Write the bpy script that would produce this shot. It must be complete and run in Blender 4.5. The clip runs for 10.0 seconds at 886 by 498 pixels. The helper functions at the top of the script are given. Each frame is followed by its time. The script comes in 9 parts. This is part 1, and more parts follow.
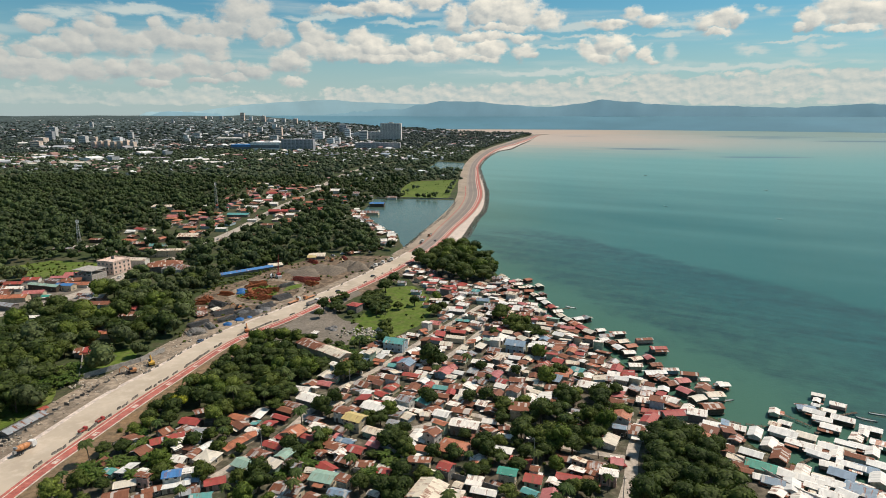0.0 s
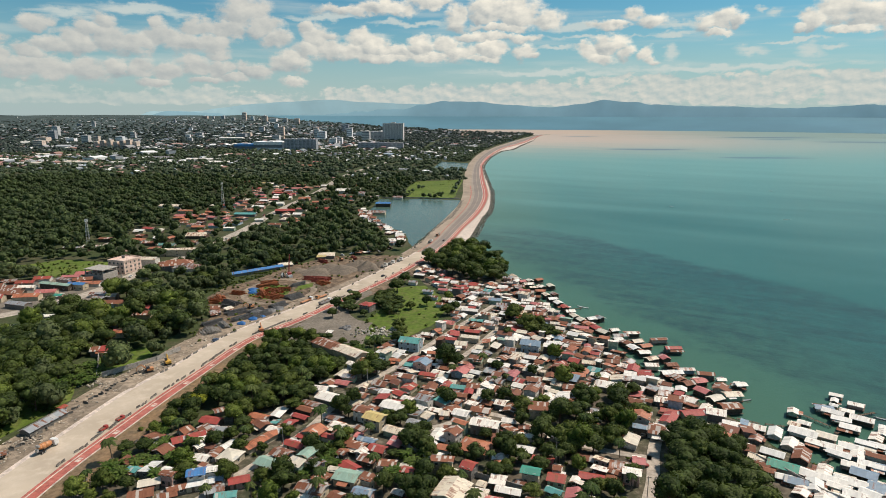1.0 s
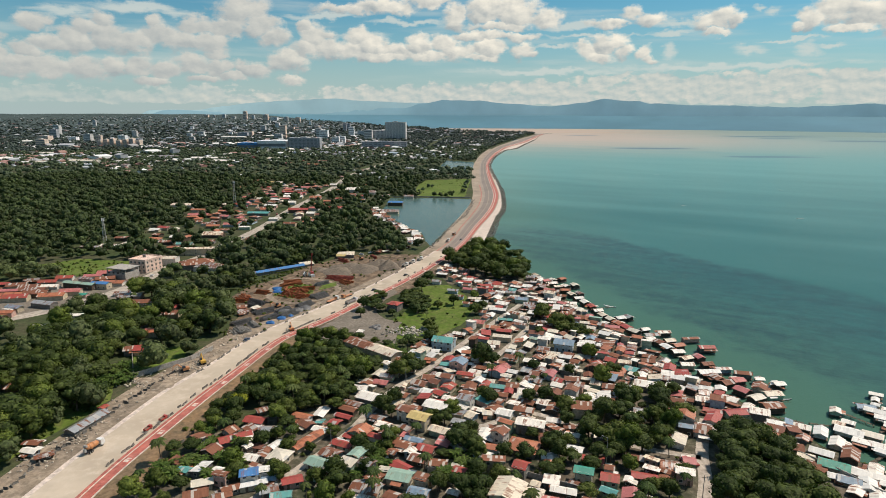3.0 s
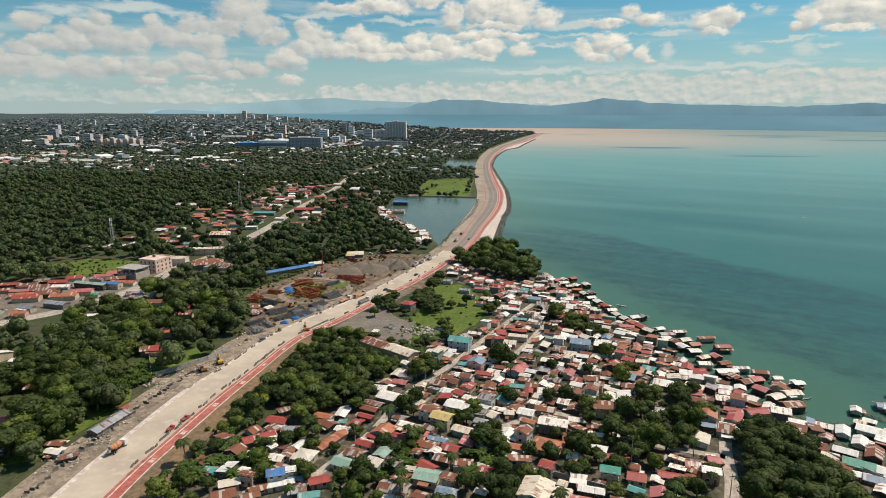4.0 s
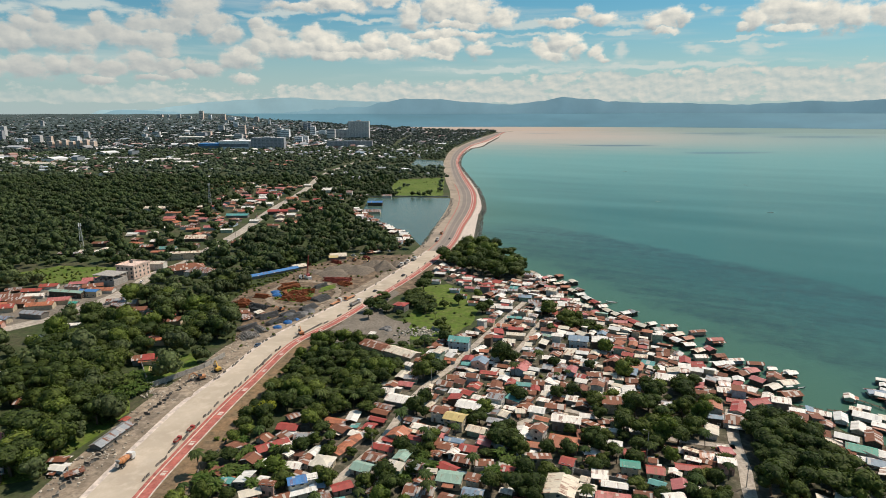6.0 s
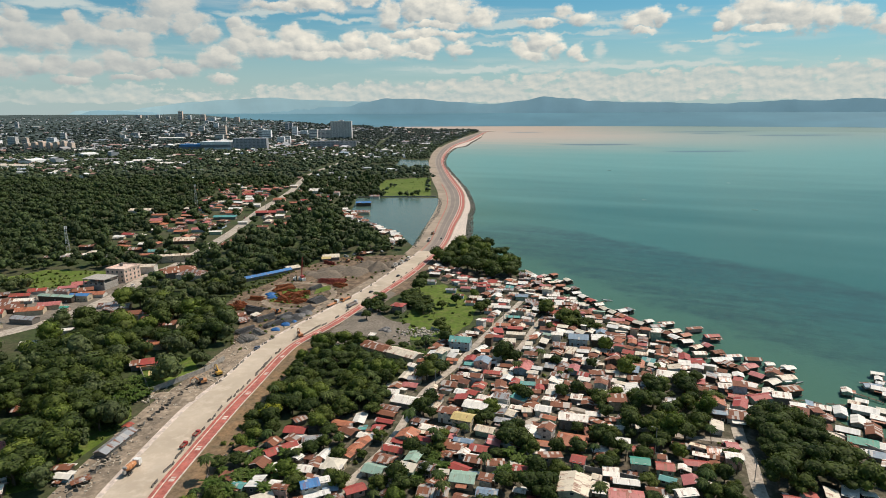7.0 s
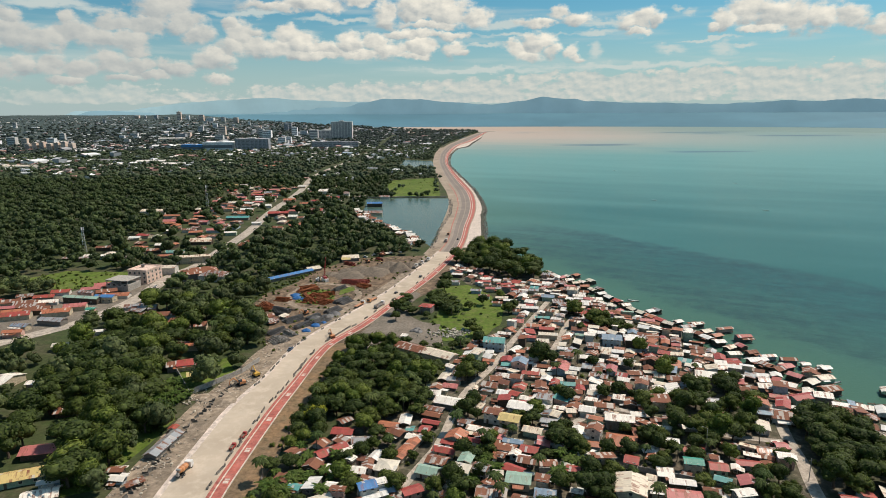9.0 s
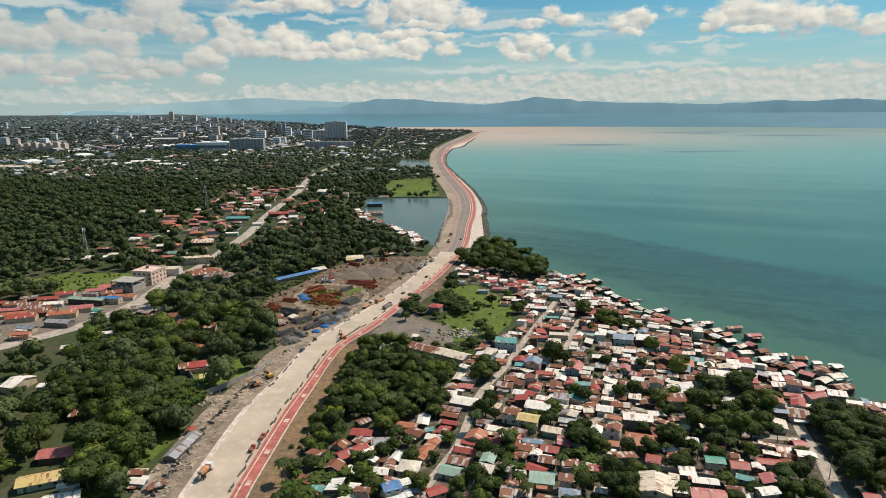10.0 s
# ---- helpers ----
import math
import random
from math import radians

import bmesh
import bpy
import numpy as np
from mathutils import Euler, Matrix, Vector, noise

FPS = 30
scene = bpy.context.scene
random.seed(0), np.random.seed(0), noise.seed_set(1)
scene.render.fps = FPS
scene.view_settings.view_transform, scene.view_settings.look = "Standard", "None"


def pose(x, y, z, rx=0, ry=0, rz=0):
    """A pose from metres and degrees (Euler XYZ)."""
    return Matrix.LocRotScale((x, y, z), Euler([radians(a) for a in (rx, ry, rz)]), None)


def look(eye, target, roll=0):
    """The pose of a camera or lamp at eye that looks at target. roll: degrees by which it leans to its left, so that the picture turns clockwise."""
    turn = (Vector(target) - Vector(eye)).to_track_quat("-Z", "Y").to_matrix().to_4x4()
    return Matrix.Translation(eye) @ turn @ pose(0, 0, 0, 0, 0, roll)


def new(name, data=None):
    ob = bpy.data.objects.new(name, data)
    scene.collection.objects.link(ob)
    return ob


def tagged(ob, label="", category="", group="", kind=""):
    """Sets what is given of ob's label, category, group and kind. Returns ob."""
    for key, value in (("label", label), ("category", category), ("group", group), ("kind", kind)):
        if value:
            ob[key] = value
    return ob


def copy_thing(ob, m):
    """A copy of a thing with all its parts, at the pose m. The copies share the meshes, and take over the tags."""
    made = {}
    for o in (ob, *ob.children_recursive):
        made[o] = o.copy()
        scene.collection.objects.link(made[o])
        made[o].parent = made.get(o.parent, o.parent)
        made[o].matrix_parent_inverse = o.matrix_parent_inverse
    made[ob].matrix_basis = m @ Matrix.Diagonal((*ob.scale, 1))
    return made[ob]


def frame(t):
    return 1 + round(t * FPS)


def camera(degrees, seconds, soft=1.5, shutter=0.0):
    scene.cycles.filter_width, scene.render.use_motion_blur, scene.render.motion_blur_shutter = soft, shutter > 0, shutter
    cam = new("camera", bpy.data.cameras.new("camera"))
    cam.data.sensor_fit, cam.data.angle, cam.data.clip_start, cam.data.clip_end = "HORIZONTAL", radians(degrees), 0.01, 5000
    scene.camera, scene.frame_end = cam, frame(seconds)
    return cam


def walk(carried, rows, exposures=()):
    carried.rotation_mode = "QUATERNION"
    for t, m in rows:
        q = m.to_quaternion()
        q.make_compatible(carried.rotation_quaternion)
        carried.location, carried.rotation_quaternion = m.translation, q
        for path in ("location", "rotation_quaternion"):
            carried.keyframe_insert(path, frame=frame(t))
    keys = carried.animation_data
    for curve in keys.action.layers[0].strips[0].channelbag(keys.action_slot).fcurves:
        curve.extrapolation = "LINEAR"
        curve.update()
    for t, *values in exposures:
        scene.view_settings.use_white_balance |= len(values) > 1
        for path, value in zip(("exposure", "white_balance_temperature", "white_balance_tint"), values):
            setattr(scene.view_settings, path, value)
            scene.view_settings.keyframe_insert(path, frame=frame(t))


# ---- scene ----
cam = camera(71.0, 10.0, 0.9)
PATH = [
    (0, (51.505, 16.517, 127.112), (51.363, 18.465, 126.686), 0.0),
    (0.5, (47.601, 15.772, 126.945), (47.459, 17.721, 126.52), 0.1),
    (1, (43.398, 15.45, 126.977), (43.255, 17.399, 126.551), 0.1),
    (1.5, (38.782, 15.379, 126.94), (38.637, 17.327, 126.513), 0.2),
    (2, (34.014, 15.144, 126.898), (33.869, 17.092, 126.47), 0.2),
    (3.5, (19.545, 14.345, 127.026), (19.411, 16.293, 126.596), 0.1),
    (4, (14.655, 14.022, 127.044), (14.523, 15.971, 126.613), 0.1),
    (4.5, (9.858, 13.805, 127.123), (9.748, 15.755, 126.693), 0.1),
    (5, (4.899, 13.879, 127.201), (4.842, 15.831, 126.769), -0.1),
    (5.5, (-0.394, 13.917, 127.36), (-0.428, 15.869, 126.927), -0.1),
    (7, (-15.353, 14.086, 128.019), (-15.302, 16.037, 127.584), -0.3),
    (7.5, (-20.713, 14.192, 127.998), (-20.654, 16.143, 127.565), -0.3),
    (8, (-25.901, 14.367, 128.119), (-25.841, 16.319, 127.685), -0.3),
    (8.5, (-30.789, 14.519, 128.322), (-30.729, 16.471, 127.888), -0.3),
    (9, (-35.803, 14.74, 128.363), (-35.74, 16.691, 127.929), -0.3),
    (9.5, (-41.04, 14.921, 128.516), (-40.966, 16.871, 128.081), -0.3),
    (10, (-46.273, 15.34, 128.493), (-46.186, 17.29, 128.059), -0.3),
]
walk(cam, [(t, look(eye, target, roll)) for t, eye, target, roll in PATH])


# ---- light and sky ----
SUN_AZ, SUN_EL = 62.0, 55.0          # degrees clockwise from +y, and up

# puffs of cloud: bearing, height and half sizes, in radians
LEFT_BANK = [(-0.571, 0.109, 0.023, 0.013), (-0.551, 0.119, 0.018, 0.016), (-0.618, 0.087, 0.033, 0.015), (-0.585, 0.093, 0.030, 0.019), (-0.548, 0.102, 0.029, 0.020), (-0.519, 0.094, 0.032, 0.019),
             (-0.479, 0.106, 0.031, 0.018), (-0.454, 0.099, 0.037, 0.021), (-0.417, 0.098, 0.039, 0.020), (-0.487, 0.120, 0.013, 0.012), (-0.430, 0.121, 0.034, 0.017), (-0.634, 0.115, 0.026, 0.011),
             (-0.371, 0.143, 0.041, 0.029), (-0.392, 0.119, 0.031, 0.017), (-0.345, 0.124, 0.036, 0.019), (-0.322, 0.109, 0.033, 0.014), (-0.643, 0.076, 0.025, 0.014)]
LEFT_LOW = [(-0.621, 0.057, 0.038, 0.017), (-0.576, 0.059, 0.030, 0.018), (-0.542, 0.063, 0.025, 0.015), (-0.511, 0.062, 0.026, 0.017), (-0.479, 0.058, 0.027, 0.014), (-0.442, 0.066, 0.030, 0.017),
            (-0.406, 0.083, 0.025, 0.012), (-0.404, 0.064, 0.033, 0.016), (-0.357, 0.065, 0.034, 0.016), (-0.308, 0.074, 0.038, 0.019), (-0.495, 0.044, 0.026, 0.008), (-0.428, 0.047, 0.025, 0.007),
            (-0.386, 0.050, 0.024, 0.007), (-0.301, 0.047, 0.022, 0.007), (-0.655, 0.057, 0.027, 0.015), (-0.685, 0.068, 0.032, 0.016), (-0.687, 0.095, 0.026, 0.013)]
MIDDLE = [(-0.281, 0.128, 0.014, 0.012), (-0.265, 0.111, 0.027, 0.022), (-0.249, 0.095, 0.030, 0.019), (-0.278, 0.092, 0.028, 0.016), (-0.199, 0.110, 0.024, 0.016), (-0.181, 0.100, 0.027, 0.019),
          (-0.215, 0.092, 0.032, 0.016), (-0.145, 0.094, 0.026, 0.012), (-0.108, 0.101, 0.028, 0.017), (-0.069, 0.104, 0.026, 0.017), (-0.047, 0.093, 0.035, 0.017), (0.001, 0.096, 0.029, 0.018),
          (-0.248, 0.115, 0.020, 0.010), (-0.168, 0.084, 0.052, 0.010), (-0.095, 0.086, 0.052, 0.010), (-0.016, 0.084, 0.035, 0.008)]
TOPS = [(-0.221, 0.151, 0.052, 0.010), (-0.162, 0.157, 0.060, 0.013), (-0.094, 0.163, 0.034, 0.010), (-0.053, 0.144, 0.021, 0.021), (-0.008, 0.155, 0.039, 0.027), (0.043, 0.149, 0.044, 0.029),
        (0.086, 0.139, 0.027, 0.019), (0.018, 0.129, 0.063, 0.008), (0.049, 0.092, 0.020, 0.015), (0.063, 0.084, 0.014, 0.007), (-0.017, 0.116, 0.047, 0.009), (0.044, 0.114, 0.043, 0.008)]
RIGHT_HEAPS = [(0.146, 0.092, 0.021, 0.014), (0.179, 0.100, 0.029, 0.020), (0.163, 0.082, 0.031, 0.011), (0.202, 0.090, 0.016, 0.014), (0.229, 0.087, 0.014, 0.011), (0.242, 0.079, 0.012, 0.006),
               (0.307, 0.124, 0.019, 0.012), (0.329, 0.128, 0.023, 0.017), (0.348, 0.125, 0.014, 0.012), (0.324, 0.113, 0.024, 0.007), (0.209, 0.142, 0.021, 0.013), (0.235, 0.133, 0.027, 0.010),
               (0.177, 0.127, 0.037, 0.007)]
RIGHT_TOPS = [(0.437, 0.121, 0.022, 0.017), (0.463, 0.132, 0.029, 0.024), (0.501, 0.127, 0.032, 0.025), (0.527, 0.122, 0.025, 0.022), (0.424, 0.113, 0.013, 0.007), (0.485, 0.108, 0.041, 0.007),
              (0.556, 0.118, 0.025, 0.020), (0.589, 0.120, 0.027, 0.017), (0.628, 0.104, 0.025, 0.015)]
WISPS = [(0.393, 0.135, 0.016, 0.009), (0.375, 0.140, 0.012, 0.006), (-0.591, 0.129, 0.052, 0.011), (0.170, 0.113, 0.104, 0.004), (0.262, 0.112, 0.040, 0.006), (0.372, 0.090, 0.028, 0.009), (0.442, 0.086, 0.023, 0.010), (0.467, 0.090, 0.023, 0.004),
         (0.266, 0.091, 0.013, 0.013), (0.273, 0.125, 0.046, 0.008), (-0.247, 0.140, 0.076, 0.007), (-0.500, 0.140, 0.087, 0.010), (-0.197, 0.115, 0.043, 0.007), (0.421, 0.099, 0.060, 0.003),
         (0.128, 0.127, 0.050, 0.008), (0.095, 0.097, 0.051, 0.004), (0.331, 0.066, 0.221, 0.007), (0.097, 0.060, 0.149, 0.006), (-0.129, 0.134, 0.103, 0.007)]


def sky_world():
    w = bpy.data.worlds.new("sky")
    scene.world = w
    w.use_nodes = True
    nt = w.node_tree
    nt.nodes.clear()
    N, L = nt.nodes.new, nt.links.new

    def val(x):
        n = N("ShaderNodeValue")
        n.outputs[0].default_value = x
        return n.outputs[0]

    def m(op, a, b=None, c=None, clamp=False):
        n = N("ShaderNodeMath")
        n.operation, n.use_clamp = op, clamp
        for i, s in enumerate((a, b, c)):
            if s is None:
                continue
            if isinstance(s, (int, float)):
                n.inputs[i].default_value = s
            else:
                L(s, n.inputs[i])
        return n.outputs[0]

    def rng(x, a, b, lo=0.0, hi=1.0):
        n = N("ShaderNodeMapRange")
        n.interpolation_type = "SMOOTHSTEP"
        L(x, n.inputs[0])
        for i, v in zip((1, 2, 3, 4), (a, b, lo, hi)):
            n.inputs[i].default_value = v
        return n.outputs[0]

    def rgb(fac, a, b):
        n = N("ShaderNodeMix")
        n.data_type = "RGBA"
        if isinstance(fac, (int, float)):
            n.inputs[0].default_value = fac
        else:
            L(fac, n.inputs[0])
        for i, s in ((6, a), (7, b)):
            if isinstance(s, tuple):
                n.inputs[i].default_value = (*s, 1)
            else:
                L(s, n.inputs[i])
        return n.outputs[2]

    tc = N("ShaderNodeTexCoord")
    sep = N("ShaderNodeSeparateXYZ")
    L(tc.outputs["Generated"], sep.inputs[0])
    x, y, z = sep.outputs
    u = m("ARCTAN2", x, y)
    v = m("DIVIDE", z, m("SQRT", m("ADD", m("MULTIPLY", x, x), m("MULTIPLY", y, y))))

    def noise_at(su, sv, ou, ov, detail=6.0, rough=0.55):
        c = N("ShaderNodeCombineXYZ")
        L(m("MULTIPLY_ADD", u, su, ou), c.inputs[0])
        L(m("MULTIPLY_ADD", v, sv, ov), c.inputs[1])
        n = N("ShaderNodeTexNoise")
        n.inputs["Scale"].default_value = 1.0
        n.inputs["Detail"].default_value = detail
        n.inputs["Roughness"].default_value = rough
        L(c.outputs[0], n.inputs["Vector"])
        return n.outputs[0]

    sky = N("ShaderNodeTexSky")
    sky.sky_type = "NISHITA"
    sky.sun_disc = False
    sky.sun_elevation, sky.sun_rotation = radians(SUN_EL), radians(SUN_AZ)
    sky.air_density, sky.dust_density, sky.ozone_density = 1.0, 0.6, 1.5
    base = N("ShaderNodeMix")
    base.data_type, base.blend_type = "RGBA", "MULTIPLY"
    base.inputs[0].default_value = 1.0
    L(sky.outputs[0], base.inputs[6])
    base.inputs[7].default_value = (SKY_TINT[0], SKY_TINT[1], SKY_TINT[2], 1)

    # heaps of cumulus, each of several round puffs lit from the upper right
    wob = noise_at(30.0, 46.0, 3.1, 1.7, 4.0, 0.6)
    wob2 = noise_at(11.0, 17.0, 6.1, 0.2, 3.0)
    du = m("ADD", m("MULTIPLY_ADD", wob, 0.026, -0.013), m("MULTIPLY_ADD", wob2, 0.020, -0.010))
    at = N("ShaderNodeCombineXYZ")
    L(m("ADD", u, du), at.inputs[0])
    L(m("MULTIPLY_ADD", m("SUBTRACT", wob2, wob), 0.024, v), at.inputs[1])

    def vmath(op, a, b=None, c=None):
        n = N("ShaderNodeVectorMath")
        n.operation = op
        for i, s in enumerate((a, b, c)):
            if s is None:
                continue
            if isinstance(s, tuple):
                n.inputs[i].default_value = s
            else:
                L(s, n.inputs[i])
        return n

    def puffs(rows):
        """The nearest puff's depth, and how far it is turned to the light."""
        field = height = None
        for u0, v0, ru, rv in rows:
            p = vmath("MULTIPLY_ADD", at.outputs[0], (1 / ru, 1 / rv, 0), (-u0 / ru, -v0 / rv, 0)).outputs[0]
            d = m("SUBTRACT", 1.0, vmath("LENGTH", p).outputs["Value"])
            h = vmath("DOT_PRODUCT", p, (0.22, 0.55, 0)).outputs["Value"]
            if field is None:
                field, height = d, h
            else:
                k = rng(m("SUBTRACT", d, field), -0.22, 0.22)
                height = m("MULTIPLY_ADD", m("SUBTRACT", h, height), k, height)
                field = m("MAXIMUM", d, field)
        return field, height

    field, height = puffs(LEFT_BANK + LEFT_LOW + MIDDLE + TOPS + RIGHT_HEAPS + RIGHT_TOPS)
    wisp, _ = puffs(WISPS)
    puff = noise_at(44.0, 62.0, 0.3, 0.9, 8.0, 0.60)
    big = noise_at(17.0, 30.0, 5.3, 2.2, 4.0, 0.5)
    dens = m("ADD", m("ADD", field, m("MULTIPLY_ADD", puff, 1.5, -0.70)), m("MULTIPLY_ADD", big, 0.7, -0.34))
    heap = rng(dens, -0.06, 0.52)
    soft1, soft2 = noise_at(34.0, 50.0, 0.3, 0.9, 5.0, 0.55), noise_at(34.0, 50.0, 0.3 - 0.20, 0.9 - 0.34, 5.0, 0.55)
    lit = m("ADD", m("MULTIPLY", m("SUBTRACT", soft1, soft2), 1.3), m("MULTIPLY_ADD", height, 0.72, 0.55), clamp=True)
    # thin streaks drawn out by the wind
    comb = noise_at(16.0, 110.0, 2.7, 4.4, 7.0, 0.6)
    wispm = m("MULTIPLY", rng(m("MULTIPLY_ADD", comb, 1.5, m("SUBTRACT", wisp, 0.75)), 0.0, 0.75), 0.80)
    veil = noise_at(5.0, 46.0, 2.7, 4.4, 6.0, 0.5)
    veilm = m("MULTIPLY", m("MULTIPLY", rng(veil, 0.46, 0.72), rng(v, 0.02, 0.08)), 0.45)
    # low bank of small heaps over the mountains, deeper towards the sea
    bank = noise_at(48.0, 78.0, 7.7, 0.4, 7.0, 0.55)
    bank2 = noise_at(48.0, 78.0, 7.7 - 0.16, 0.4 - 0.36, 7.0, 0.55)
    wide = noise_at(9.0, 20.0, 4.2, 7.1, 3.0, 0.5)
    top = rng(u, -0.45, 0.45, 0.036, 0.062)
    inbank = m("MULTIPLY", rng(v, 0.006, 0.016), rng(m("SUBTRACT", v, top), 0.016, -0.016))
    bankm = m("MULTIPLY", rng(m("ADD", m("MULTIPLY_ADD", bank, 1.5, -0.75), m("MULTIPLY_ADD", wide, 1.1, m("MULTIPLY_ADD", inbank, 0.75, -1.02))), -0.06, 0.20), rng(u, -0.62, -0.28, 0.45, 0.92))
    banklit = m("ADD", m("MULTIPLY", m("SUBTRACT", bank, bank2), 2.4), 0.42, clamp=True)
    # overhead and behind: plain fair-weather cover
    over = noise_at(2.2, 3.2, 1.3, 8.8, 6.0, 0.55)
    overm = m("MULTIPLY", rng(over, 0.58, 0.70), rng(v, 0.18, 0.30))
    hazem = rng(v, 0.17, -0.02, 0.0, 0.80)
    hz = rgb(hazem, base.outputs[2], HAZE)
    c1 = rgb(veilm, hz, VEIL)
    c1 = rgb(wispm, c1, VEIL)
    c2 = rgb(bankm, c1, rgb(banklit, CLOUD_LOW, CLOUD_MID))
    c3 = rgb(overm, c2, CLOUD_MID)
    dim = rng(u, -0.10, -0.42)
    c4 = rgb(m("MULTIPLY", heap, 0.96), c3, rgb(m("MULTIPLY", lit, m("MULTIPLY_ADD", dim, -0.50, 1.0)), CLOUD_DARK, CLOUD_LIT))
    bg = N("ShaderNodeBackground")
    L(c4, bg.inputs[0])
    bg.inputs[1].default_value = SKY_STRENGTH
    out = N("ShaderNodeOutputWorld")
    L(bg.outputs[0], out.inputs[0])


# radiances of sky and cloud, before the strength below
SKY_STRENGTH = 0.10
SKY_TINT = (0.40, 0.80, 0.86)
HAZE = (4.9, 5.75, 5.8)
VEIL = (6.4, 6.9, 6.5)
CLOUD_LOW, CLOUD_MID = (4.8, 5.6, 5.5), (7.4, 7.2, 6.4)
CLOUD_DARK, CLOUD_LIT = (4.0, 4.4, 4.5), (10.0, 9.3, 7.9)
sky_world()

sun_data = bpy.data.lights.new("sun", "SUN")
sun_data.energy, sun_data.angle, sun_data.color = 4.9, radians(0.53), (1.0, 0.88, 0.755)
sun = new("sun", sun_data)
sa, se = radians(SUN_AZ), radians(SUN_EL)
sun.matrix_world = look((600 * math.sin(sa), 600 * math.cos(sa), 700), (600 * math.sin(sa) - math.sin(sa) * math.cos(se), 600 * math.cos(sa) - math.cos(sa) * math.cos(se), 700 - math.sin(se)))
scene.view_settings.exposure = -0.06


# ---- materials ----
def nodes_of(name):
    mt = bpy.data.materials.new(name)
    mt.use_nodes = True
    nt = mt.node_tree
    bs = nt.nodes["Principled BSDF"]
    return mt, nt, bs


class G:
    """Short ways to add nodes to one tree."""

    def __init__(self, nt):
        self.nt = nt

    def n(self, kind, **kw):
        nd = self.nt.nodes.new(kind)
        for k, v in kw.items():
            nd.inputs[k].default_value = v
        return nd

    def link(self, a, b):
        self.nt.links.new(a, b)

    def put(self, sock, x):
        if isinstance(x, tuple):
            sock.default_value = (*x, 1) if len(x) == 3 else x
        elif isinstance(x, (int, float)):
            sock.default_value = x
        else:
            self.link(x, sock)

    def math(self, op, a, b=None, c=None, clamp=False):
        nd = self.nt.nodes.new("ShaderNodeMath")
        nd.operation, nd.use_clamp = op, clamp
        for i, s in enumerate((a, b, c)):
            if s is not None:
                self.put(nd.inputs[i], s)
        return nd.outputs[0]

    def mix(self, fac, a, b, mode="MIX"):
        nd = self.nt.nodes.new("ShaderNodeMix")
        nd.data_type, nd.blend_type = "RGBA", mode
        self.put(nd.inputs[0], fac)
        self.put(nd.inputs[6], a)
        self.put(nd.inputs[7], b)
        return nd.outputs[2]

    def ramp(self, x, a, b, lo=0.0, hi=1.0):
        nd = self.nt.nodes.new("ShaderNodeMapRange")
        nd.interpolation_type = "SMOOTHSTEP"
        self.put(nd.inputs[0], x)
        for i, v in zip((1, 2, 3, 4), (a, b, lo, hi)):
            nd.inputs[i].default_value = v
        return nd.outputs[0]

    def coords(self, kind="Object"):
        return self.nt.nodes.new("ShaderNodeTexCoord").outputs[kind]

    def noise(self, vec, scale, detail=4.0, rough=0.55):
        nd = self.n("ShaderNodeTexNoise", Scale=scale, Detail=detail, Roughness=rough)
        self.link(vec, nd.inputs["Vector"])
        return nd.outputs[0]

    def bump(self, h, strength, dist, bs):
        nd = self.n("ShaderNodeBump", Strength=strength, Distance=dist)
        self.link(h, nd.inputs["Height"])
        self.link(nd.outputs[0], bs.inputs["Normal"])


def scaled(c, k):
    return tuple(min(1.0, a * k) for a in c)


def mat_plain(name, col, rough=0.8, metal=0.0, grain=0.5, big=0.05, dark=0.65, light=1.2, bump=0.0, island=0.0, rand=0.0, spec=0.3):
    """Worn, uneven surface in one base colour: fine grain, large stains, and a shift from piece to piece."""
    mt, nt, bs = nodes_of(name)
    g = G(nt)
    co = g.coords()
    fine, coarse = g.noise(co, grain, 5.0, 0.6), g.noise(co, big, 4.0, 0.6)
    c = g.mix(g.ramp(fine, 0.3, 0.7), scaled(col, dark), scaled(col, light))
    c = g.mix(g.ramp(coarse, 0.35, 0.7, 0.0, 0.55), c, scaled(col, 0.75))
    if island:
        r = nt.nodes.new("ShaderNodeNewGeometry").outputs["Random Per Island"]
        c = g.mix(1.0, c, g.mix(r, (1 - island,) * 3, (1 + island,) * 3), "MULTIPLY")
    if rand:
        r = nt.nodes.new("ShaderNodeObjectInfo").outputs["Random"]
        c = g.mix(1.0, c, g.mix(r, (1 - rand,) * 3, (1 + rand,) * 3), "MULTIPLY")
    g.link(c, bs.inputs["Base Color"])
    bs.inputs["Roughness"].default_value, bs.inputs["Metallic"].default_value = rough, metal
    bs.inputs["Specular IOR Level"].default_value = spec
    if bump:
        g.bump(fine, 0.6, bump, bs)
    return mt


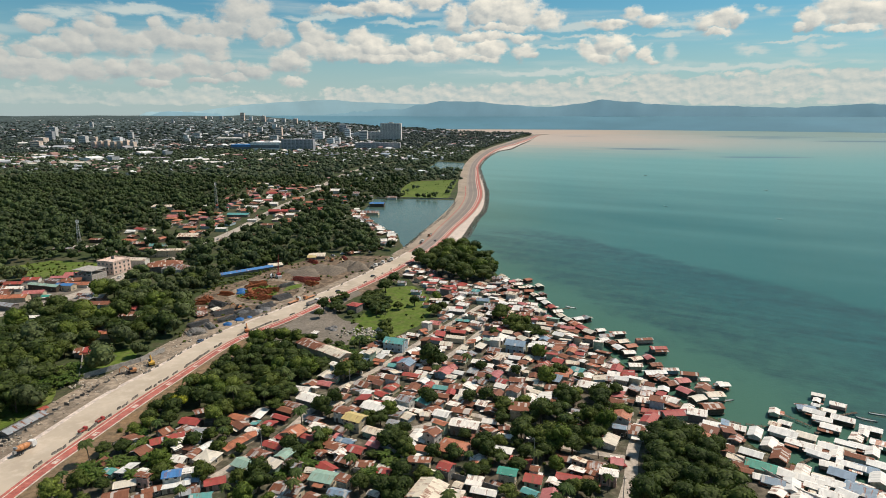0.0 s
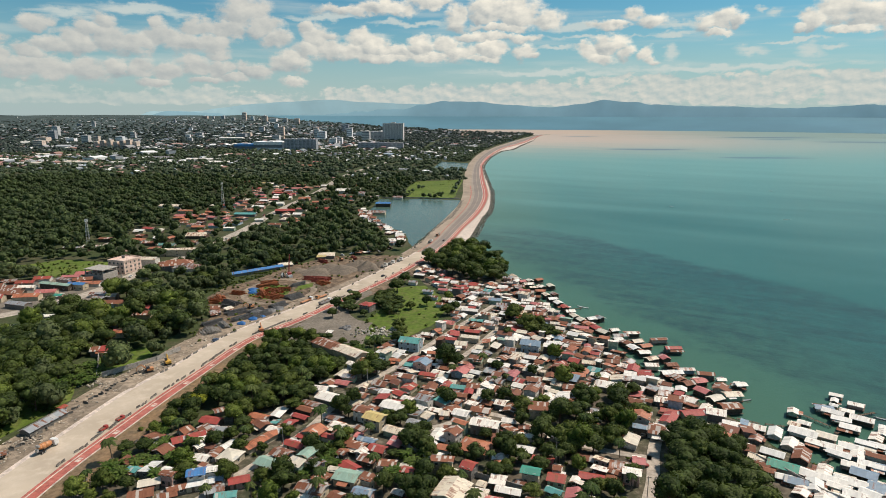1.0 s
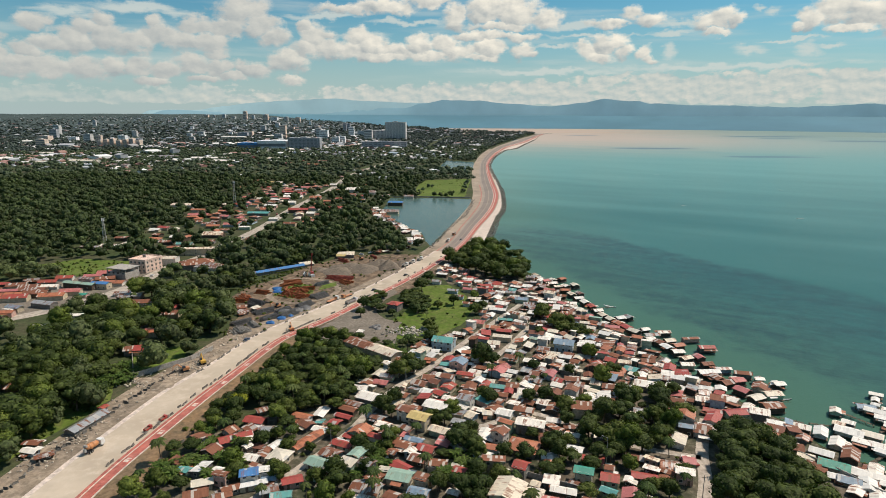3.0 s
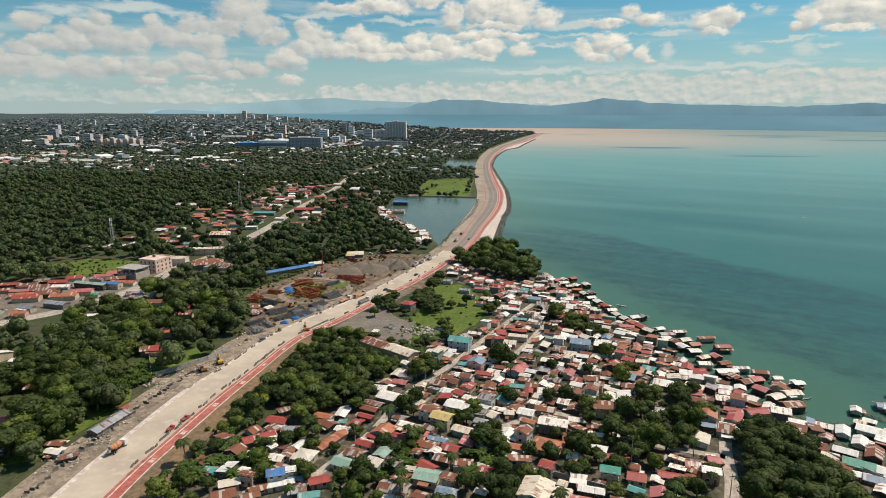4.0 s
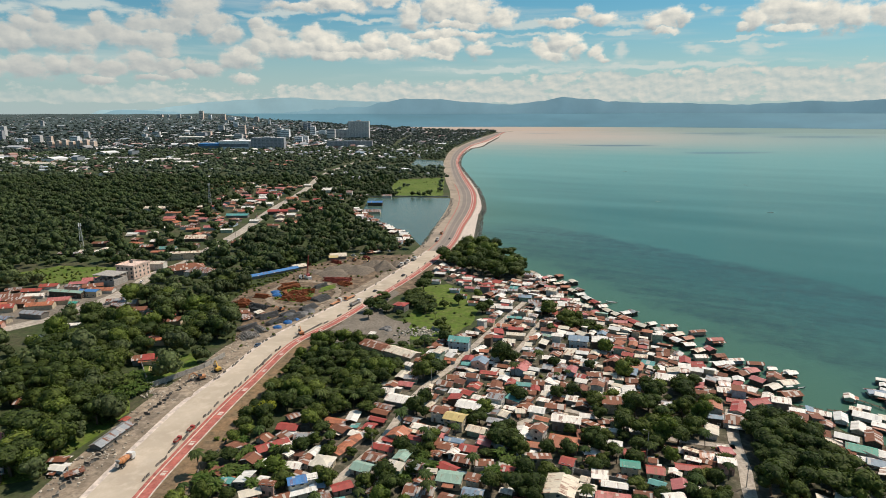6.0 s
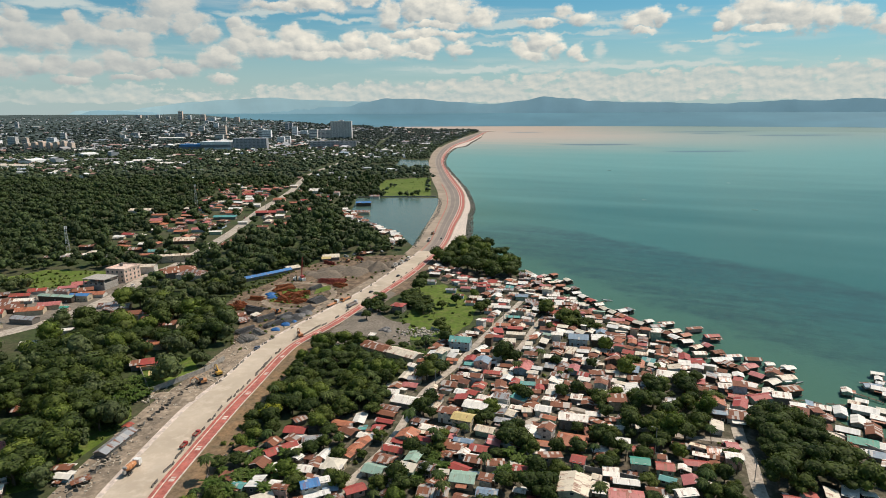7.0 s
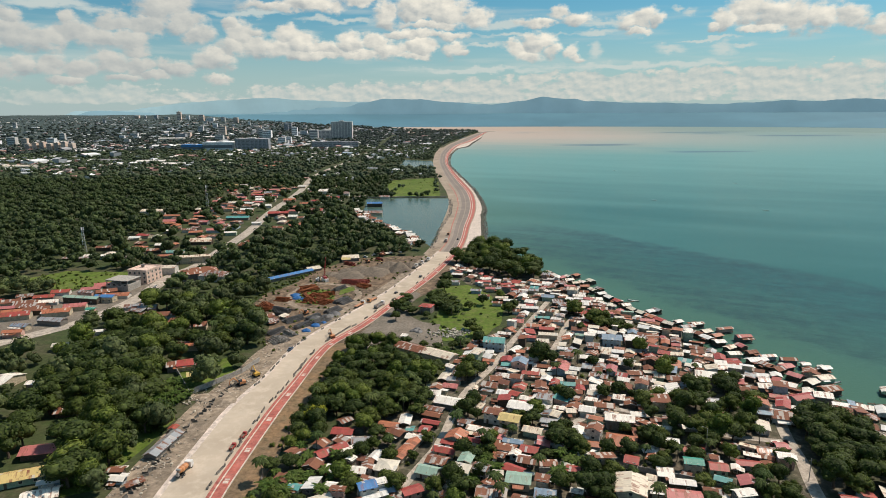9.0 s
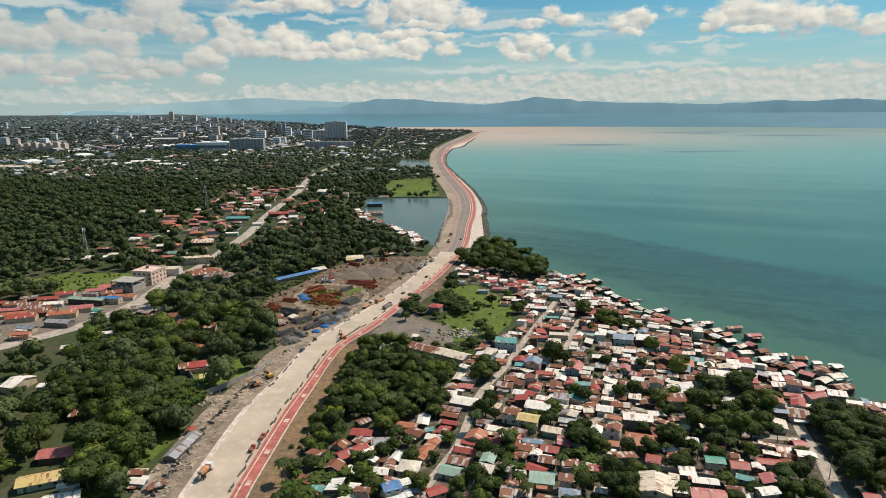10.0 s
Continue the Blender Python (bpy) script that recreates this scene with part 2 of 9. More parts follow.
def mat_roof(name, col, rust=0.3, rough=0.5, metal=0.0):
    """Corrugated sheet: sheets of unequal age side by side along the ridge, rust from the laps, fine ribs."""
    mt, nt, bs = nodes_of(name)
    g = G(nt)
    co = g.coords()
    sep = nt.nodes.new("ShaderNodeSeparateXYZ")
    g.link(co, sep.inputs[0])
    info = nt.nodes.new("ShaderNodeObjectInfo").outputs["Random"]
    sheet = g.math("FLOOR", g.math("MULTIPLY_ADD", sep.outputs[0], 1.05, g.math("MULTIPLY", info, 37.0)))
    row = g.math("FLOOR", g.math("MULTIPLY", sep.outputs[1], 0.38))
    cmb = nt.nodes.new("ShaderNodeCombineXYZ")
    g.link(sheet, cmb.inputs[0])
    g.link(row, cmb.inputs[1])
    g.link(g.math("MULTIPLY", info, 91.0), cmb.inputs[2])
    wn = nt.nodes.new("ShaderNodeTexWhiteNoise")
    g.link(cmb.outputs[0], wn.inputs["Vector"])
    rnd = wn.outputs["Value"]
    shift = nt.nodes.new("ShaderNodeVectorMath")
    shift.operation = "ADD"
    g.link(co, shift.inputs[0])
    g.link(cmb.outputs[0], shift.inputs[1])
    st = nt.nodes.new("ShaderNodeMapping")
    st.inputs["Scale"].default_value = (1.6, 0.35, 0.35)
    g.link(shift.outputs[0], st.inputs[0])
    streak = g.noise(st.outputs[0], 1.0, 5.0, 0.65)
    blot = g.noise(co, 0.28, 4.0, 0.6)
    c = g.mix(rnd, scaled(col, 0.86), scaled(col, 1.10))
    c = g.mix(g.ramp(streak, 0.35, 0.75, 0.0, 0.35), c, scaled(col, 0.62))
    amount = g.math("ADD", g.math("MULTIPLY", streak, 0.5), g.math("ADD", g.math("MULTIPLY", blot, 0.4), g.math("MULTIPLY", rnd, 0.32)))
    amount = g.math("ADD", amount, g.math("MULTIPLY", info, 0.18))
    lo = 1.02 - rust * 0.55
    c = g.mix(g.ramp(amount, lo - 0.16, lo + 0.05), c, g.mix(streak, (0.10, 0.035, 0.02), (0.32, 0.13, 0.07)))
    patchy = g.math("GREATER_THAN", g.math("FRACT", g.math("MULTIPLY", rnd, 7.31)), 1.0 - rust * 0.22)
    c = g.mix(g.math("MULTIPLY", patchy, 0.8), c, (0.52, 0.49, 0.45))
    c = g.mix(1.0, c, g.mix(info, (0.86, 0.88, 0.90), (1.08, 1.04, 0.98)), "MULTIPLY")
    g.link(c, bs.inputs["Base Color"])
    bs.inputs["Roughness"].default_value, bs.inputs["Metallic"].default_value = rough, metal
    bs.inputs["Specular IOR Level"].default_value = 0.35
    rib = g.math("SINE", g.math("MULTIPLY", sep.outputs[0], 24.0))
    g.bump(rib, 0.35, 0.03, bs)
    return mt


def mat_leaf(name, a, b, c3, fine=1.1, sheer=0.15):
    """Foliage: clumps lighter and darker, a shift from tree to tree, small leaves that turn every way and let some light through."""
    mt, nt, bs = nodes_of(name)
    g = G(nt)
    co = g.coords()
    geo = nt.nodes.new("ShaderNodeNewGeometry").outputs["Random Per Island"]
    info = nt.nodes.new("ShaderNodeObjectInfo").outputs["Random"]
    big, mid, small = g.noise(co, 0.09, 3.0, 0.5), g.noise(co, fine * 0.3, 4.0, 0.6), g.noise(co, fine, 4.0, 0.65)
    c = g.mix(g.ramp(g.math("ADD", g.math("MULTIPLY", geo, 0.4), g.math("MULTIPLY", mid, 0.7)), 0.22, 0.85), a, b)
    c = g.mix(g.ramp(g.math("MULTIPLY_ADD", info, 0.5, g.math("MULTIPLY", big, 0.7)), 0.35, 0.95), c, c3)
    c = g.mix(1.0, c, g.mix(g.ramp(small, 0.30, 0.70), (0.50, 0.52, 0.55), (1.42, 1.40, 1.25)), "MULTIPLY")
    c = g.mix(1.0, c, g.mix(g.ramp(g.noise(co, 0.03, 4.0, 0.6), 0.35, 0.68), (0.70,) * 3, (1.32, 1.30, 1.18)), "MULTIPLY")
    g.link(c, bs.inputs["Base Color"])
    bs.inputs["Roughness"].default_value = 0.65
    bs.inputs["Specular IOR Level"].default_value = 0.18
    g.bump(small, 1.0, 0.55 / fine, bs)
    tl = nt.nodes.new("ShaderNodeBsdfTranslucent")
    g.link(g.mix(1.0, c, (1.3, 1.5, 0.6), "MULTIPLY"), tl.inputs[0])
    mx = g.n("ShaderNodeMixShader", Fac=sheer)
    g.link(bs.outputs[0], mx.inputs[1])
    g.link(tl.outputs[0], mx.inputs[2])
    g.link(mx.outputs[0], nt.nodes["Material Output"].inputs[0])
    return mt


def mat_ground(name, cols, scale=0.02, fine=0.35, bump=0.1, rough=0.95, even=0.62):
    """Bare or grown ground: three colours in drifts, with grain."""
    mt, nt, bs = nodes_of(name)
    g = G(nt)
    co = g.coords()
    big, mid, gr = g.noise(co, scale, 6.0, 0.62), g.noise(co, scale * 7, 5.0, 0.6), g.noise(co, fine, 6.0, 0.65)
    c = g.mix(g.ramp(big, 0.38, 0.62), cols[0], cols[1])
    c = g.mix(g.ramp(mid, 0.42, 0.78), c, cols[2])
    c = g.mix(1.0, c, g.mix(g.ramp(gr, 0.25, 0.75), (even,) * 3, (1.9 - even,) * 3 if even > 0.7 else (1.25,) * 3), "MULTIPLY")
    g.link(c, bs.inputs["Base Color"])
    bs.inputs["Roughness"].default_value = rough
    bs.inputs["Specular IOR Level"].default_value = 0.2
    g.bump(gr, 0.5, bump, bs)
    return mt


def mat_sea():
    """Sea water: shallows, weed beds, pale bands and a paler far side set its base colour; wind ripples roughen it."""
    mt, nt, bs = nodes_of("sea_water")
    g = G(nt)
    co = g.coords()
    sep = nt.nodes.new("ShaderNodeSeparateXYZ")
    g.link(co, sep.inputs[0])
    x, y = sep.outputs[0], sep.outputs[1]
    # how far offshore
    off = g.math("SUBTRACT", x, g.math("MULTIPLY_ADD", g.ramp(y, 200, 620, 165, 30), 1.0, 0.0))

    def drawn_out(turn, sx, sy):
        rot, sc = nt.nodes.new("ShaderNodeMapping"), nt.nodes.new("ShaderNodeMapping")
        rot.inputs["Rotation"].default_value = (0, 0, radians(turn))
        sc.inputs["Scale"].default_value = (sx, sy, 1)
        g.link(co, rot.inputs[0])
        g.link(rot.outputs[0], sc.inputs[0])
        return sc.outputs[0]

    wide = g.noise(drawn_out(26, 0.0022, 0.0105), 1.0, 6.0, 0.6)
    weed = g.noise(co, 0.022, 7.0, 0.65)
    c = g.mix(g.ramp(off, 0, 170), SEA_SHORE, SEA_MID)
    # base colour grows paler with y
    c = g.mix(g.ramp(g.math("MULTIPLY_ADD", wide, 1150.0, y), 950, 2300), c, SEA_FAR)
    # the reef flat: weed in streaks between the shallows and a dark outer edge
    outer = g.math("ADD", g.math("MULTIPLY_ADD", y, 0.73, -655.0), g.math("MULTIPLY_ADD", weed, 60.0, x))
    inner = g.math("ADD", g.math("MULTIPLY_ADD", y, 0.464, -372.0), g.math("MULTIPLY_ADD", g.noise(co, 0.035, 8.0, 0.7), 110.0, x))
    far_side = g.ramp(g.math("MULTIPLY_ADD", weed, 60.0, y), 780, 690)
    reef = g.math("MULTIPLY", g.math("MULTIPLY", g.ramp(outer, 14, -12), g.ramp(inner, 0, 26)), far_side)
    rim = g.math("MULTIPLY", g.math("MULTIPLY", g.ramp(outer, 12, -6), g.ramp(outer, -52, -8)), far_side)
    streak = g.ramp(g.noise(drawn_out(29, 0.010, 0.075), 1.0, 9.0, 0.72), 0.40, 0.62)
    tuft = g.ramp(g.noise(co, 0.09, 8.0, 0.72), 0.40, 0.60)
    bed = g.math("MULTIPLY_ADD", g.math("ADD", g.math("MULTIPLY", streak, 0.55), g.math("MULTIPLY", tuft, 0.45)), 0.72, 0.10)
    c = g.mix(g.math("MULTIPLY", reef, bed), c, SEA_WEED)
    c = g.mix(g.math("MULTIPLY", rim, g.math("MULTIPLY_ADD", tuft, 0.30, 0.10)), c, SEA_WEED)
    # warm pale bands, stronger with y and nearer the coast
    peach = g.math("MULTIPLY_ADD", wide, 900.0, y)
    along_coast = g.ramp(g.math("MULTIPLY_ADD", wide, 900.0, x), 900, 2300, 1.0, 0.30)
    c = g.mix(g.math("MULTIPLY", g.ramp(peach, 2050, 3700), along_coast), c, SEA_PEACH)
    mp2 = nt.nodes.new("ShaderNodeMapping")
    mp2.inputs["Scale"].default_value = (0.0016, 0.0042, 1)
    g.link(co, mp2.inputs[0])
    dark = g.noise(mp2.outputs[0], 1.0, 4.0, 0.5)
    c = g.mix(g.math("MULTIPLY", g.ramp(dark, 0.64, 0.72), g.math("MULTIPLY", g.ramp(y, 1400, 2200), g.ramp(x, 600, 1100))), c, SEA_DEEP)
    for cx, cy, rx, ry in ((625, 2365, 170, 60), (860, 1940, 150, 40), (1600, 3640, 330, 90), (1830, 3090, 300, 80), (560, 3700, 120, 40)):
        ex, ey = g.math("MULTIPLY_ADD", x, 1.0 / rx, -cx / rx), g.math("MULTIPLY_ADD", y, 1.0 / ry, -cy / ry)
        q = g.math("ADD", g.math("MULTIPLY", ex, ex), g.math("MULTIPLY", ey, ey))
        q = g.math("MULTIPLY_ADD", g.noise(mp2.outputs[0], 6.0, 5.0, 0.6), 2.4, q)
        c = g.mix(g.math("MULTIPLY", g.ramp(q, 2.3, 1.5), 0.8), c, SEA_DEEP)
    g.link(c, bs.inputs["Base Color"])
    rip = g.noise(co, 0.5, 6.0, 0.7)
    bs.inputs["Roughness"].default_value = 0.32
    bs.inputs["IOR"].default_value = 1.33
    bs.inputs["Specular IOR Level"].default_value = 0.22
    g.bump(rip, 0.35, 0.25, bs)
    return mt


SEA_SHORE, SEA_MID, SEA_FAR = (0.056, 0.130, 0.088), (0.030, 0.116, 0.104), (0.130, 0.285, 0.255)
SEA_WEED, SEA_PEACH, SEA_DEEP = (0.020, 0.048, 0.050), (0.52, 0.395, 0.295), (0.075, 0.135, 0.175)

M_SEA = mat_sea()
M_LAGOON = mat_plain("lagoon_water", (0.075, 0.125, 0.10), 0.25, 0, 0.05, 0.01, 0.9, 1.1, spec=0.4)
M_SOIL = mat_ground("soil", ((0.052, 0.072, 0.025), (0.085, 0.080, 0.045), (0.040, 0.062, 0.018)), 0.03, 0.5, 0.25)
M_VILLAGE = mat_ground("packed_earth", ((0.125, 0.102, 0.075), (0.065, 0.072, 0.040), (0.175, 0.148, 0.112)), 0.05)
M_GRASS = mat_ground("grass", ((0.085, 0.135, 0.018), (0.12, 0.165, 0.030), (0.14, 0.15, 0.05)), 0.03, 0.5)
M_DIRT = mat_ground("dirt", ((0.30, 0.235, 0.170), (0.20, 0.160, 0.120), (0.40, 0.325, 0.245)), 0.05, 0.45, 0.2)
M_YARD = mat_ground("yard_dirt", ((0.17, 0.12, 0.08), (0.105, 0.08, 0.056), (0.25, 0.18, 0.12)), 0.05, 0.35)
M_BROWN = mat_ground("brown_earth", ((0.26, 0.165, 0.09), (0.19, 0.135, 0.085), (0.15, 0.12, 0.07)), 0.05, 0.6)
M_GRAVEL = mat_ground("gravel_lot", ((0.21, 0.18, 0.145), (0.16, 0.138, 0.11), (0.26, 0.22, 0.175)), 0.05, 0.8)
M_CONC = mat_ground("road_concrete", ((0.545, 0.455, 0.352), (0.43, 0.355, 0.270), (0.585, 0.495, 0.39)), 0.03, 0.12, 0.01, 0.85, 0.84)
M_ROADGREY = mat_ground("new_pavement", ((0.25, 0.208, 0.178), (0.22, 0.186, 0.16), (0.285, 0.24, 0.205)), 0.012, 0.12, 0.01, 0.85, 0.9)
M_ROADPALE = mat_ground("dusty_pavement", ((0.33, 0.275, 0.228), (0.29, 0.242, 0.203), (0.38, 0.32, 0.265)), 0.012, 0.12, 0.01, 0.85, 0.9)
M_GRADED = mat_ground("graded_dirt", ((0.36, 0.288, 0.22), (0.28, 0.228, 0.176), (0.44, 0.36, 0.28)), 0.012, 0.10, 0.02, 0.95, 0.85)
M_RED = mat_ground("red_lane_paint", ((0.44, 0.125, 0.095), (0.38, 0.12, 0.095), (0.48, 0.19, 0.15)), 0.06, 0.5, 0.005, 0.7)
M_PALE = mat_ground("pale_line", ((0.62, 0.52, 0.44), (0.56, 0.47, 0.40), (0.66, 0.56, 0.48)), 0.1, 0.5, 0.005, 0.8)
M_LANE = mat_ground("lane_cement", ((0.44, 0.38, 0.31), (0.37, 0.32, 0.27), (0.48, 0.42, 0.35)), 0.06, 0.5, 0.02, 0.9)
M_ROCK = mat_plain("rock", (0.20, 0.185, 0.16), 0.9, 0, 0.9, 0.1, bump=0.1, island=0.35)
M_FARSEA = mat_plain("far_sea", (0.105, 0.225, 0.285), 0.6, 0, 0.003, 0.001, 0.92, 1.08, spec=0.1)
M_LEAF = mat_leaf("leaves", (0.025, 0.044, 0.008), (0.096, 0.130, 0.025), (0.122, 0.152, 0.034))
M_LEAFD = mat_leaf("leaves_dark", (0.017, 0.034, 0.008), (0.062, 0.093, 0.021), (0.080, 0.108, 0.027))
M_LEAFB = mat_leaf("leaves_bright", (0.050, 0.085, 0.012), (0.150, 0.205, 0.035), (0.175, 0.215, 0.045))
M_LEAFY = mat_leaf("leaves_yellow", (0.16, 0.20, 0.02), (0.32, 0.33, 0.03), (0.26, 0.28, 0.03))
M_PALM = mat_leaf("palm_leaves", (0.030, 0.058, 0.014), (0.085, 0.130, 0.035), (0.11, 0.135, 0.04))
M_BARK = mat_plain("bark", (0.12, 0.09, 0.065), 0.9, 0, 2.0, 0.3)
M_FARWOOD = mat_leaf("wood_leaves", (0.023, 0.042, 0.016), (0.070, 0.101, 0.038), (0.098, 0.123, 0.052), 0.7)
# distance haze is painted into the next two leaf colours, paler and bluer
M_HAZEMID = mat_leaf("hazed_plain_leaves", (0.044, 0.070, 0.046), (0.080, 0.112, 0.066), (0.102, 0.130, 0.080), 0.35)
M_HAZEWOOD = mat_leaf("hazed_far_leaves", (0.048, 0.068, 0.066), (0.070, 0.094, 0.088), (0.082, 0.106, 0.096), 0.15)
M_BANANA = mat_leaf("banana_leaves", (0.060, 0.115, 0.020), (0.120, 0.185, 0.040), (0.13, 0.18, 0.045), 1.1, 0.35)

ROOFS = {
    "white": mat_roof("white_sheet", (0.84, 0.80, 0.73), 0.15),
    "cream": mat_roof("cream_sheet", (0.74, 0.66, 0.53), 0.22),
    "grey": mat_roof("zinc_sheet", (0.42, 0.43, 0.43), 0.50, 0.4, 0.15),
    "blue": mat_roof("faded_blue_sheet", (0.22, 0.31, 0.40), 0.20),
    "bright_blue": mat_roof("blue_sheet", (0.06, 0.20, 0.46), 0.10),
    "teal": mat_roof("teal_sheet", (0.12, 0.36, 0.34), 0.15),
    "green": mat_roof("green_sheet", (0.06, 0.30, 0.22), 0.05),
    "pale_green": mat_roof("pale_green_sheet", (0.30, 0.44, 0.36), 0.15),
    "rust": mat_roof("rusty_sheet", (0.38, 0.17, 0.105), 0.85, 0.75),
    "brown": mat_roof("brown_sheet", (0.235, 0.095, 0.065), 0.70, 0.75),
    "red": mat_roof("red_sheet", (0.40, 0.075, 0.06), 0.25),
    "pink": mat_roof("faded_red_sheet", (0.50, 0.17, 0.16), 0.15),
    "orange": mat_roof("terracotta_sheet", (0.46, 0.17, 0.09), 0.25),
    "yellow": mat_roof("yellow_sheet", (0.62, 0.48, 0.20), 0.15),
}
ROOFWORDS = {"white": "whitewashed metal", "cream": "cream metal", "grey": "grey zinc", "blue": "faded blue metal", "bright_blue": "bright blue metal",
             "teal": "teal metal", "green": "green metal", "pale_green": "pale green metal", "rust": "rusty corrugated", "brown": "brown rusted",
             "red": "red metal", "pink": "faded red metal", "orange": "terracotta-coloured", "yellow": "yellow metal"}
WALLS = [mat_plain("white_wall", (0.62, 0.59, 0.53), 0.9, 0, 0.8, 0.2), mat_plain("grey_block_wall", (0.20, 0.185, 0.165), 0.95, 0, 0.9, 0.2),
         mat_plain("timber_wall", (0.10, 0.075, 0.055), 0.9, 0, 1.2, 0.2), mat_plain("cream_wall", (0.55, 0.46, 0.33), 0.9, 0, 0.8, 0.2),
         mat_plain("pale_blue_wall", (0.38, 0.46, 0.50), 0.9, 0, 0.8, 0.2), mat_plain("pale_green_wall", (0.34, 0.44, 0.32), 0.9, 0, 0.8, 0.2),
         mat_plain("pink_wall", (0.56, 0.36, 0.30), 0.9, 0, 0.8, 0.2)]
M_DARK = mat_plain("dark_opening", (0.03, 0.032, 0.035), 0.35, 0, 1.0, 0.2, spec=0.5)
M_WOOD = mat_plain("weathered_wood", (0.17, 0.125, 0.09), 0.9, 0, 2.0, 0.3)
M_BLOCK = mat_plain("concrete_block", (0.40, 0.37, 0.33), 0.95, 0, 0.9, 0.2)
M_STEELRUST = mat_plain("rusted_steel", (0.36, 0.13, 0.055), 0.8, 0.2, 1.0, 0.2, island=0.35)
M_STEELRED = mat_plain("primed_steel", (0.33, 0.09, 0.06), 0.6, 0.1, 1.0, 0.2, island=0.3)
M_STEEL = mat_plain("grey_steel", (0.16, 0.155, 0.15), 0.6, 0.4, 1.0, 0.2, island=0.3)
M_TARP = mat_plain("blue_tarpaulin", (0.03, 0.13, 0.34), 0.5, 0, 1.0, 0.4)
M_MOUND = mat_ground("heaped_gravel", ((0.185, 0.15, 0.115), (0.145, 0.12, 0.095), (0.23, 0.185, 0.14)), 0.08, 0.8)
M_TYRE = mat_plain("rubber", (0.03, 0.03, 0.03), 0.9, 0, 2.0, 0.5)
M_GLASS = mat_plain("vehicle_glass", (0.04, 0.05, 0.06), 0.12, 0, 1.0, 0.3, spec=0.6)


# ---- mesh tools ----
from mathutils.geometry import tessellate_polygon


def mesh_from(name, V, Fc, mat, smooth=False):
    me = bpy.data.meshes.new(name)
    me.from_pydata([tuple(v) for v in V], [], [tuple(f) for f in Fc])
    me.materials.append(mat)
    if smooth:
        me.polygons.foreach_set("use_smooth", [True] * len(me.polygons))
    me.update()
    return me


def quads_mesh(name, V, Q, mat, smooth=False):
    """A large mesh of four-sided faces from arrays."""
    V, Q = np.asarray(V, np.float32), np.asarray(Q, np.int32)
    me = bpy.data.meshes.new(name)
    me.vertices.add(len(V))
    me.vertices.foreach_set("co", V.ravel())
    me.loops.add(Q.size)
    me.loops.foreach_set("vertex_index", Q.ravel())
    me.polygons.add(len(Q))
    me.polygons.foreach_set("loop_start", np.arange(0, Q.size, 4, dtype=np.int32))
    if smooth:
        me.polygons.foreach_set("use_smooth", np.ones(len(Q), bool))
    me.materials.append(mat)
    me.update(calc_edges=True)
    if not smooth:
        me.shade_flat()
    return me


def thing(name, at, rot=0.0, label="", category="", group="", kind=""):
    """An empty at a thing's base, that holds its parts."""
    ob = new(name)
    ob.empty_display_size = 0.5
    ob.matrix_basis = pose(at[0], at[1], at[2], 0, 0, rot)
    return tagged(ob, label, category, group, kind)


def part(name, me, parent, label="", at=None):
    ob = new(name, me)
    ob.parent = parent
    if at is not None:
        ob.matrix_basis = at
    if label:
        ob["label"] = label
    return ob


class Shape:
    """Collects solids into one mesh."""

    def __init__(self):
        self.V, self.F = [], []

    def add(self, V, Fc):
        o = len(self.V)
        self.V += [tuple(v) for v in V]
        self.F += [tuple(i + o for i in f) for f in Fc]
        return self

    def box(self, x0, x1, y0, y1, z0, z1):
        return self.add([(x0, y0, z0), (x1, y0, z0), (x1, y1, z0), (x0, y1, z0), (x0, y0, z1), (x1, y0, z1), (x1, y1, z1), (x0, y1, z1)],
                        [(0, 3, 2, 1), (4, 5, 6, 7), (0, 1, 5, 4), (1, 2, 6, 5), (2, 3, 7, 6), (3, 0, 4, 7)])

    def prism(self, poly, y0, y1):
        """A shape in x and z, pushed along y."""
        n = len(poly)
        self.add([(x, y0, z) for x, z in poly] + [(x, y1, z) for x, z in poly],
                 [tuple(range(n)), tuple(range(2 * n - 1, n - 1, -1))] + [((i + 1) % n, i, i + n, (i + 1) % n + n) for i in range(n)])
        return self

    def tube(self, a, b, r0, r1=None, n=8):
        r1 = r0 if r1 is None else r1
        a, b = Vector(a), Vector(b)
        d = (b - a).normalized()
        s = d.orthogonal().normalized()
        t = d.cross(s)
        V = [c + (s * math.cos(k * 2 * math.pi / n) + t * math.sin(k * 2 * math.pi / n)) * r for c, r in ((a, r0), (b, r1)) for k in range(n)]
        self.add(V, [(k, (k + 1) % n, (k + 1) % n + n, k + n) for k in range(n)] + [tuple(range(n - 1, -1, -1)), tuple(range(n, 2 * n))])
        return self

    def mesh(self, name, mat, smooth=False):
        return mesh_from(name, self.V, self.F, mat, smooth)


def spline(pts, per=6):
    """A smooth line through the points."""
    P = [Vector((*p[:2], 0)) for p in pts]
    P = [2 * P[0] - P[1]] + P + [2 * P[-1] - P[-2]]
    out = []
    for i in range(1, len(P) - 2):
        for k in range(per):
            t = k / per
            a, b, c, d = P[i - 1], P[i], P[i + 1], P[i + 2]
            out.append(0.5 * (2 * b + (c - a) * t + (2 * a - 5 * b + 4 * c - d) * t * t + (3 * b - a - 3 * c + d) * t ** 3))
    return out + [P[-2]]


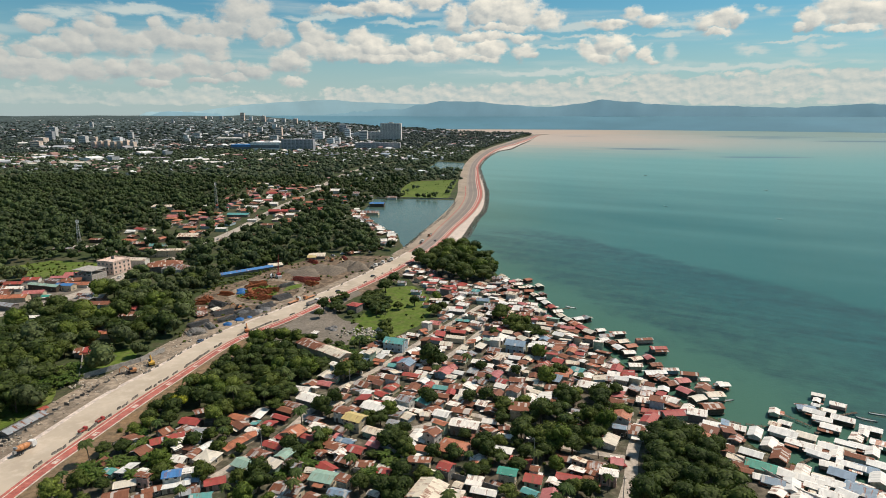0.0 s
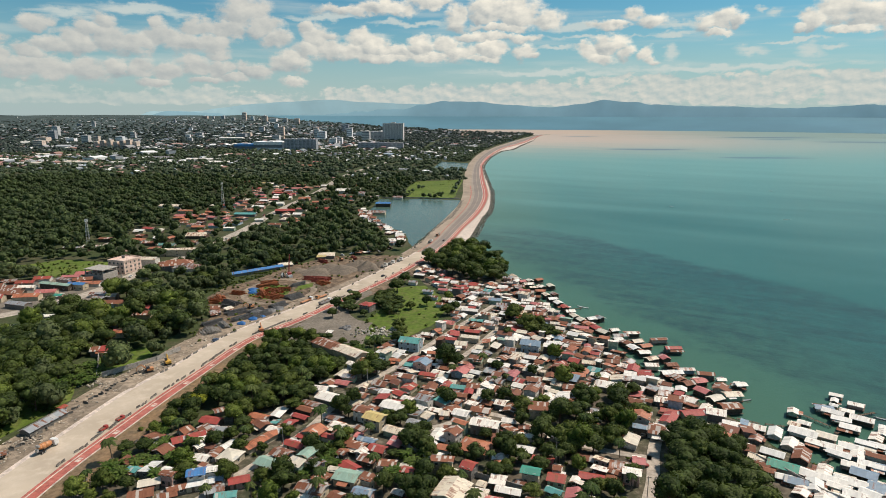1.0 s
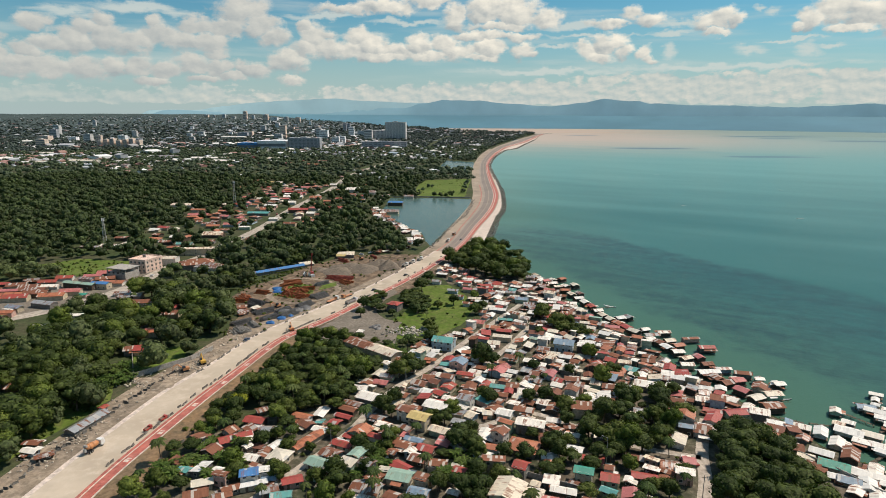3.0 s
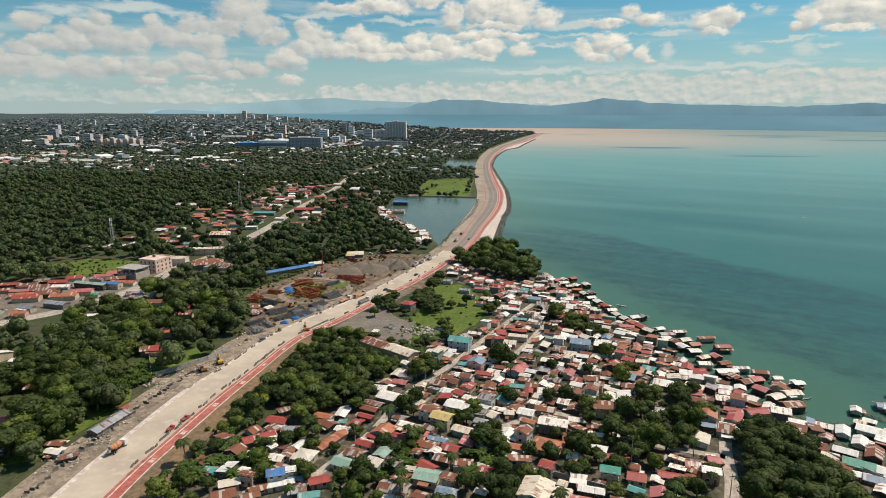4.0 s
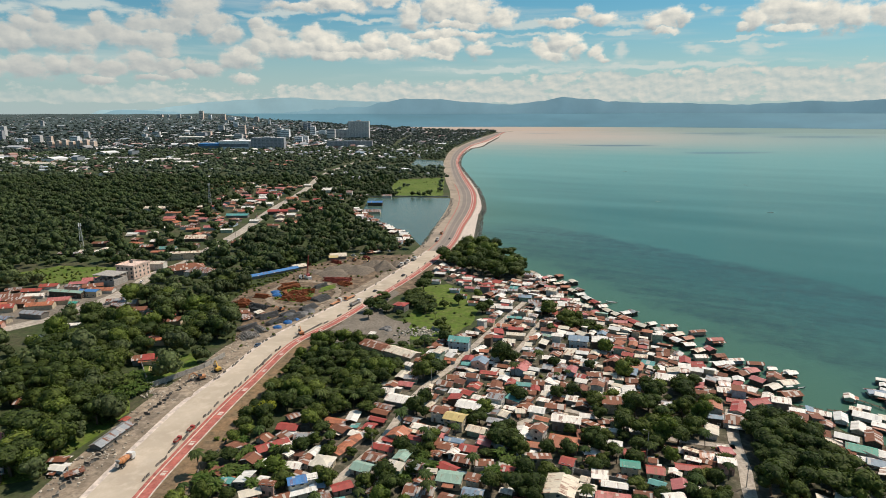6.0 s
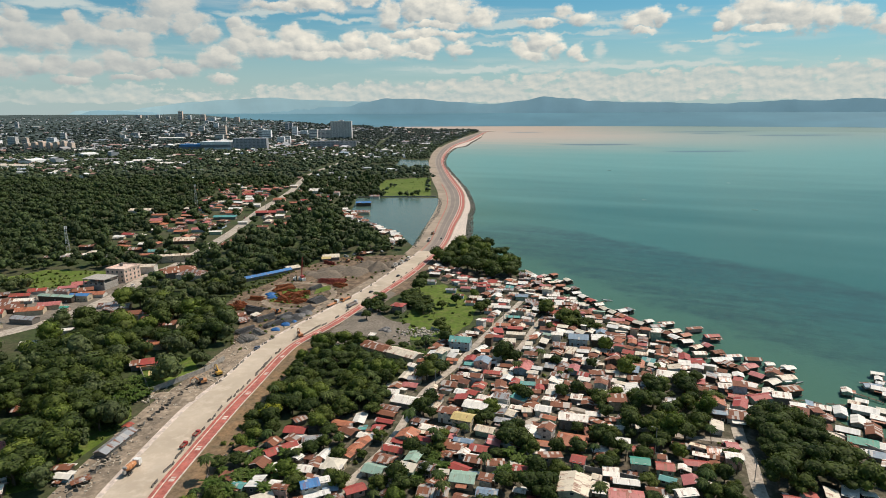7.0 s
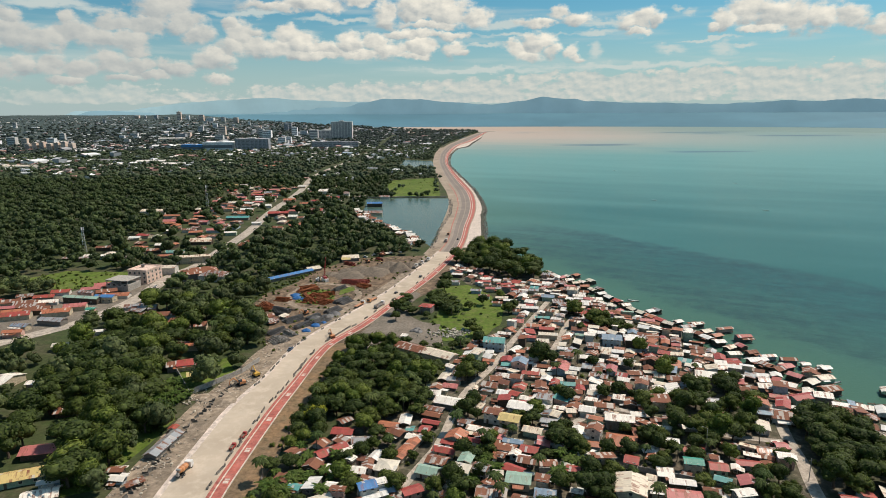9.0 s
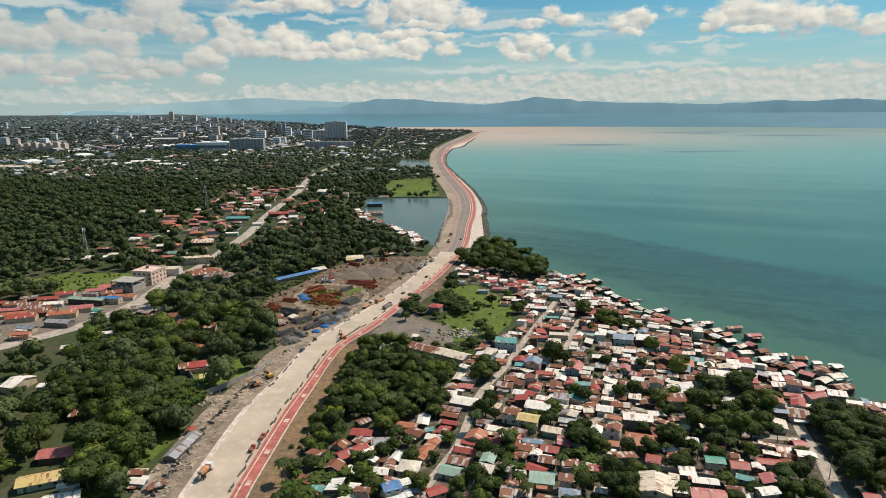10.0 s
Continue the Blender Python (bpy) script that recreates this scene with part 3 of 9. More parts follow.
def ribbon(name, A, B, z0, z1, mat):
    """A slab between two lines of equal length, with its edges."""
    n = len(A)
    V = [(p.x, p.y, z1) for p in A] + [(p.x, p.y, z1) for p in B] + [(p.x, p.y, z0) for p in A] + [(p.x, p.y, z0) for p in B]
    Fc = []
    for i in range(n - 1):
        Fc += [(i, i + n, i + n + 1, i + 1), (i, i + 1, i + 1 + 2 * n, i + 2 * n), (i + n, i + 3 * n, i + 1 + 3 * n, i + 1 + n)]
    return mesh_from(name, V, Fc, mat)


def between(A, B, f):
    return [a.lerp(b, f) for a, b in zip(A, B)]


def rough_line(pts, step, amp, seed):
    """The outline with more points, set off unevenly."""
    out = []
    n = len(pts)
    for i in range(n):
        a, b = Vector((*pts[i], 0)), Vector((*pts[(i + 1) % n], 0))
        k = max(1, min(60, int((b - a).length / step)))
        d = (b - a).normalized()
        side = Vector((-d.y, d.x, 0))
        for j in range(k):
            p = a.lerp(b, j / k)
            w = noise.noise(Vector((p.x / (step * 2.5), p.y / (step * 2.5), seed))) * amp
            out.append(p + side * (w if j else 0))
    return out


def patch(name, pts, z, mat, step=6.0, amp=1.5, depth=0.6, seed=1.0):
    """A flat piece of ground with an uneven outline and an edge that goes down."""
    L = rough_line(pts, step, amp, seed)
    n = len(L)
    tri = tessellate_polygon([L])
    V = [(p.x, p.y, z) for p in L] + [(p.x, p.y, z - depth) for p in L]
    Fc = []
    for t in tri:
        a, b, c = (L[i] for i in t)
        Fc.append(tuple(t) if (b - a).cross(c - a).z > 0 else tuple(reversed(t)))
    Fc += [(i, i + n, (i + 1) % n + n, (i + 1) % n) for i in range(n)]
    return mesh_from(name, V, Fc, mat)


def inside(x, y, poly):
    hit = False
    j = len(poly) - 1
    for i in range(len(poly)):
        (xi, yi), (xj, yj) = poly[i][:2], poly[j][:2]
        if (yi > y) != (yj > y) and x < (xj - xi) * (y - yi) / (yj - yi) + xi:
            hit = not hit
        j = i
    return hit


def inside_many(X, Y, poly):
    hit = np.zeros(len(X), bool)
    j = len(poly) - 1
    for i in range(len(poly)):
        (xi, yi), (xj, yj) = poly[i][:2], poly[j][:2]
        if yi != yj:
            hit ^= ((yi > Y) != (yj > Y)) & (X < (xj - xi) * (Y - yi) / (yj - yi) + xi)
        j = i
    return hit


# ---- ground, sea, roads ----
GZ = 1.0
ROAD_L = [(-128, 170), (-127.4, 204.7), (-126, 229), (-123.2, 264), (-119.5, 283), (-114.6, 304), (-110.5, 331), (-104.3, 354), (-89.3, 388), (-74.4, 420), (-57, 464),
          (-40.4, 515), (-25.2, 566), (-12.5, 629), (-4.9, 708), (3.6, 786), (11.8, 884), (13.2, 1009), (6.6, 1176), (2.5, 1407), (3.4, 1649), (18.9, 1989), (55.3, 2377),
          (112.8, 2729), (182.7, 3134), (286.6, 3679), (330, 3900)]
ROAD_R = [(-105, 170), (-104.5, 203.7), (-102.5, 228), (-98.4, 267), (-95.3, 290), (-90.6, 325), (-85.2, 346), (-70.5, 374), (-55.0, 415), (-39.5, 455), (-26.0, 492), (-10.8, 543),
          (-1.4, 577), (7.5, 628), (17.4, 706), (29.1, 785), (38.8, 882), (43.1, 1007), (37.2, 1174), (30.2, 1405), (31.4, 1646), (54.3, 1985), (101.7, 2371), (178.1, 2719), (246.3, 3124),
          (328.7, 3671), (372, 3895)]
# both lines with as many points; the right one is laid beside the left
RL, RR0 = spline(ROAD_L, 6), spline(ROAD_R, 6)


def beside(A, B):
    out = []
    for p in A:
        best, bp = 1e9, None
        for i in range(len(B) - 1):
            d = B[i + 1] - B[i]
            t = max(0.0, min(1.0, (p - B[i]).dot(d) / d.length_squared))
            q = B[i] + d * t
            if (q - p).length < best:
                best, bp = (q - p).length, q
        out.append(bp)
    return out


RR = beside(RL, RR0)
COAST = [(420, 3960), (351, 3896), (250, 3050), (170, 2560), (132, 2309), (87, 2176), (49, 1871), (31, 1569), (33, 1415), (44, 1163), (49, 1051), (49.5, 934), (46.5, 836), (38.5, 769),
         (34, 711), (22, 592), (44, 578), (54, 544), (59, 504), (62, 486), (70, 466), (83, 425), (94, 388), (108, 358), (118, 334), (128, 302), (140, 279), (150, 264), (156, 243),
         (165, 232), (180, 214), (205, 170), (240, 40), (300, -400)]
LAND = COAST + [(300, -900), (-4850, -900), (-4850, 3600), (-1500, 3600), (-300, 3750)]
LAGOON = [(-120, 935), (-60, 942), (4.5, 932), (3.5, 880), (-1, 793), (-11, 732), (-22, 650), (-29, 597), (-38, 635), (-45, 666), (-57, 682), (-74, 718), (-93, 765), (-103, 799), (-113, 823)]
LAGOON2 = [(-85, 1690), (-10, 1645), (-7, 1419), (-90, 1427)]

tagged(new("ground", patch("ground", LAND, GZ, M_SOIL, 14, 2.0, 4.0)), "dark green and brown earth of the coastal plain", "ground", kind="structure")
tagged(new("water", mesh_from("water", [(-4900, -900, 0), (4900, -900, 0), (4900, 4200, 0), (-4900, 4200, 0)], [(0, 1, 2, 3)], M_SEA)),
       "calm turquoise sea with dark weed beds and pale peach bands", "sea", kind="structure")

# the far sea and far land, rising to the skyline
def far_sheet(name, a0, a1, r0, z0, r1, z1, mat, label, cat, bump_amp=0.0, n=60, rows=6):
    V, Fc = [], []
    for j in range(rows + 1):
        f = j / rows
        for i in range(n + 1):
            a = radians(a0 + (a1 - a0) * i / n)
            r, z = r0 + (r1 - r0) * f, z0 + (z1 - z0) * f
            z += bump_amp * f * noise.noise(Vector((i * 0.35, j * 0.4, 2.0)))
            V.append((r * math.sin(a), 15 + r * math.cos(a), z))
    for j in range(rows):
        for i in range(n):
            k = j * (n + 1) + i
            Fc.append((k, k + 1, k + n + 2, k + n + 1))
    ob = new(name, mesh_from(name, V, Fc, mat, True))
    return tagged(ob, label, cat, kind="structure")


far_sheet("backdrop_shallows", -22, 75, 4150, -1.0, 4300, 22, M_SEA, "pale shallows before the strait", "sea")
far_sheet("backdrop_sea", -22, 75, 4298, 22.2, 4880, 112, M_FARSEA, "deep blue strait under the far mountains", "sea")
# the far plain's ground colour has blue-grey haze mixed in
M_HAZELAND = mat_ground("hazed_far_land", ((0.056, 0.078, 0.074), (0.070, 0.092, 0.086), (0.050, 0.070, 0.066)), 0.004, 0.03, 0.3)
def far_z(r, a=-60.0):
    """Height of the far plain by distance and bearing: it rises inland and falls away to the sea."""
    k = max(0.0, min(1.0, (0.5 - a) / 21.0))
    k = k ** 0.8
    return 0.5 + 111.5 * k * max(0.0, (r - 3450) / (4860 - 3450))


V, Fc = [], []
for j in range(9):
    for i in range(121):
        a_, r_ = -80 + 78 * i / 120, 3450 + 1410 * j / 8
        V.append((r_ * math.sin(radians(a_)), 15 + r_ * math.cos(radians(a_)), far_z(r_, a_) + j * 1.1 * noise.noise(Vector((i * 0.2, j * 0.4, 2.0)))))
for j in range(8):
    for i in range(120):
        k = j * 121 + i
        Fc.append((k, k + 1, k + 122, k + 121))
tagged(new("backdrop_land", mesh_from("backdrop_land", V, Fc, M_HAZELAND, True)), "hazy wooded plain with the distant city", "land", kind="structure")


def ridge(name, rows, r, base, mat, label):
    """A far range: heights over the eye, by bearing in degrees, filled down to its foot."""
    V, Fc = [], []
    n = 0
    for (a0, h0), (a1, h1) in zip(rows, rows[1:]):
        k = max(2, int((a1 - a0) / 0.25))
        for i in range(k):
            f = i / k
            f = f * f * (3 - 2 * f)
            a = a0 + (a1 - a0) * i / k
            h = h0 + (h1 - h0) * f + 0.0011 * noise.fractal(Vector((a * 0.9, 0, r * 0.01)), 1.0, 2.0, 5)
            s, c = math.sin(radians(a)), math.cos(radians(a))
            top = 127.5 + h * r
            V += [((r + 60) * s, 15 + (r + 60) * c, top), ((r + 8) * s, 15 + (r + 8) * c, base + (top - base) * 0.45), ((r - 20) * s, 15 + (r - 20) * c, base)]
            n += 1
    for i in range(n - 1):
        Fc += [(3 * i + 1, 3 * i + 4, 3 * i + 3, 3 * i), (3 * i + 2, 3 * i + 5, 3 * i + 4, 3 * i + 1)]
    ob = new(name, mesh_from(name, V, Fc, mat, True))
    return tagged(ob, label, "mountains", kind="structure")


def mat_hazed(name, col, glow):
    """Far range: the haze of the air put into its colour and a glow."""
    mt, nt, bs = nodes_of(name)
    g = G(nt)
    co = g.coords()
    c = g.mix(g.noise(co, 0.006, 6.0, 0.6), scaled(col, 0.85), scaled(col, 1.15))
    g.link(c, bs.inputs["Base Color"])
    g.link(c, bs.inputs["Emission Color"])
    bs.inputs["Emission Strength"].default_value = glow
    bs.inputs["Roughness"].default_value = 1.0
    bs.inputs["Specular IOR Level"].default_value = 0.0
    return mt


M_HAZERANGE = mat_hazed("blue_haze_range", (0.155, 0.248, 0.285), 0.78)
M_HAZERANGE2 = mat_hazed("pale_haze_range", (0.235, 0.335, 0.355), 0.72)
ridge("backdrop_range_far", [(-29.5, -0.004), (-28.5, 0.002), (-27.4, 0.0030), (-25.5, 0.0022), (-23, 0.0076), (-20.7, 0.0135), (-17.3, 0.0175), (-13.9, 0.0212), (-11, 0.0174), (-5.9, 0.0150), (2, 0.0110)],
      4870, 50, M_HAZERANGE2, "far mountains under the clouds, tinted pale blue with haze")
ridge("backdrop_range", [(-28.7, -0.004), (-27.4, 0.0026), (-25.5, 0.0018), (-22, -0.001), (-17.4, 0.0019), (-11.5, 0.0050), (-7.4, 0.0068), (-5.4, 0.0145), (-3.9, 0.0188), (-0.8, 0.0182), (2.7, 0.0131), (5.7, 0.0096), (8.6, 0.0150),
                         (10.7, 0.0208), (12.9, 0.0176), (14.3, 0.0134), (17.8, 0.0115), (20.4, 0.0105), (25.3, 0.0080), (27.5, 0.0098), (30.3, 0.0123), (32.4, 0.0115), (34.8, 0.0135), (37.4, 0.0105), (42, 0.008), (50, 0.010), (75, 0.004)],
      4840, 50, M_HAZERANGE, "hazy blue mountain range across the strait")

# water bodies behind the road stand a little higher than the sea, cut into the plain by their banks
tagged(new("lagoon", patch("lagoon", LAGOON, GZ + 0.06, M_LAGOON, 10, 2.0, 0.5, 3.0)), "still grey-green lagoon behind the coastal road", "lagoon", kind="structure")
tagged(new("lagoon", patch("lagoon", LAGOON2, GZ + 0.06, M_LAGOON, 20, 4.0, 0.5, 4.0)), "pale grey pond beside the coastal road", "lagoon", kind="structure")
tagged(new("lagoon", patch("lagoon", [(120, 2950), (205, 3240), (225, 3240), (150, 2930)], GZ + 0.06, M_LAGOON, 30, 4.0, 0.5, 4.0)), "pale pond near the road's end", "lagoon", kind="structure")

CUT = next(i for i, p in enumerate(RL) if p.y > 575)
road_parts = [("concrete_carriageway", 0, CUT + 1, 0.0, 0.735, M_CONC, 0.36), ("pale_strip", 0, CUT + 1, -0.03, 0.07, M_PALE, 0.39), ("red_edge_line", 0, CUT + 1, 0.745, 0.80, M_RED, 0.37), ("pale_divider", 0, CUT + 1, 0.803, 0.822, M_PALE, 0.42),
              ("red_cycle_lane", 0, CUT + 1, 0.826, 0.975, M_RED, 0.37), ("pale_kerb", 0, CUT + 1, 0.978, 1.0, M_PALE, 0.46), ("shoulder_slab", 0, CUT + 1, 0.70, 1.0, M_CONC, 0.33),
              ("graded_bed", CUT, len(RL), -0.02, 1.02, M_GRADED, 0.30), ("left_red_lane", CUT, CUT + 34, 0.06, 0.10, M_RED, 0.36), ("dusty_strip", CUT, len(RL), 0.16, 0.26, M_ROADPALE, 0.37), ("carriageway", CUT, len(RL), 0.265, 0.46, M_ROADGREY, 0.38), ("dusty_strip", CUT, len(RL), 0.462, 0.50, M_ROADPALE, 0.375), ("carriageway", CUT, len(RL), 0.502, 0.70, M_ROADGREY, 0.38),
              ("pale_kerb", CUT, len(RL), 0.705, 0.73, M_PALE, 0.45), ("red_cycle_lane", CUT, len(RL), 0.735, 0.80, M_RED, 0.38), ("pale_divider", CUT, len(RL), 0.805, 0.835, M_PALE, 0.45),
              ("red_cycle_lane", CUT, len(RL), 0.84, 0.97, M_RED, 0.38)]
road = tagged(new("road"), "new concrete coastal road with red cycle lanes, under construction", "road", kind="structure")
for nm, i0, i1, f0, f1, mt, zz in road_parts:
    part(nm, ribbon(nm, between(RL, RR, f0)[i0:i1], between(RL, RR, f1)[i0:i1], GZ - 0.3, GZ + zz, mt), road)

# worn white markings painted on the cycle lane
at_ = 0.0
for i_ in range(4, CUT - 2):
    at_ += (RL[i_ + 1] - RL[i_]).length
    if at_ > 21:
        at_ = 0.0
        p_, q_ = RL[i_].lerp(RR[i_], 0.86), RL[i_].lerp(RR[i_], 0.94)
        d_ = (RL[i_ + 1] - RL[i_]).normalized()
        for k_, (s_, e_) in enumerate(((0.0, 1.7), (2.1, 2.9))):
            part("lane_marking", ribbon("lane_marking", [p_ + d_ * s_, p_ + d_ * e_], [q_ + d_ * s_, q_ + d_ * e_], GZ + 0.2, GZ + 0.376, M_PALE), road)

# pale quay between road and sea, and the dirt strips beside the road
north = [p for p in RR if p.y > 592]
quay_edge = [(19, 592), (24, 640), (30, 711), (35, 769), (44, 836), (47, 934), (47.3, 1051), (43, 1163), (32, 1415), (30, 1569), (47, 1871), (85, 2176), (130, 2309), (168, 2560), (249, 3050), (350, 3890)]
tagged(new("pavement", patch("pavement", [(p.x, p.y) for p in north] + list(reversed(quay_edge)), GZ + 0.22, M_PALE, 9, 0.5, 0.6, 7.0)),
       "pale unfinished quay strip along the sea", "pavement", kind="structure")
south = [p for p in RL if p.y < 600]
tagged(new("verge", ribbon("verge", [p + Vector((-17 + 9 * max(0, min(1, (p.y - 330) / 100)), 2, 0)) for p in south], south, GZ - 0.2, GZ + 0.14, M_DIRT)),
       "rutted brown dirt verge beside the road", "verge", kind="structure")
southr = [p for p in RR if p.y < 350]
tagged(new("verge", ribbon("verge", southr, [p + Vector((10.5, -1, 0)) for p in southr], GZ - 0.2, GZ + 0.16, M_BROWN)), "bare orange-brown earth strip along the cycle lane", "verge", kind="structure")
rightv = [p for p in RR if 340 < p.y < 590]
tagged(new("verge", ribbon("verge", rightv, [p + Vector((9.0 - 3.0 * math.sin(p.y * 0.05), -3, 0)) for p in rightv], GZ - 0.2, GZ + 0.135, M_YARD)), "rutted dirt shoulder between the cycle lane and the plots", "verge", kind="structure")
northl = [p for p in RL if 560 < p.y < 2300]
tagged(new("verge", ribbon("verge", [p + Vector((-11, 0, 0)) for p in northl], northl, GZ - 0.2, GZ + 0.12, M_GRADED)), "graded dirt shoulder beside the lagoon", "verge", kind="structure")

VILLAGE = [(-98, 190), (-88, 232), (-62, 252), (-45, 262), (-28, 292), (-12, 338), (4, 352), (18, 372), (26, 410), (16, 450), (-4, 466), (-16, 500), (-4, 530), (30, 500), (62, 480), (82, 425), (93, 388),
           (107, 358), (117, 334), (127, 302), (139, 279), (149, 264), (155, 243), (164, 232), (179, 214), (196, 180), (110, 165), (-40, 165)]
GRASS = [(-32, 448), (-16, 458), (-3, 462), (9, 440), (18, 406), (10, 372), (-2, 352), (-24, 346), (-33, 356), (-35, 372), (-28, 390), (-26, 412), (-34, 430)]
LOT = [(-76, 352), (-68, 378), (-62, 401), (-51, 427), (-42, 446), (-38, 440), (-44, 420), (-46, 409), (-46, 395), (-37, 380), (-26, 375), (-25, 338), (-43, 343), (-52, 348), (-61, 342), (-68, 344)]
YARD = [(-124, 342), (-131, 382), (-152, 420), (-149, 446), (-135, 470), (-123, 512), (-100, 549), (-61, 560), (-30, 560), (-41, 515), (-57, 464), (-74, 420), (-90, 388), (-104, 354), (-113, 330)]
for nm, pts, z, mt, lab in [("packed_ground", VILLAGE, 0.05, M_VILLAGE, "packed bare earth between the village houses"), ("meadow", GRASS, 0.12, M_GRASS, "bright green overgrown grass plot"),
                            ("gravel_lot", LOT, 0.15, M_GRAVEL, "bare grey gravel lot beside the road"), ("work_yard", YARD, 0.10, M_YARD, "brown dirt construction yard"),
                            ("meadow", [(-97, 1185), (-6, 1228), (-9, 957), (-95, 963)], 0.12, M_GRASS, "green rectangular field beside the lagoon"),
                            ("meadow", [(-352, 492), (-330, 520), (-262, 512), (-268, 478), (-300, 462)], 0.12, M_GRASS, "bright green meadow behind the low buildings"),
                            ("meadow", [(-160, 310), (-145, 287), (-128, 306), (-140, 328)], 0.12, M_GRASS, "small walled grass plot"),
                            ("meadow", [(-166, 205), (-150, 210), (-142, 260), (-150, 275), (-160, 250)], 0.10, M_GRASS, "weedy green strip behind the dirt verge")]:
    tagged(new(nm, patch(nm, pts, GZ + z, mt, 7, 2.2, 0.5, 5.0)), lab, "ground", kind="structure")

for nm, pts, z, mt, lab in [("yard_island", [(-124, 424), (-108, 418), (-98, 432), (-100, 448), (-112, 456), (-124, 444)], 0.16, M_GRASS, "weedy green island in the work yard"),
                            ("yard_island", [(-96, 440), (-86, 452), (-88, 462), (-97, 458)], 0.16, M_GRASS, "weedy green patch in the work yard")]:
    tagged(new(nm, patch(nm, pts, GZ + z, mt, 3, 1.2, 0.4, 9.0)), lab, "ground", kind="structure")

BACKROAD = [(-191, 2260), (-226, 1672), (-254, 1303), (-236, 1028), (-234, 824), (-226, 687), (-227, 601), (-228, 535), (-237, 498), (-237, 438), (-246, 401), (-256, 380), (-290, 340)]
BR = spline(BACKROAD, 6)


def lane(name, line, wide, z, mat, label):
    A, B = [], []
    for i, p in enumerate(line):
        d = (line[min(i + 1, len(line) - 1)] - line[max(i - 1, 0)]).normalized()
        s = Vector((-d.y, d.x, 0)) * wide / 2
        A.append(p + s)
        B.append(p - s)
    tagged(new(name, ribbon(name, A, B, GZ - 0.2, GZ + z, mat)), label, "road", kind="structure")


lane("yard_track", spline([(-128, 456), (-131, 440), (-127, 424), (-117, 411), (-104, 409), (-92, 415), (-83, 428), (-83, 446), (-92, 461), (-107, 470), (-121, 470), (-128, 456)], 5), 4.6, 0.145, M_DIRT, "pale dirt track looping through the work yard")
lane("road_inland", BR, 11.0, 0.14, M_LANE, "pale cement road through the inland settlement")
LANE1 = spline([(-60, 176), (-38.7, 218.7), (-29.9, 238), (-18.3, 278), (-1.9, 309), (15.4, 348), (42.4, 405), (52, 425)], 5)
LANE2 = spline([(24, 310), (37.7, 339), (48.6, 366), (58.7, 386)], 5)
LANE3 = spline([(-18, 246), (20, 247), (42, 262), (62, 252), (82, 238), (106, 231)], 5)
LANE4 = spline([(118, 262), (108, 236), (103, 217), (97, 200), (92, 180)], 5)
for ln, wd in ((LANE1, 3.6), (LANE2, 3.4), (LANE3, 3.2), (LANE4, 4.6)):
    lane("lane", ln, wd, 0.14, M_LANE, "narrow pale cement lane between village houses")


# ---- where things already stand: a plan in cells of one metre ----
MX0, MY0, MW, MH = -900, 150, 1250, 1250
taken = np.zeros((MW, MH), bool)
gx, gy = np.meshgrid(np.arange(MX0, MX0 + MW) + 0.5, np.arange(MY0, MY0 + MH) + 0.5, indexing="ij")


def take_poly(poly):
    xs, ys = [p[0] for p in poly], [p[1] for p in poly]
    i0, i1 = max(0, int(min(xs) - MX0)), min(MW, int(max(xs) - MX0) + 2)
    j0, j1 = max(0, int(min(ys) - MY0)), min(MH, int(max(ys) - MY0) + 2)
    if i1 > i0 and j1 > j0:
        sub = inside_many(gx[i0:i1, j0:j1].ravel(), gy[i0:i1, j0:j1].ravel(), poly)
        taken[i0:i1, j0:j1] |= sub.reshape(i1 - i0, j1 - j0)


def take_disc(x, y, r):
    i0, i1 = max(0, int(x - r - MX0)), min(MW, int(x + r - MX0) + 1)
    j0, j1 = max(0, int(y - r - MY0)), min(MH, int(y + r - MY0) + 1)
    if i1 > i0 and j1 > j0:
        taken[i0:i1, j0:j1] |= (gx[i0:i1, j0:j1] - x) ** 2 + (gy[i0:i1, j0:j1] - y) ** 2 < r * r


def is_taken(x, y, r=0.0):
    i0, i1 = int(x - r - MX0), int(x + r - MX0) + 1
    j0, j1 = int(y - r - MY0), int(y + r - MY0) + 1
    if i0 < 0 or j0 < 0 or i1 > MW or j1 > MH:
        return False
    return bool(taken[i0:i1, j0:j1].any())


def share_taken(c, w, d, rot):
    """How much of a turned rectangle is taken."""
    n = hit = 0
    cs, sn = math.cos(radians(rot)), math.sin(radians(rot))
    for i in range(7):
        for j in range(7):
            a, b = (i / 6 - 0.5) * w, (j / 6 - 0.5) * d
            n += 1
            hit += is_taken(c[0] + a * cs - b * sn, c[1] + a * sn + b * cs)
    return hit / n


def rect(c, w, d, rot):
    cs, sn = math.cos(radians(rot)), math.sin(radians(rot))
    return [(c[0] + a * cs - b * sn, c[1] + a * sn + b * cs) for a, b in ((-w / 2, -d / 2), (w / 2, -d / 2), (w / 2, d / 2), (-w / 2, d / 2))]


take_poly([(p.x - 3, p.y) for p in RL if p.y < 1400] + [(p.x + 3, p.y) for p in reversed(RR) if p.y < 1400])
take_poly([(p.x - 16 + 8 * max(0, min(1, (p.y - 330) / 100)), p.y) for p in south] + [(p.x, p.y) for p in reversed(south)])
take_poly([(p.x, p.y) for p in southr] + [(p.x + 9, p.y) for p in reversed(southr)])
take_poly([(p.x - 13, p.y) for p in northl] + [(p.x, p.y) for p in reversed(northl)])
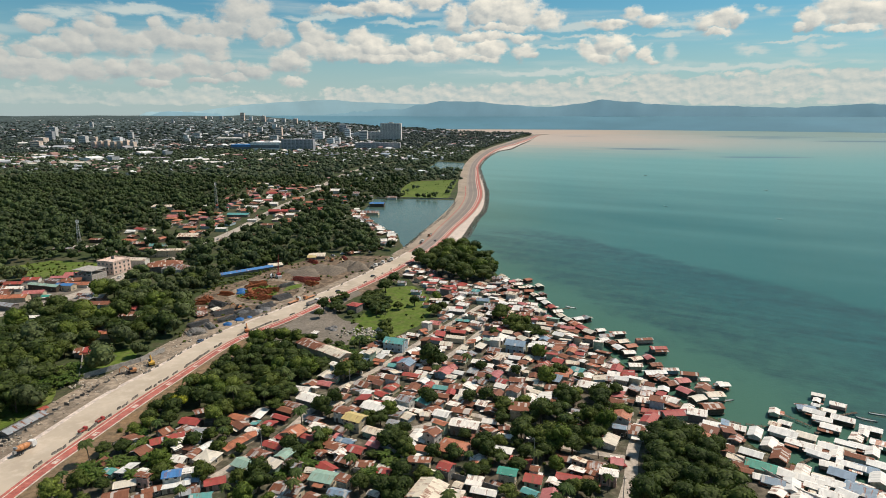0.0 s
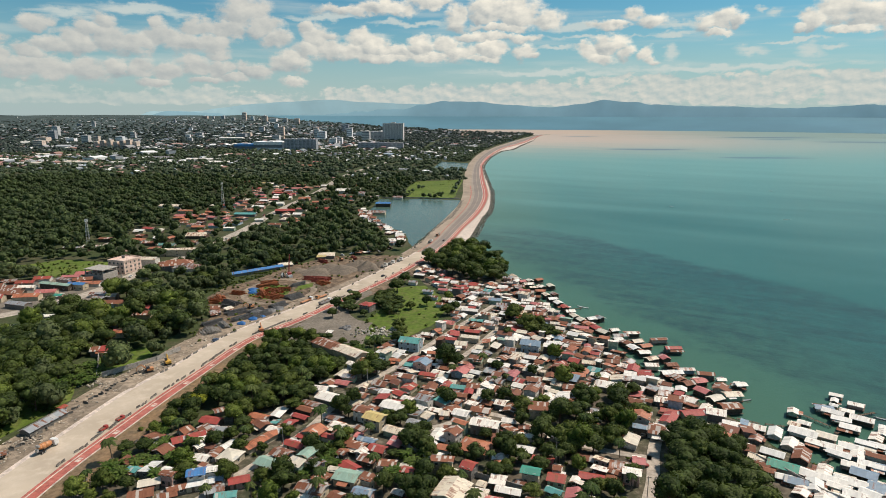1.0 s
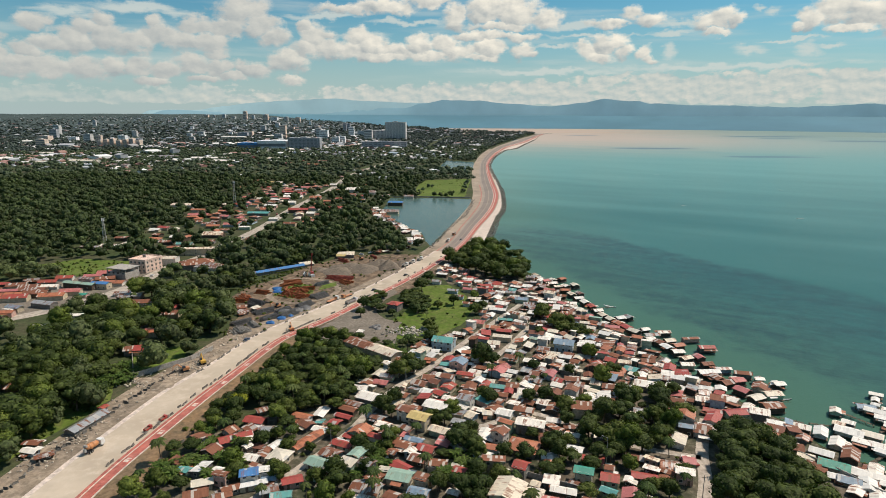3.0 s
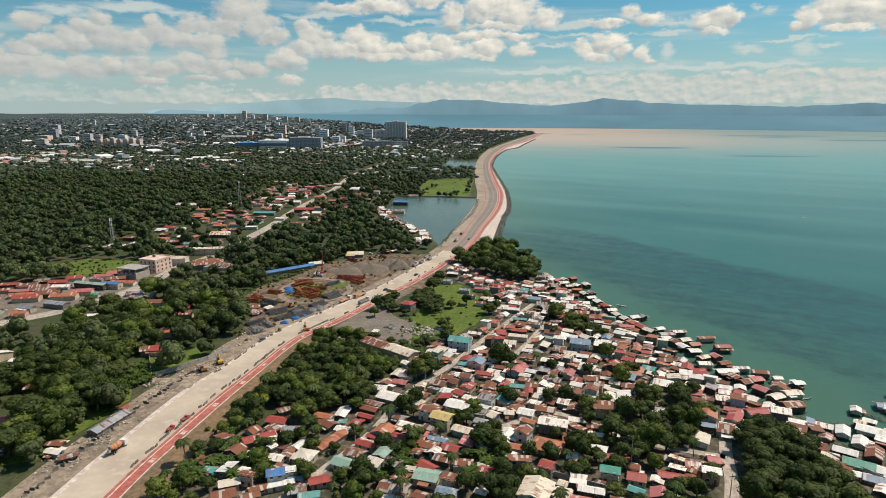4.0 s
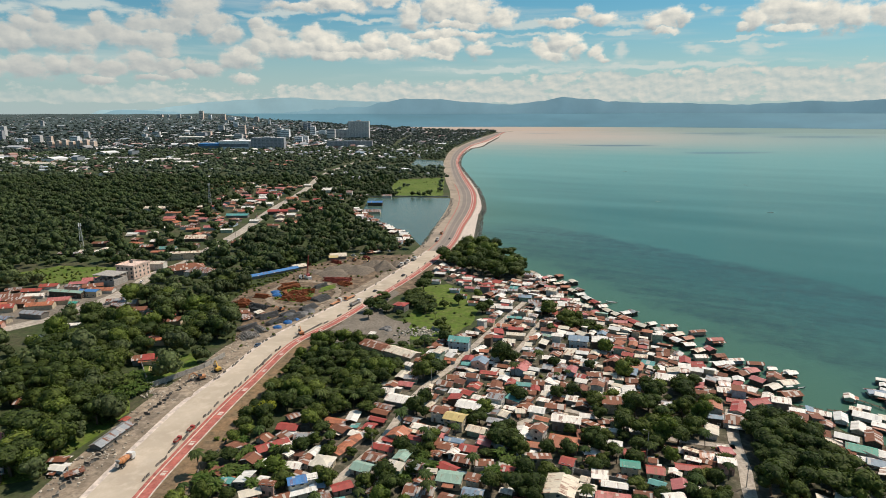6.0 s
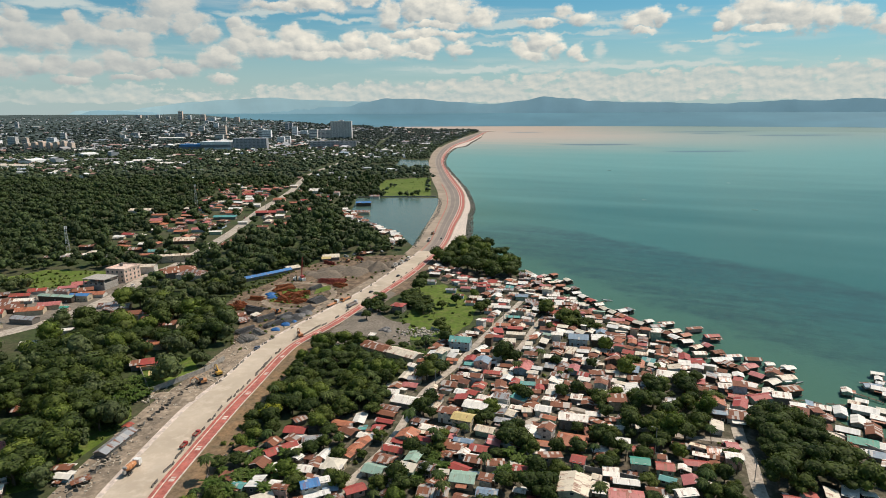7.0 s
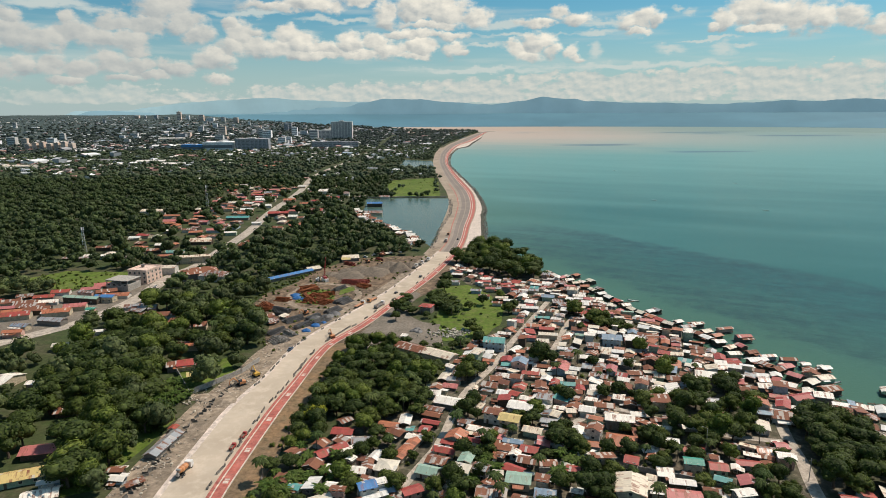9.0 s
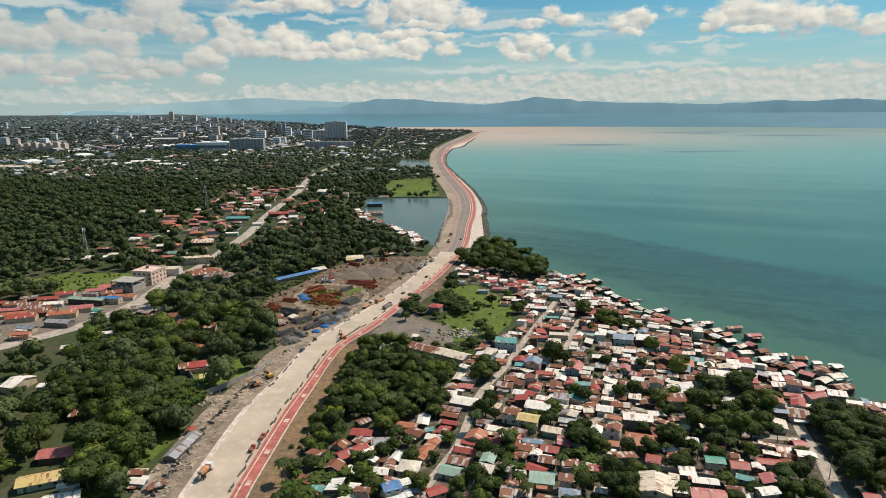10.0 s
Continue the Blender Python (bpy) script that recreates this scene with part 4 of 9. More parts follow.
for pl in (LAGOON, LAGOON2, GRASS, LOT, YARD, [(-97, 1185), (-6, 1228), (-9, 957), (-95, 963)], [(-352, 492), (-330, 520), (-262, 512), (-268, 478), (-300, 462)]):
    take_poly(pl)
for ln, wd in ((LANE1, 2.2), (LANE2, 2.0), (LANE3, 1.9), (LANE4, 3.0), (BR, 6.5)):
    for a, b in zip(ln, ln[1:]):
        k = max(1, int((b - a).length))
        for i in range(k):
            q = a.lerp(b, i / k)
            take_disc(q.x, q.y, wd)


# ---- houses ----
rng_h = random.Random(11)
WIN_CACHE = {}


def window_mesh(w, h):
    key = (round(w, 1), round(h, 1))
    if key not in WIN_CACHE:
        WIN_CACHE[key] = (Shape().box(-w / 2, w / 2, -0.02, 0.05, -h / 2, h / 2).mesh("pane", M_DARK),
                          Shape().box(-w / 2 - 0.1, w / 2 + 0.1, -0.02, 0.09, h / 2, h / 2 + 0.1).box(-w / 2 - 0.1, w / 2 + 0.1, -0.02, 0.12, -h / 2 - 0.1, -h / 2)
                          .box(-w / 2 - 0.1, -w / 2, -0.02, 0.09, -h / 2, h / 2).box(w / 2, w / 2 + 0.1, -0.02, 0.09, -h / 2, h / 2).mesh("window", WALLS[0]))
    return WIN_CACHE[key]


def add_window(par, x, y, z, face, w=1.1, h=1.0):
    pane, frame_me = window_mesh(w, h)
    m = pose(x, y, z, 0, 0, face)
    f = part("window", frame_me, par, "", m)
    part("pane", pane, f, "dark window pane")


def roof_shape(style, w, d, zt, rise, over, th=0.12):
    """A roof over a w by d plan: ridge along x."""
    s = Shape()
    a, b = w / 2 + over, d / 2 + over
    sl = rise / (d / 2)
    if style == "gable":
        e = zt - over * sl
        r = zt + rise
        for sg in (-1, 1):
            V = [(-a, sg * b, e), (a, sg * b, e), (a, 0, r), (-a, 0, r), (-a, sg * b, e + th), (a, sg * b, e + th), (a, 0, r + th), (-a, 0, r + th)]
            Fq = [(0, 3, 2, 1), (4, 5, 6, 7), (0, 1, 5, 4), (1, 2, 6, 5), (3, 0, 4, 7)]
            s.add(V, Fq if sg < 0 else [tuple(reversed(f)) for f in Fq])
    elif style == "shed":
        e0, e1 = zt - over * sl * 0.5, zt + rise + over * sl * 0.5
        V = [(-a, -b, e0), (a, -b, e0), (a, b, e1), (-a, b, e1)] + [(-a, -b, e0 + th), (a, -b, e0 + th), (a, b, e1 + th), (-a, b, e1 + th)]
        s.add(V, [(0, 3, 2, 1), (4, 5, 6, 7), (0, 1, 5, 4), (1, 2, 6, 5), (2, 3, 7, 6), (3, 0, 4, 7)])
    else:
        e, r = zt - over * sl, zt + rise
        k = max(0.15, w / 2 - d / 2)
        V = [(-a, -b, e), (a, -b, e), (a, b, e), (-a, b, e), (-k, 0, r), (k, 0, r)]
        V += [(x, y, z + th) for x, y, z in V]
        s.add(V, [(6, 7, 11, 10), (7, 8, 11), (8, 9, 10, 11), (9, 6, 10), (0, 4, 5, 1), (1, 5, 2), (2, 5, 4, 3), (3, 4, 0), (0, 1, 7, 6), (1, 2, 8, 7), (2, 3, 9, 8), (3, 0, 6, 9)])
    return s


WALLWORDS = ["white", "grey block", "timber", "cream", "pale blue", "pale green", "pink"]


YARDS = []


def house(x, y, w, d, rot, roof="white", h=2.7, style="gable", wall=None, rise=None, stilts=False, windows=1, over=0.7, z=None, group="village houses", name="house", mark=True):
    wi = rng_h.choice((0, 0, 1, 1, 2, 2, 2, 3, 3, 4, 5, 6)) if wall is None else wall
    if group != "warehouses":
        h = h * (0.80 if h < 4.5 else 0.92)
        over = rng_h.uniform(0.4, 0.75)
        if y < 213 and not stilts and group == "village houses":
            w, d = w * 0.82, d * 0.82
        if group != "inland houses":
            w, d = max(2.4, w - 2 * over), max(2.2, d - 2 * over)
    rise = (d / 2) * (rng_h.uniform(0.25, 0.42) if stilts else rng_h.uniform(0.24, 0.42)) if rise is None else rise
    base = (GZ + 0.05) if z is None else z
    lift = 1.2 if stilts else 0.0
    zb = -0.3 if stilts else base
    lab = f"{WALLWORDS[wi]} {'stilt house over water' if stilts else ('two-storey house' if h > 4.5 else ('shack' if roof in ('rust', 'brown', 'grey') else 'small house'))} with {ROOFWORDS[roof]} roof"
    if name == "house":
        name = "two_storey_house" if h > 4.5 else ("bungalow" if group == "inland houses" else "shack" if roof in ("rust", "brown", "grey") and style == "gable" else ("bungalow" if group == "inland houses" else ("hut" if style == "shed" else "house")))
    t = thing("stilt_house" if stilts else name, (x, y, zb), rot, lab, "house", group)
    zw = lift + h
    a, b = w / 2, d / 2
    s = Shape()
    if style == "gable":
        s.add([(-a, -b, lift), (a, -b, lift), (a, b, lift), (-a, b, lift), (-a, -b, zw), (a, -b, zw), (a, b, zw), (-a, b, zw), (-a, 0, zw + rise - 0.02), (a, 0, zw + rise - 0.02)],
              [(0, 1, 5, 4), (1, 2, 6, 9, 5), (2, 3, 7, 6), (3, 0, 4, 8, 7), (4, 5, 9, 8), (6, 7, 8, 9), (3, 2, 1, 0)])
    elif style == "shed":
        s.add([(-a, -b, lift), (a, -b, lift), (a, b, lift), (-a, b, lift), (-a, -b, zw), (a, -b, zw), (a, b, zw + rise), (-a, b, zw + rise)],
              [(0, 1, 5, 4), (1, 2, 6, 5), (2, 3, 7, 6), (3, 0, 4, 7), (4, 5, 6, 7), (3, 2, 1, 0)])
    else:
        s.box(-a, a, -b, b, lift, zw)
    part("wall", s.mesh("wall", WALLS[wi]), t)
    part("roof", roof_shape(style, w, d, zw, rise, over).mesh("roof", ROOFS[roof]), t)
    # lean-tos and awnings of other sheets against the sides
    sides = [sg for sg in (-1, 1) if mark and h < 4.6 and style != "hip" and w < 11 and rng_h.random() < 0.42]
    for sg in sides:
        lw, ld, lz = w * rng_h.uniform(0.4, 0.95), rng_h.uniform(1.4, 3.0), zw - rng_h.uniform(0.15, 0.5) - (over * rise / b if style == "gable" else 0)
        off = rng_h.uniform(-0.25, 0.25) * w
        y0, y1 = sg * (b + 0.1), sg * (b + ld)
        tilt = rng_h.uniform(0.1, 0.4)
        me = Shape().add([(off - lw / 2, y0, lz), (off + lw / 2, y0, lz), (off + lw / 2, y1, lz - tilt), (off - lw / 2, y1, lz - tilt), (off - lw / 2, y0, lz + 0.08), (off + lw / 2, y0, lz + 0.08), (off + lw / 2, y1, lz - tilt + 0.08), (off - lw / 2, y1, lz - tilt + 0.08)],
                         [(0, 3, 2, 1), (4, 5, 6, 7), (0, 1, 5, 4), (1, 2, 6, 5), (2, 3, 7, 6), (3, 0, 4, 7)] if sg > 0 else [(0, 1, 2, 3), (7, 6, 5, 4), (4, 5, 1, 0), (5, 6, 2, 1), (6, 7, 3, 2), (7, 4, 0, 3)]).mesh("lean_to_roof", ROOFS[rng_h.choice(("white", "white", "cream", "grey", "rust", "brown", "rust", "orange"))])
        part("lean_to_roof", me, t, "lean-to roof of other sheets")
    if stilts:
        part("deck", Shape().box(-a - 0.5, a + 0.5, -b - 0.5, b + 0.5, lift - 0.2, lift - 0.02).mesh("deck", M_WOOD), t)
        if "post" not in WIN_CACHE:
            WIN_CACHE["post"] = Shape().tube((0, 0, -1.6), (0, 0, 1.1), 0.13, n=6).mesh("post", M_WOOD)
        for px in (-a, a):
            for py in (-b, b):
                part("post", WIN_CACHE["post"], t, "", pose(px, py, 0))
    if windows:
        storeys = 2 if h > 4.5 else 1
        for k in range(storeys):
            zc = lift + 1.5 + 2.8 * k
            cs, sn = math.cos(radians(rot)), math.sin(radians(rot))
            # the two walls that look towards the camera's side
            if cs > 0:
                sides = [(-b, 180, "y")]
            else:
                sides = [(b, 0, "y")]
            for yy, face, ax in sides:
                nw = 2 if w < 9 else 3
                for q in range(nw):
                    xx = (q + 0.5) / nw * w - a
                    if k == 0 and q == 0 and not stilts:
                        if "door" not in WIN_CACHE:
                            WIN_CACHE["door"] = Shape().box(-0.45, 0.45, -0.02, 0.06, 0.02, 2.0).mesh("door", M_WOOD)
                        part("door", WIN_CACHE["door"], t, "plain wooden door", pose(xx, yy, lift, 0, 0, face))
                    else:
                        add_window(t, xx, yy, zc, face)
            xs = a if sn < 0 else -a
            add_window(t, xs, 0, zc, -90 if xs > 0 else 90)
    if mark:
        take_poly(rect((x, y), w + 2 * over + 0.2, d + 2 * over + 0.2, rot))
        if group == "inland houses":
            YARDS.append(rect((x, y - d / 2 - 3.5), w + 3, 7.5, rot * 0.3))
        elif x < -150:
            take_poly(rect((x, y - d / 2 - 7), w + 3, 14, 0))
    return t


AXIS = 67.0      # the village lies along its main lane
house(-5.3, 283.5, 8.1, 6.3, -23, "grey", 3.2, windows=0)
house(-7.5, 252.6, 8.1, 6.3, -23, "brown", 5.4, wall=0)
house(-1.3, 246.3, 9.0, 7.2, -23, "yellow", 5.6, wall=3)
house(4.9, 257.4, 11.0, 8.0, -23, "white", 5.2, wall=0)
house(8.2, 281.4, 7.2, 6.3, 67, "red", 3, windows=0)
house(9.5, 269.0, 6.3, 4.5, -23, "white", 3, windows=0)
house(17.0, 266.1, 7.2, 6.3, -23, "grey", 4.8, wall=0)
house(15.9, 295.8, 9.0, 4.5, -15, "red", 3, windows=0)
house(22.1, 289.3, 5.4, 5.4, 67, "white", 3, windows=0)
house(31.0, 282.8, 7.2, 4.5, -10, "teal", 3, windows=0)
house(37.9, 284.1, 6.3, 5.4, -10, "rust", 3, windows=0)
house(43.0, 278.2, 6.3, 6.3, -10, "white", 3.2, windows=0)
house(50.6, 281.8, 5.4, 7.2, -10, "brown", 3, windows=0)
house(33.6, 257.2, 7.2, 6.3, -20, "white", 3.2, windows=0)
house(41.9, 260.7, 9.0, 5.4, -15, "rust", 3, windows=0)
house(43.7, 245.6, 12.0, 7.0, -15, "white", 4.8, wall=1)
house(31.2, 237.4, 6.3, 6.3, 60, "brown", 5.2, wall=0)
house(28.5, 229.6, 6.3, 4.5, -15, "orange", 2.6, windows=0)
house(39.9, 231.1, 12.0, 10.0, -20, "orange", 3, "hip", windows=0)
house(-2.4, 224.1, 4.5, 4.5, 67, "white", 3)
house(-4.8, 228.0, 7.2, 5.4, -20, "brown", 3)
house(-2.0, 232.5, 8.1, 3.6, -20, "blue", 3, windows=0)
house(3.3, 226.4, 7.2, 5.4, -20, "red", 3)
house(1.0, 219.1, 7.2, 5.4, -20, "brown", 3)
house(-9.0, 223.4, 3.6, 5.4, -20, "orange", 2.5)
house(16.6, 212.0, 6.3, 5.4, -20, "red", 3.5)
house(15.2, 248.2, 7.2, 4.5, -20, "grey", 2.8, windows=0)
house(7.1, 240.6, 8.1, 5.4, -25, "cream", 3.2, windows=0)
house(53.6, 252.1, 6.3, 4.5, -12, "white", 3, windows=0)
house(64.7, 248.1, 5.4, 4.5, 60, "brown", 3, windows=0)
house(60.1, 240.5, 7.2, 3.6, -15, "white", 3, windows=0)
house(75.1, 271.2, 7.2, 4.5, -12, "white", 3, windows=0)
house(83.3, 286.5, 8.1, 6.3, -15, "rust", 3.2, windows=0)
house(64.4, 278.7, 6.3, 6.3, 67, "rust", 4.8, wall=0)
house(56.8, 277.6, 6.3, 6.3, 67, "brown", 3.2, windows=0)
house(91.5, 283.5, 6.3, 6.3, 67, "white", 3.2, windows=0)
house(89.3, 258.4, 7.2, 6.3, -20, "white", 3, windows=0)
house(88.8, 251.6, 3.6, 4.5, -20, "orange", 2.5, windows=0)
house(101.2, 290.0, 13.0, 8.0, -20, "white", 3.2, windows=0)
house(72.0, 242.7, 7.2, 6.3, -10, "white", 2.2, windows=0)
house(105.1, 263.6, 8.1, 4.5, -20, "pink", 3, windows=0)
house(108.8, 274.8, 8.1, 5.4, -25, "brown", 3, windows=0)
house(59.8, 212.0, 8.6, 6.3, -14, "green", 5.2, wall=3)
house(64.9, 223.2, 8.1, 4.5, -14, "red", 3)
house(68.7, 211.4, 8.1, 7.2, -14, "red", 3.4)
house(69.6, 216.8, 3.6, 3.6, -14, "brown", 4)
house(81.0, 213.6, 9.0, 4.5, -14, "red", 3)
house(73.9, 199.7, 7.7, 9.0, 76, "pink", 4.5)
house(33.0, 199.0, 15.0, 13.0, 70, "cream", 5, wall=3)
house(41.5, 199.7, 9.0, 6.3, -14, "cream", 4, wall=3)
house(51.7, 202.0, 11.0, 5.0, -14, "white", 4)
house(49.3, 194.4, 14.0, 8.0, -14, "pink", 4)
house(60.3, 197.7, 8.1, 5.4, -14, "rust", 3)
house(2.4, 334.2, 12.0, 9.0, -14, "teal", 5.5, wall=4)
house(10.3, 351.9, 8.1, 4.5, -20, "white", 3, windows=0)
house(-2.9, 313.5, 6.3, 3.6, -14, "orange", 2.6, windows=0)
house(15.1, 324.3, 5.4, 4.5, -14, "orange", 2.8, windows=0)
house(11.9, 305.6, 7.2, 8.1, 67, "blue", 5, wall=6)
house(5.8, 306.7, 6.3, 4.5, -14, "teal", 3, windows=0)
house(23.0, 345.7, 9.0, 4.5, -12, "red", 3, windows=0)
house(35.8, 357.3, 9.0, 5.4, -12, "red", 3.6, windows=0)
house(29.5, 364.3, 9.0, 5.4, -12, "orange", 3, windows=0)
house(34.7, 348.1, 11.0, 5.0, -12, "cream", 3.6, windows=0)
house(37.3, 378.9, 9.0, 4.5, -12, "teal", 3, windows=0)
house(45.2, 371.1, 9.0, 4.5, -12, "grey", 3, windows=0)
house(21.2, 372.1, 7.2, 7.2, -15, "pink", 3.4, windows=0)
house(33.0, 398.6, 11.0, 5.0, -12, "white", 3, windows=0)
house(54.4, 355.6, 9.0, 6.3, -15, "brown", 3.4, windows=0)
house(31.3, 300.2, 7.2, 8.1, 67, "pink", 3.6, windows=0)
house(38.7, 319.0, 7.2, 6.3, -15, "rust", 3, windows=0)
house(47.7, 314.5, 6.3, 5.4, -15, "white", 3.2, windows=0)
house(56.2, 331.5, 7.2, 6.3, -15, "grey", 3.2, windows=0)
house(67.8, 336.4, 11.0, 9.0, -15, "blue", 5.2, wall=4)
house(70.4, 448.0, 8.1, 4.5, -12, "pink", 3, windows=0)
house(49.5, 422.1, 9.0, 7.2, -15, "blue", 3.4, windows=0)
house(32.3, 424.7, 8.1, 6.3, 67, "white", 3, windows=0)
house(42.6, 438.6, 7.2, 5.4, -15, "grey", 3, windows=0)
house(71.3, 423.2, 9.0, 5.4, -12, "white", 3, windows=0)
house(77.6, 403.4, 9.0, 5.4, -12, "grey", 3, windows=0)
house(-34.2, 399.0, 8.6, 8.1, -22, "red", 5, "hip", wall=1)
house(-23.7, 236.2, 7.7, 8.1, 67, "orange", 4.2, windows=0)
house(-26.5, 232.7, 7.2, 3.6, -23, "red", 3, windows=0)
house(-28.9, 227.2, 9.0, 4.5, -23, "red", 3)
house(-32.9, 255.9, 8.1, 4.5, -23, "brown", 3, windows=0)
house(-33.7, 249.6, 8.1, 3.6, -23, "red", 2.8, windows=0)
house(-25.7, 267.7, 12.0, 8.0, -23, "white", 3.2, windows=0)
house(-32.1, 261.0, 9.0, 4.5, -23, "grey", 3, windows=0)
house(-12.5, 270.5, 8.1, 5.4, -23, "brown", 3.4, windows=0)
house(-40.1, 237.4, 7.2, 4.5, -23, "white", 3, windows=0)
house(-43.0, 229.4, 16.0, 5.0, 62, "orange", 3, windows=0)
house(-31.6, 220.3, 8.1, 6.3, -23, "grey", 3.2)
house(-35.2, 214.1, 8.1, 6.3, -23, "pale_green", 3)
house(-15.8, 243.1, 7.2, 4.5, -23, "white", 3, windows=0)
house(-13.8, 237.5, 5.4, 4.5, 67, "grey", 3, windows=0)
house(-17.7, 234.4, 7.2, 3.6, -23, "red", 2.8, windows=0)
house(-3.8, 206.6, 11.0, 9.0, -14, "pale_green", 4)
house(-14.1, 198.7, 13.0, 9.0, -14, "grey", 4)
house(3.6, 197.2, 9.0, 7.2, -14, "blue", 4)
house(7.5, 206.7, 4.5, 4.5, -14, "white", 3)
house(-1.0, 271.5, 5.4, 5.4, -23, "white", 4.6)
house(-293.9, 398.4, 17.0, 9.0, 15, "red", 4, windows=0)
house(-286.6, 408.6, 16.0, 9.0, 15, "brown", 4, windows=0)
house(-272.0, 404.3, 17.0, 9.0, 15, "orange", 4, windows=0)
house(-266.1, 415.2, 14.0, 8.0, 15, "pink", 4, windows=0)
house(-270.1, 431.3, 27.0, 6.0, -12, "pale_green", 4.5)
house(-255.2, 432.9, 14.0, 7.0, -5, "bright_blue", 4.5)
house(-275.9, 447.6, 12.0, 5.0, -10, "grey", 4, windows=0)
house(-264.8, 386.7, 17.0, 7.0, -12, "grey", 4, windows=0)
house(-278.0, 377.2, 11.0, 6.0, -12, "blue", 4, windows=0)
house(-275.7, 366.2, 11.0, 6.0, 10, "orange", 4, windows=0)
house(-253.5, 410.4, 6.0, 5.0, 0, "green", 3, windows=0)
house(-220.0, 405.7, 11.0, 9.0, -25, "grey", 3.5, windows=0)
house(-203.7, 390.6, 16.0, 6.0, 0, "grey", 4, windows=0)
house(-182.6, 380.9, 17.0, 9.0, -10, "brown", 4, windows=0)
house(-181.5, 250.6, 10.0, 7.0, 15, "orange", 3.5, windows=0)
house(-181.3, 233.8, 15.0, 8.0, 10, "pink", 3.5, windows=0)
house(-178.5, 216.5, 15.0, 8.0, 20, "yellow", 3.5)
house(-203.0, 245.6, 8.0, 7.0, 15, "red", 3.5, windows=0)
house(-165.0, 204.4, 14.0, 9.0, 20, "white", 3.5)
house(-144.5, 214.2, 7.0, 4.0, -10, "white", 2.6)
house(-137.5, 211.9, 8.0, 5.0, 40, "grey", 2.2, wall=2)
house(-147.7, 219.6, 7.0, 4.0, 0, "brown", 2.6)
house(-235.6, 298.4, 8.0, 14.0, -15, "white", 4, windows=0)
house(-167.2, 203.6, 8.0, 6.0, 10, "grey", 3)
house(-167.0, 212.4, 9.0, 4.0, 15, "white", 3)
house(-191.6, 266.4, 7.0, 7.0, 10, "brown", 3, windows=0)
house(-219.7, 293.7, 8.0, 5.0, 0, "white", 4, windows=0)
house(-220.4, 312.7, 10.0, 7.0, 0, "grey", 4, windows=0)
house(-235.3, 343.4, 9.0, 6.0, 10, "cream", 4, windows=0)
house(-216.3, 358.9, 9.0, 5.0, 10, "white", 3, windows=0)
house(-228.4, 367.0, 9.0, 5.0, 10, "white", 3, windows=0)
house(-161.0, 314.0, 11.0, 8.0, 20, "rust", 4, windows=0)
house(-147.2, 302.0, 10.0, 6.0, 20, "yellow", 3.4, windows=0)
house(-166.5, 339.6, 15.0, 5.0, 8, "orange", 4, windows=0)
house(-137.5, 237.6, 19.0, 6.0, 79, "grey", 2.4, wall=1, windows=0)
house(-138.7, 250.2, 3.5, 3.5, 79, "red", 2.4, windows=0)
house(-63.9, 334.4, 5.0, 4.0, -20, "white", 3, windows=0)
house(-9.2, 485.2, 9.0, 5.4, -15, "white", 3.2, windows=0)
house(-2.2, 502.6, 7.2, 4.5, -15, "brown", 3.4, windows=0)
house(-0.6, 475.0, 7.2, 6.3, 60, "brown", 3.4, windows=0)
house(8.7, 463.7, 12.0, 5.0, -10, "red", 3, windows=0)
house(19.5, 465.2, 6.3, 5.4, -15, "white", 3.2, windows=0)
house(-12.1, 464.3, 7.2, 5.4, -12, "grey", 3, windows=0)
house(1.6, 440.7, 8.1, 5.4, -12, "grey", 3, windows=0)
house(12.2, 444.6, 7.2, 5.4, -12, "pink", 3, windows=0)
house(5.9, 426.9, 8.1, 4.5, -12, "grey", 3, windows=0)
house(17.5, 421.8, 9.0, 5.4, -12, "cream", 3, windows=0)
house(27.8, 448.4, 5.4, 5.4, -12, "red", 3.4, windows=0)
house(22.4, 415.4, 9.0, 4.5, -12, "white", 3, windows=0)
house(13.0, 410.7, 7.2, 4.5, -12, "rust", 3, windows=0)
house(-68.8, 242.8, 9.0, 6.0, -10, "red", 3.2, windows=0)
house(-71.3, 228.4, 13.0, 6.0, 35, "red", 3.4, windows=0)
house(-63.7, 229.9, 10.0, 5.0, 30, "white", 3, windows=0)
house(-60.4, 236.0, 9.0, 5.0, 5, "grey", 3, windows=0)
house(-49.9, 216.8, 8.0, 8.0, -14, "cream", 3.6, "hip")
house(-60.9, 215.3, 8.0, 5.0, -10, "white", 3)
house(-55.8, 202.1, 8.0, 6.6, 20, "bright_blue", 5.2, wall=0)
house(-51.8, 204.5, 6.0, 5.0, 20, "white", 5, wall=0)
house(-49.0, 203.1, 7.0, 5.0, 10, "blue", 3)
house(-40.7, 202.1, 9.0, 6.0, 25, "red", 3.2)
house(-70.1, 191.9, 10.0, 7.0, 25, "rust", 3)
house(-70.9, 198.6, 9.0, 6.0, 25, "cream", 3)
house(-60.0, 196.2, 8.0, 5.0, 35, "brown", 3)
house(-61.2, 192.0, 8.0, 5.0, 30, "grey", 3)
house(-53.5, 199.5, 12.0, 4.0, 25, "white", 3)
house(-46.9, 196.4, 8.0, 6.0, 25, "grey", 3)
house(-69.2, 252.4, 6.0, 5.0, 40, "grey", 3, windows=0)
house(-41.8, 193.7, 9.0, 5.0, 15, "teal", 3)
house(92.6, 262.4, 9.0, 6.0, -10, "grey", 3, windows=0)
house(107.7, 256.6, 7.0, 8.0, 70, "orange", 5)
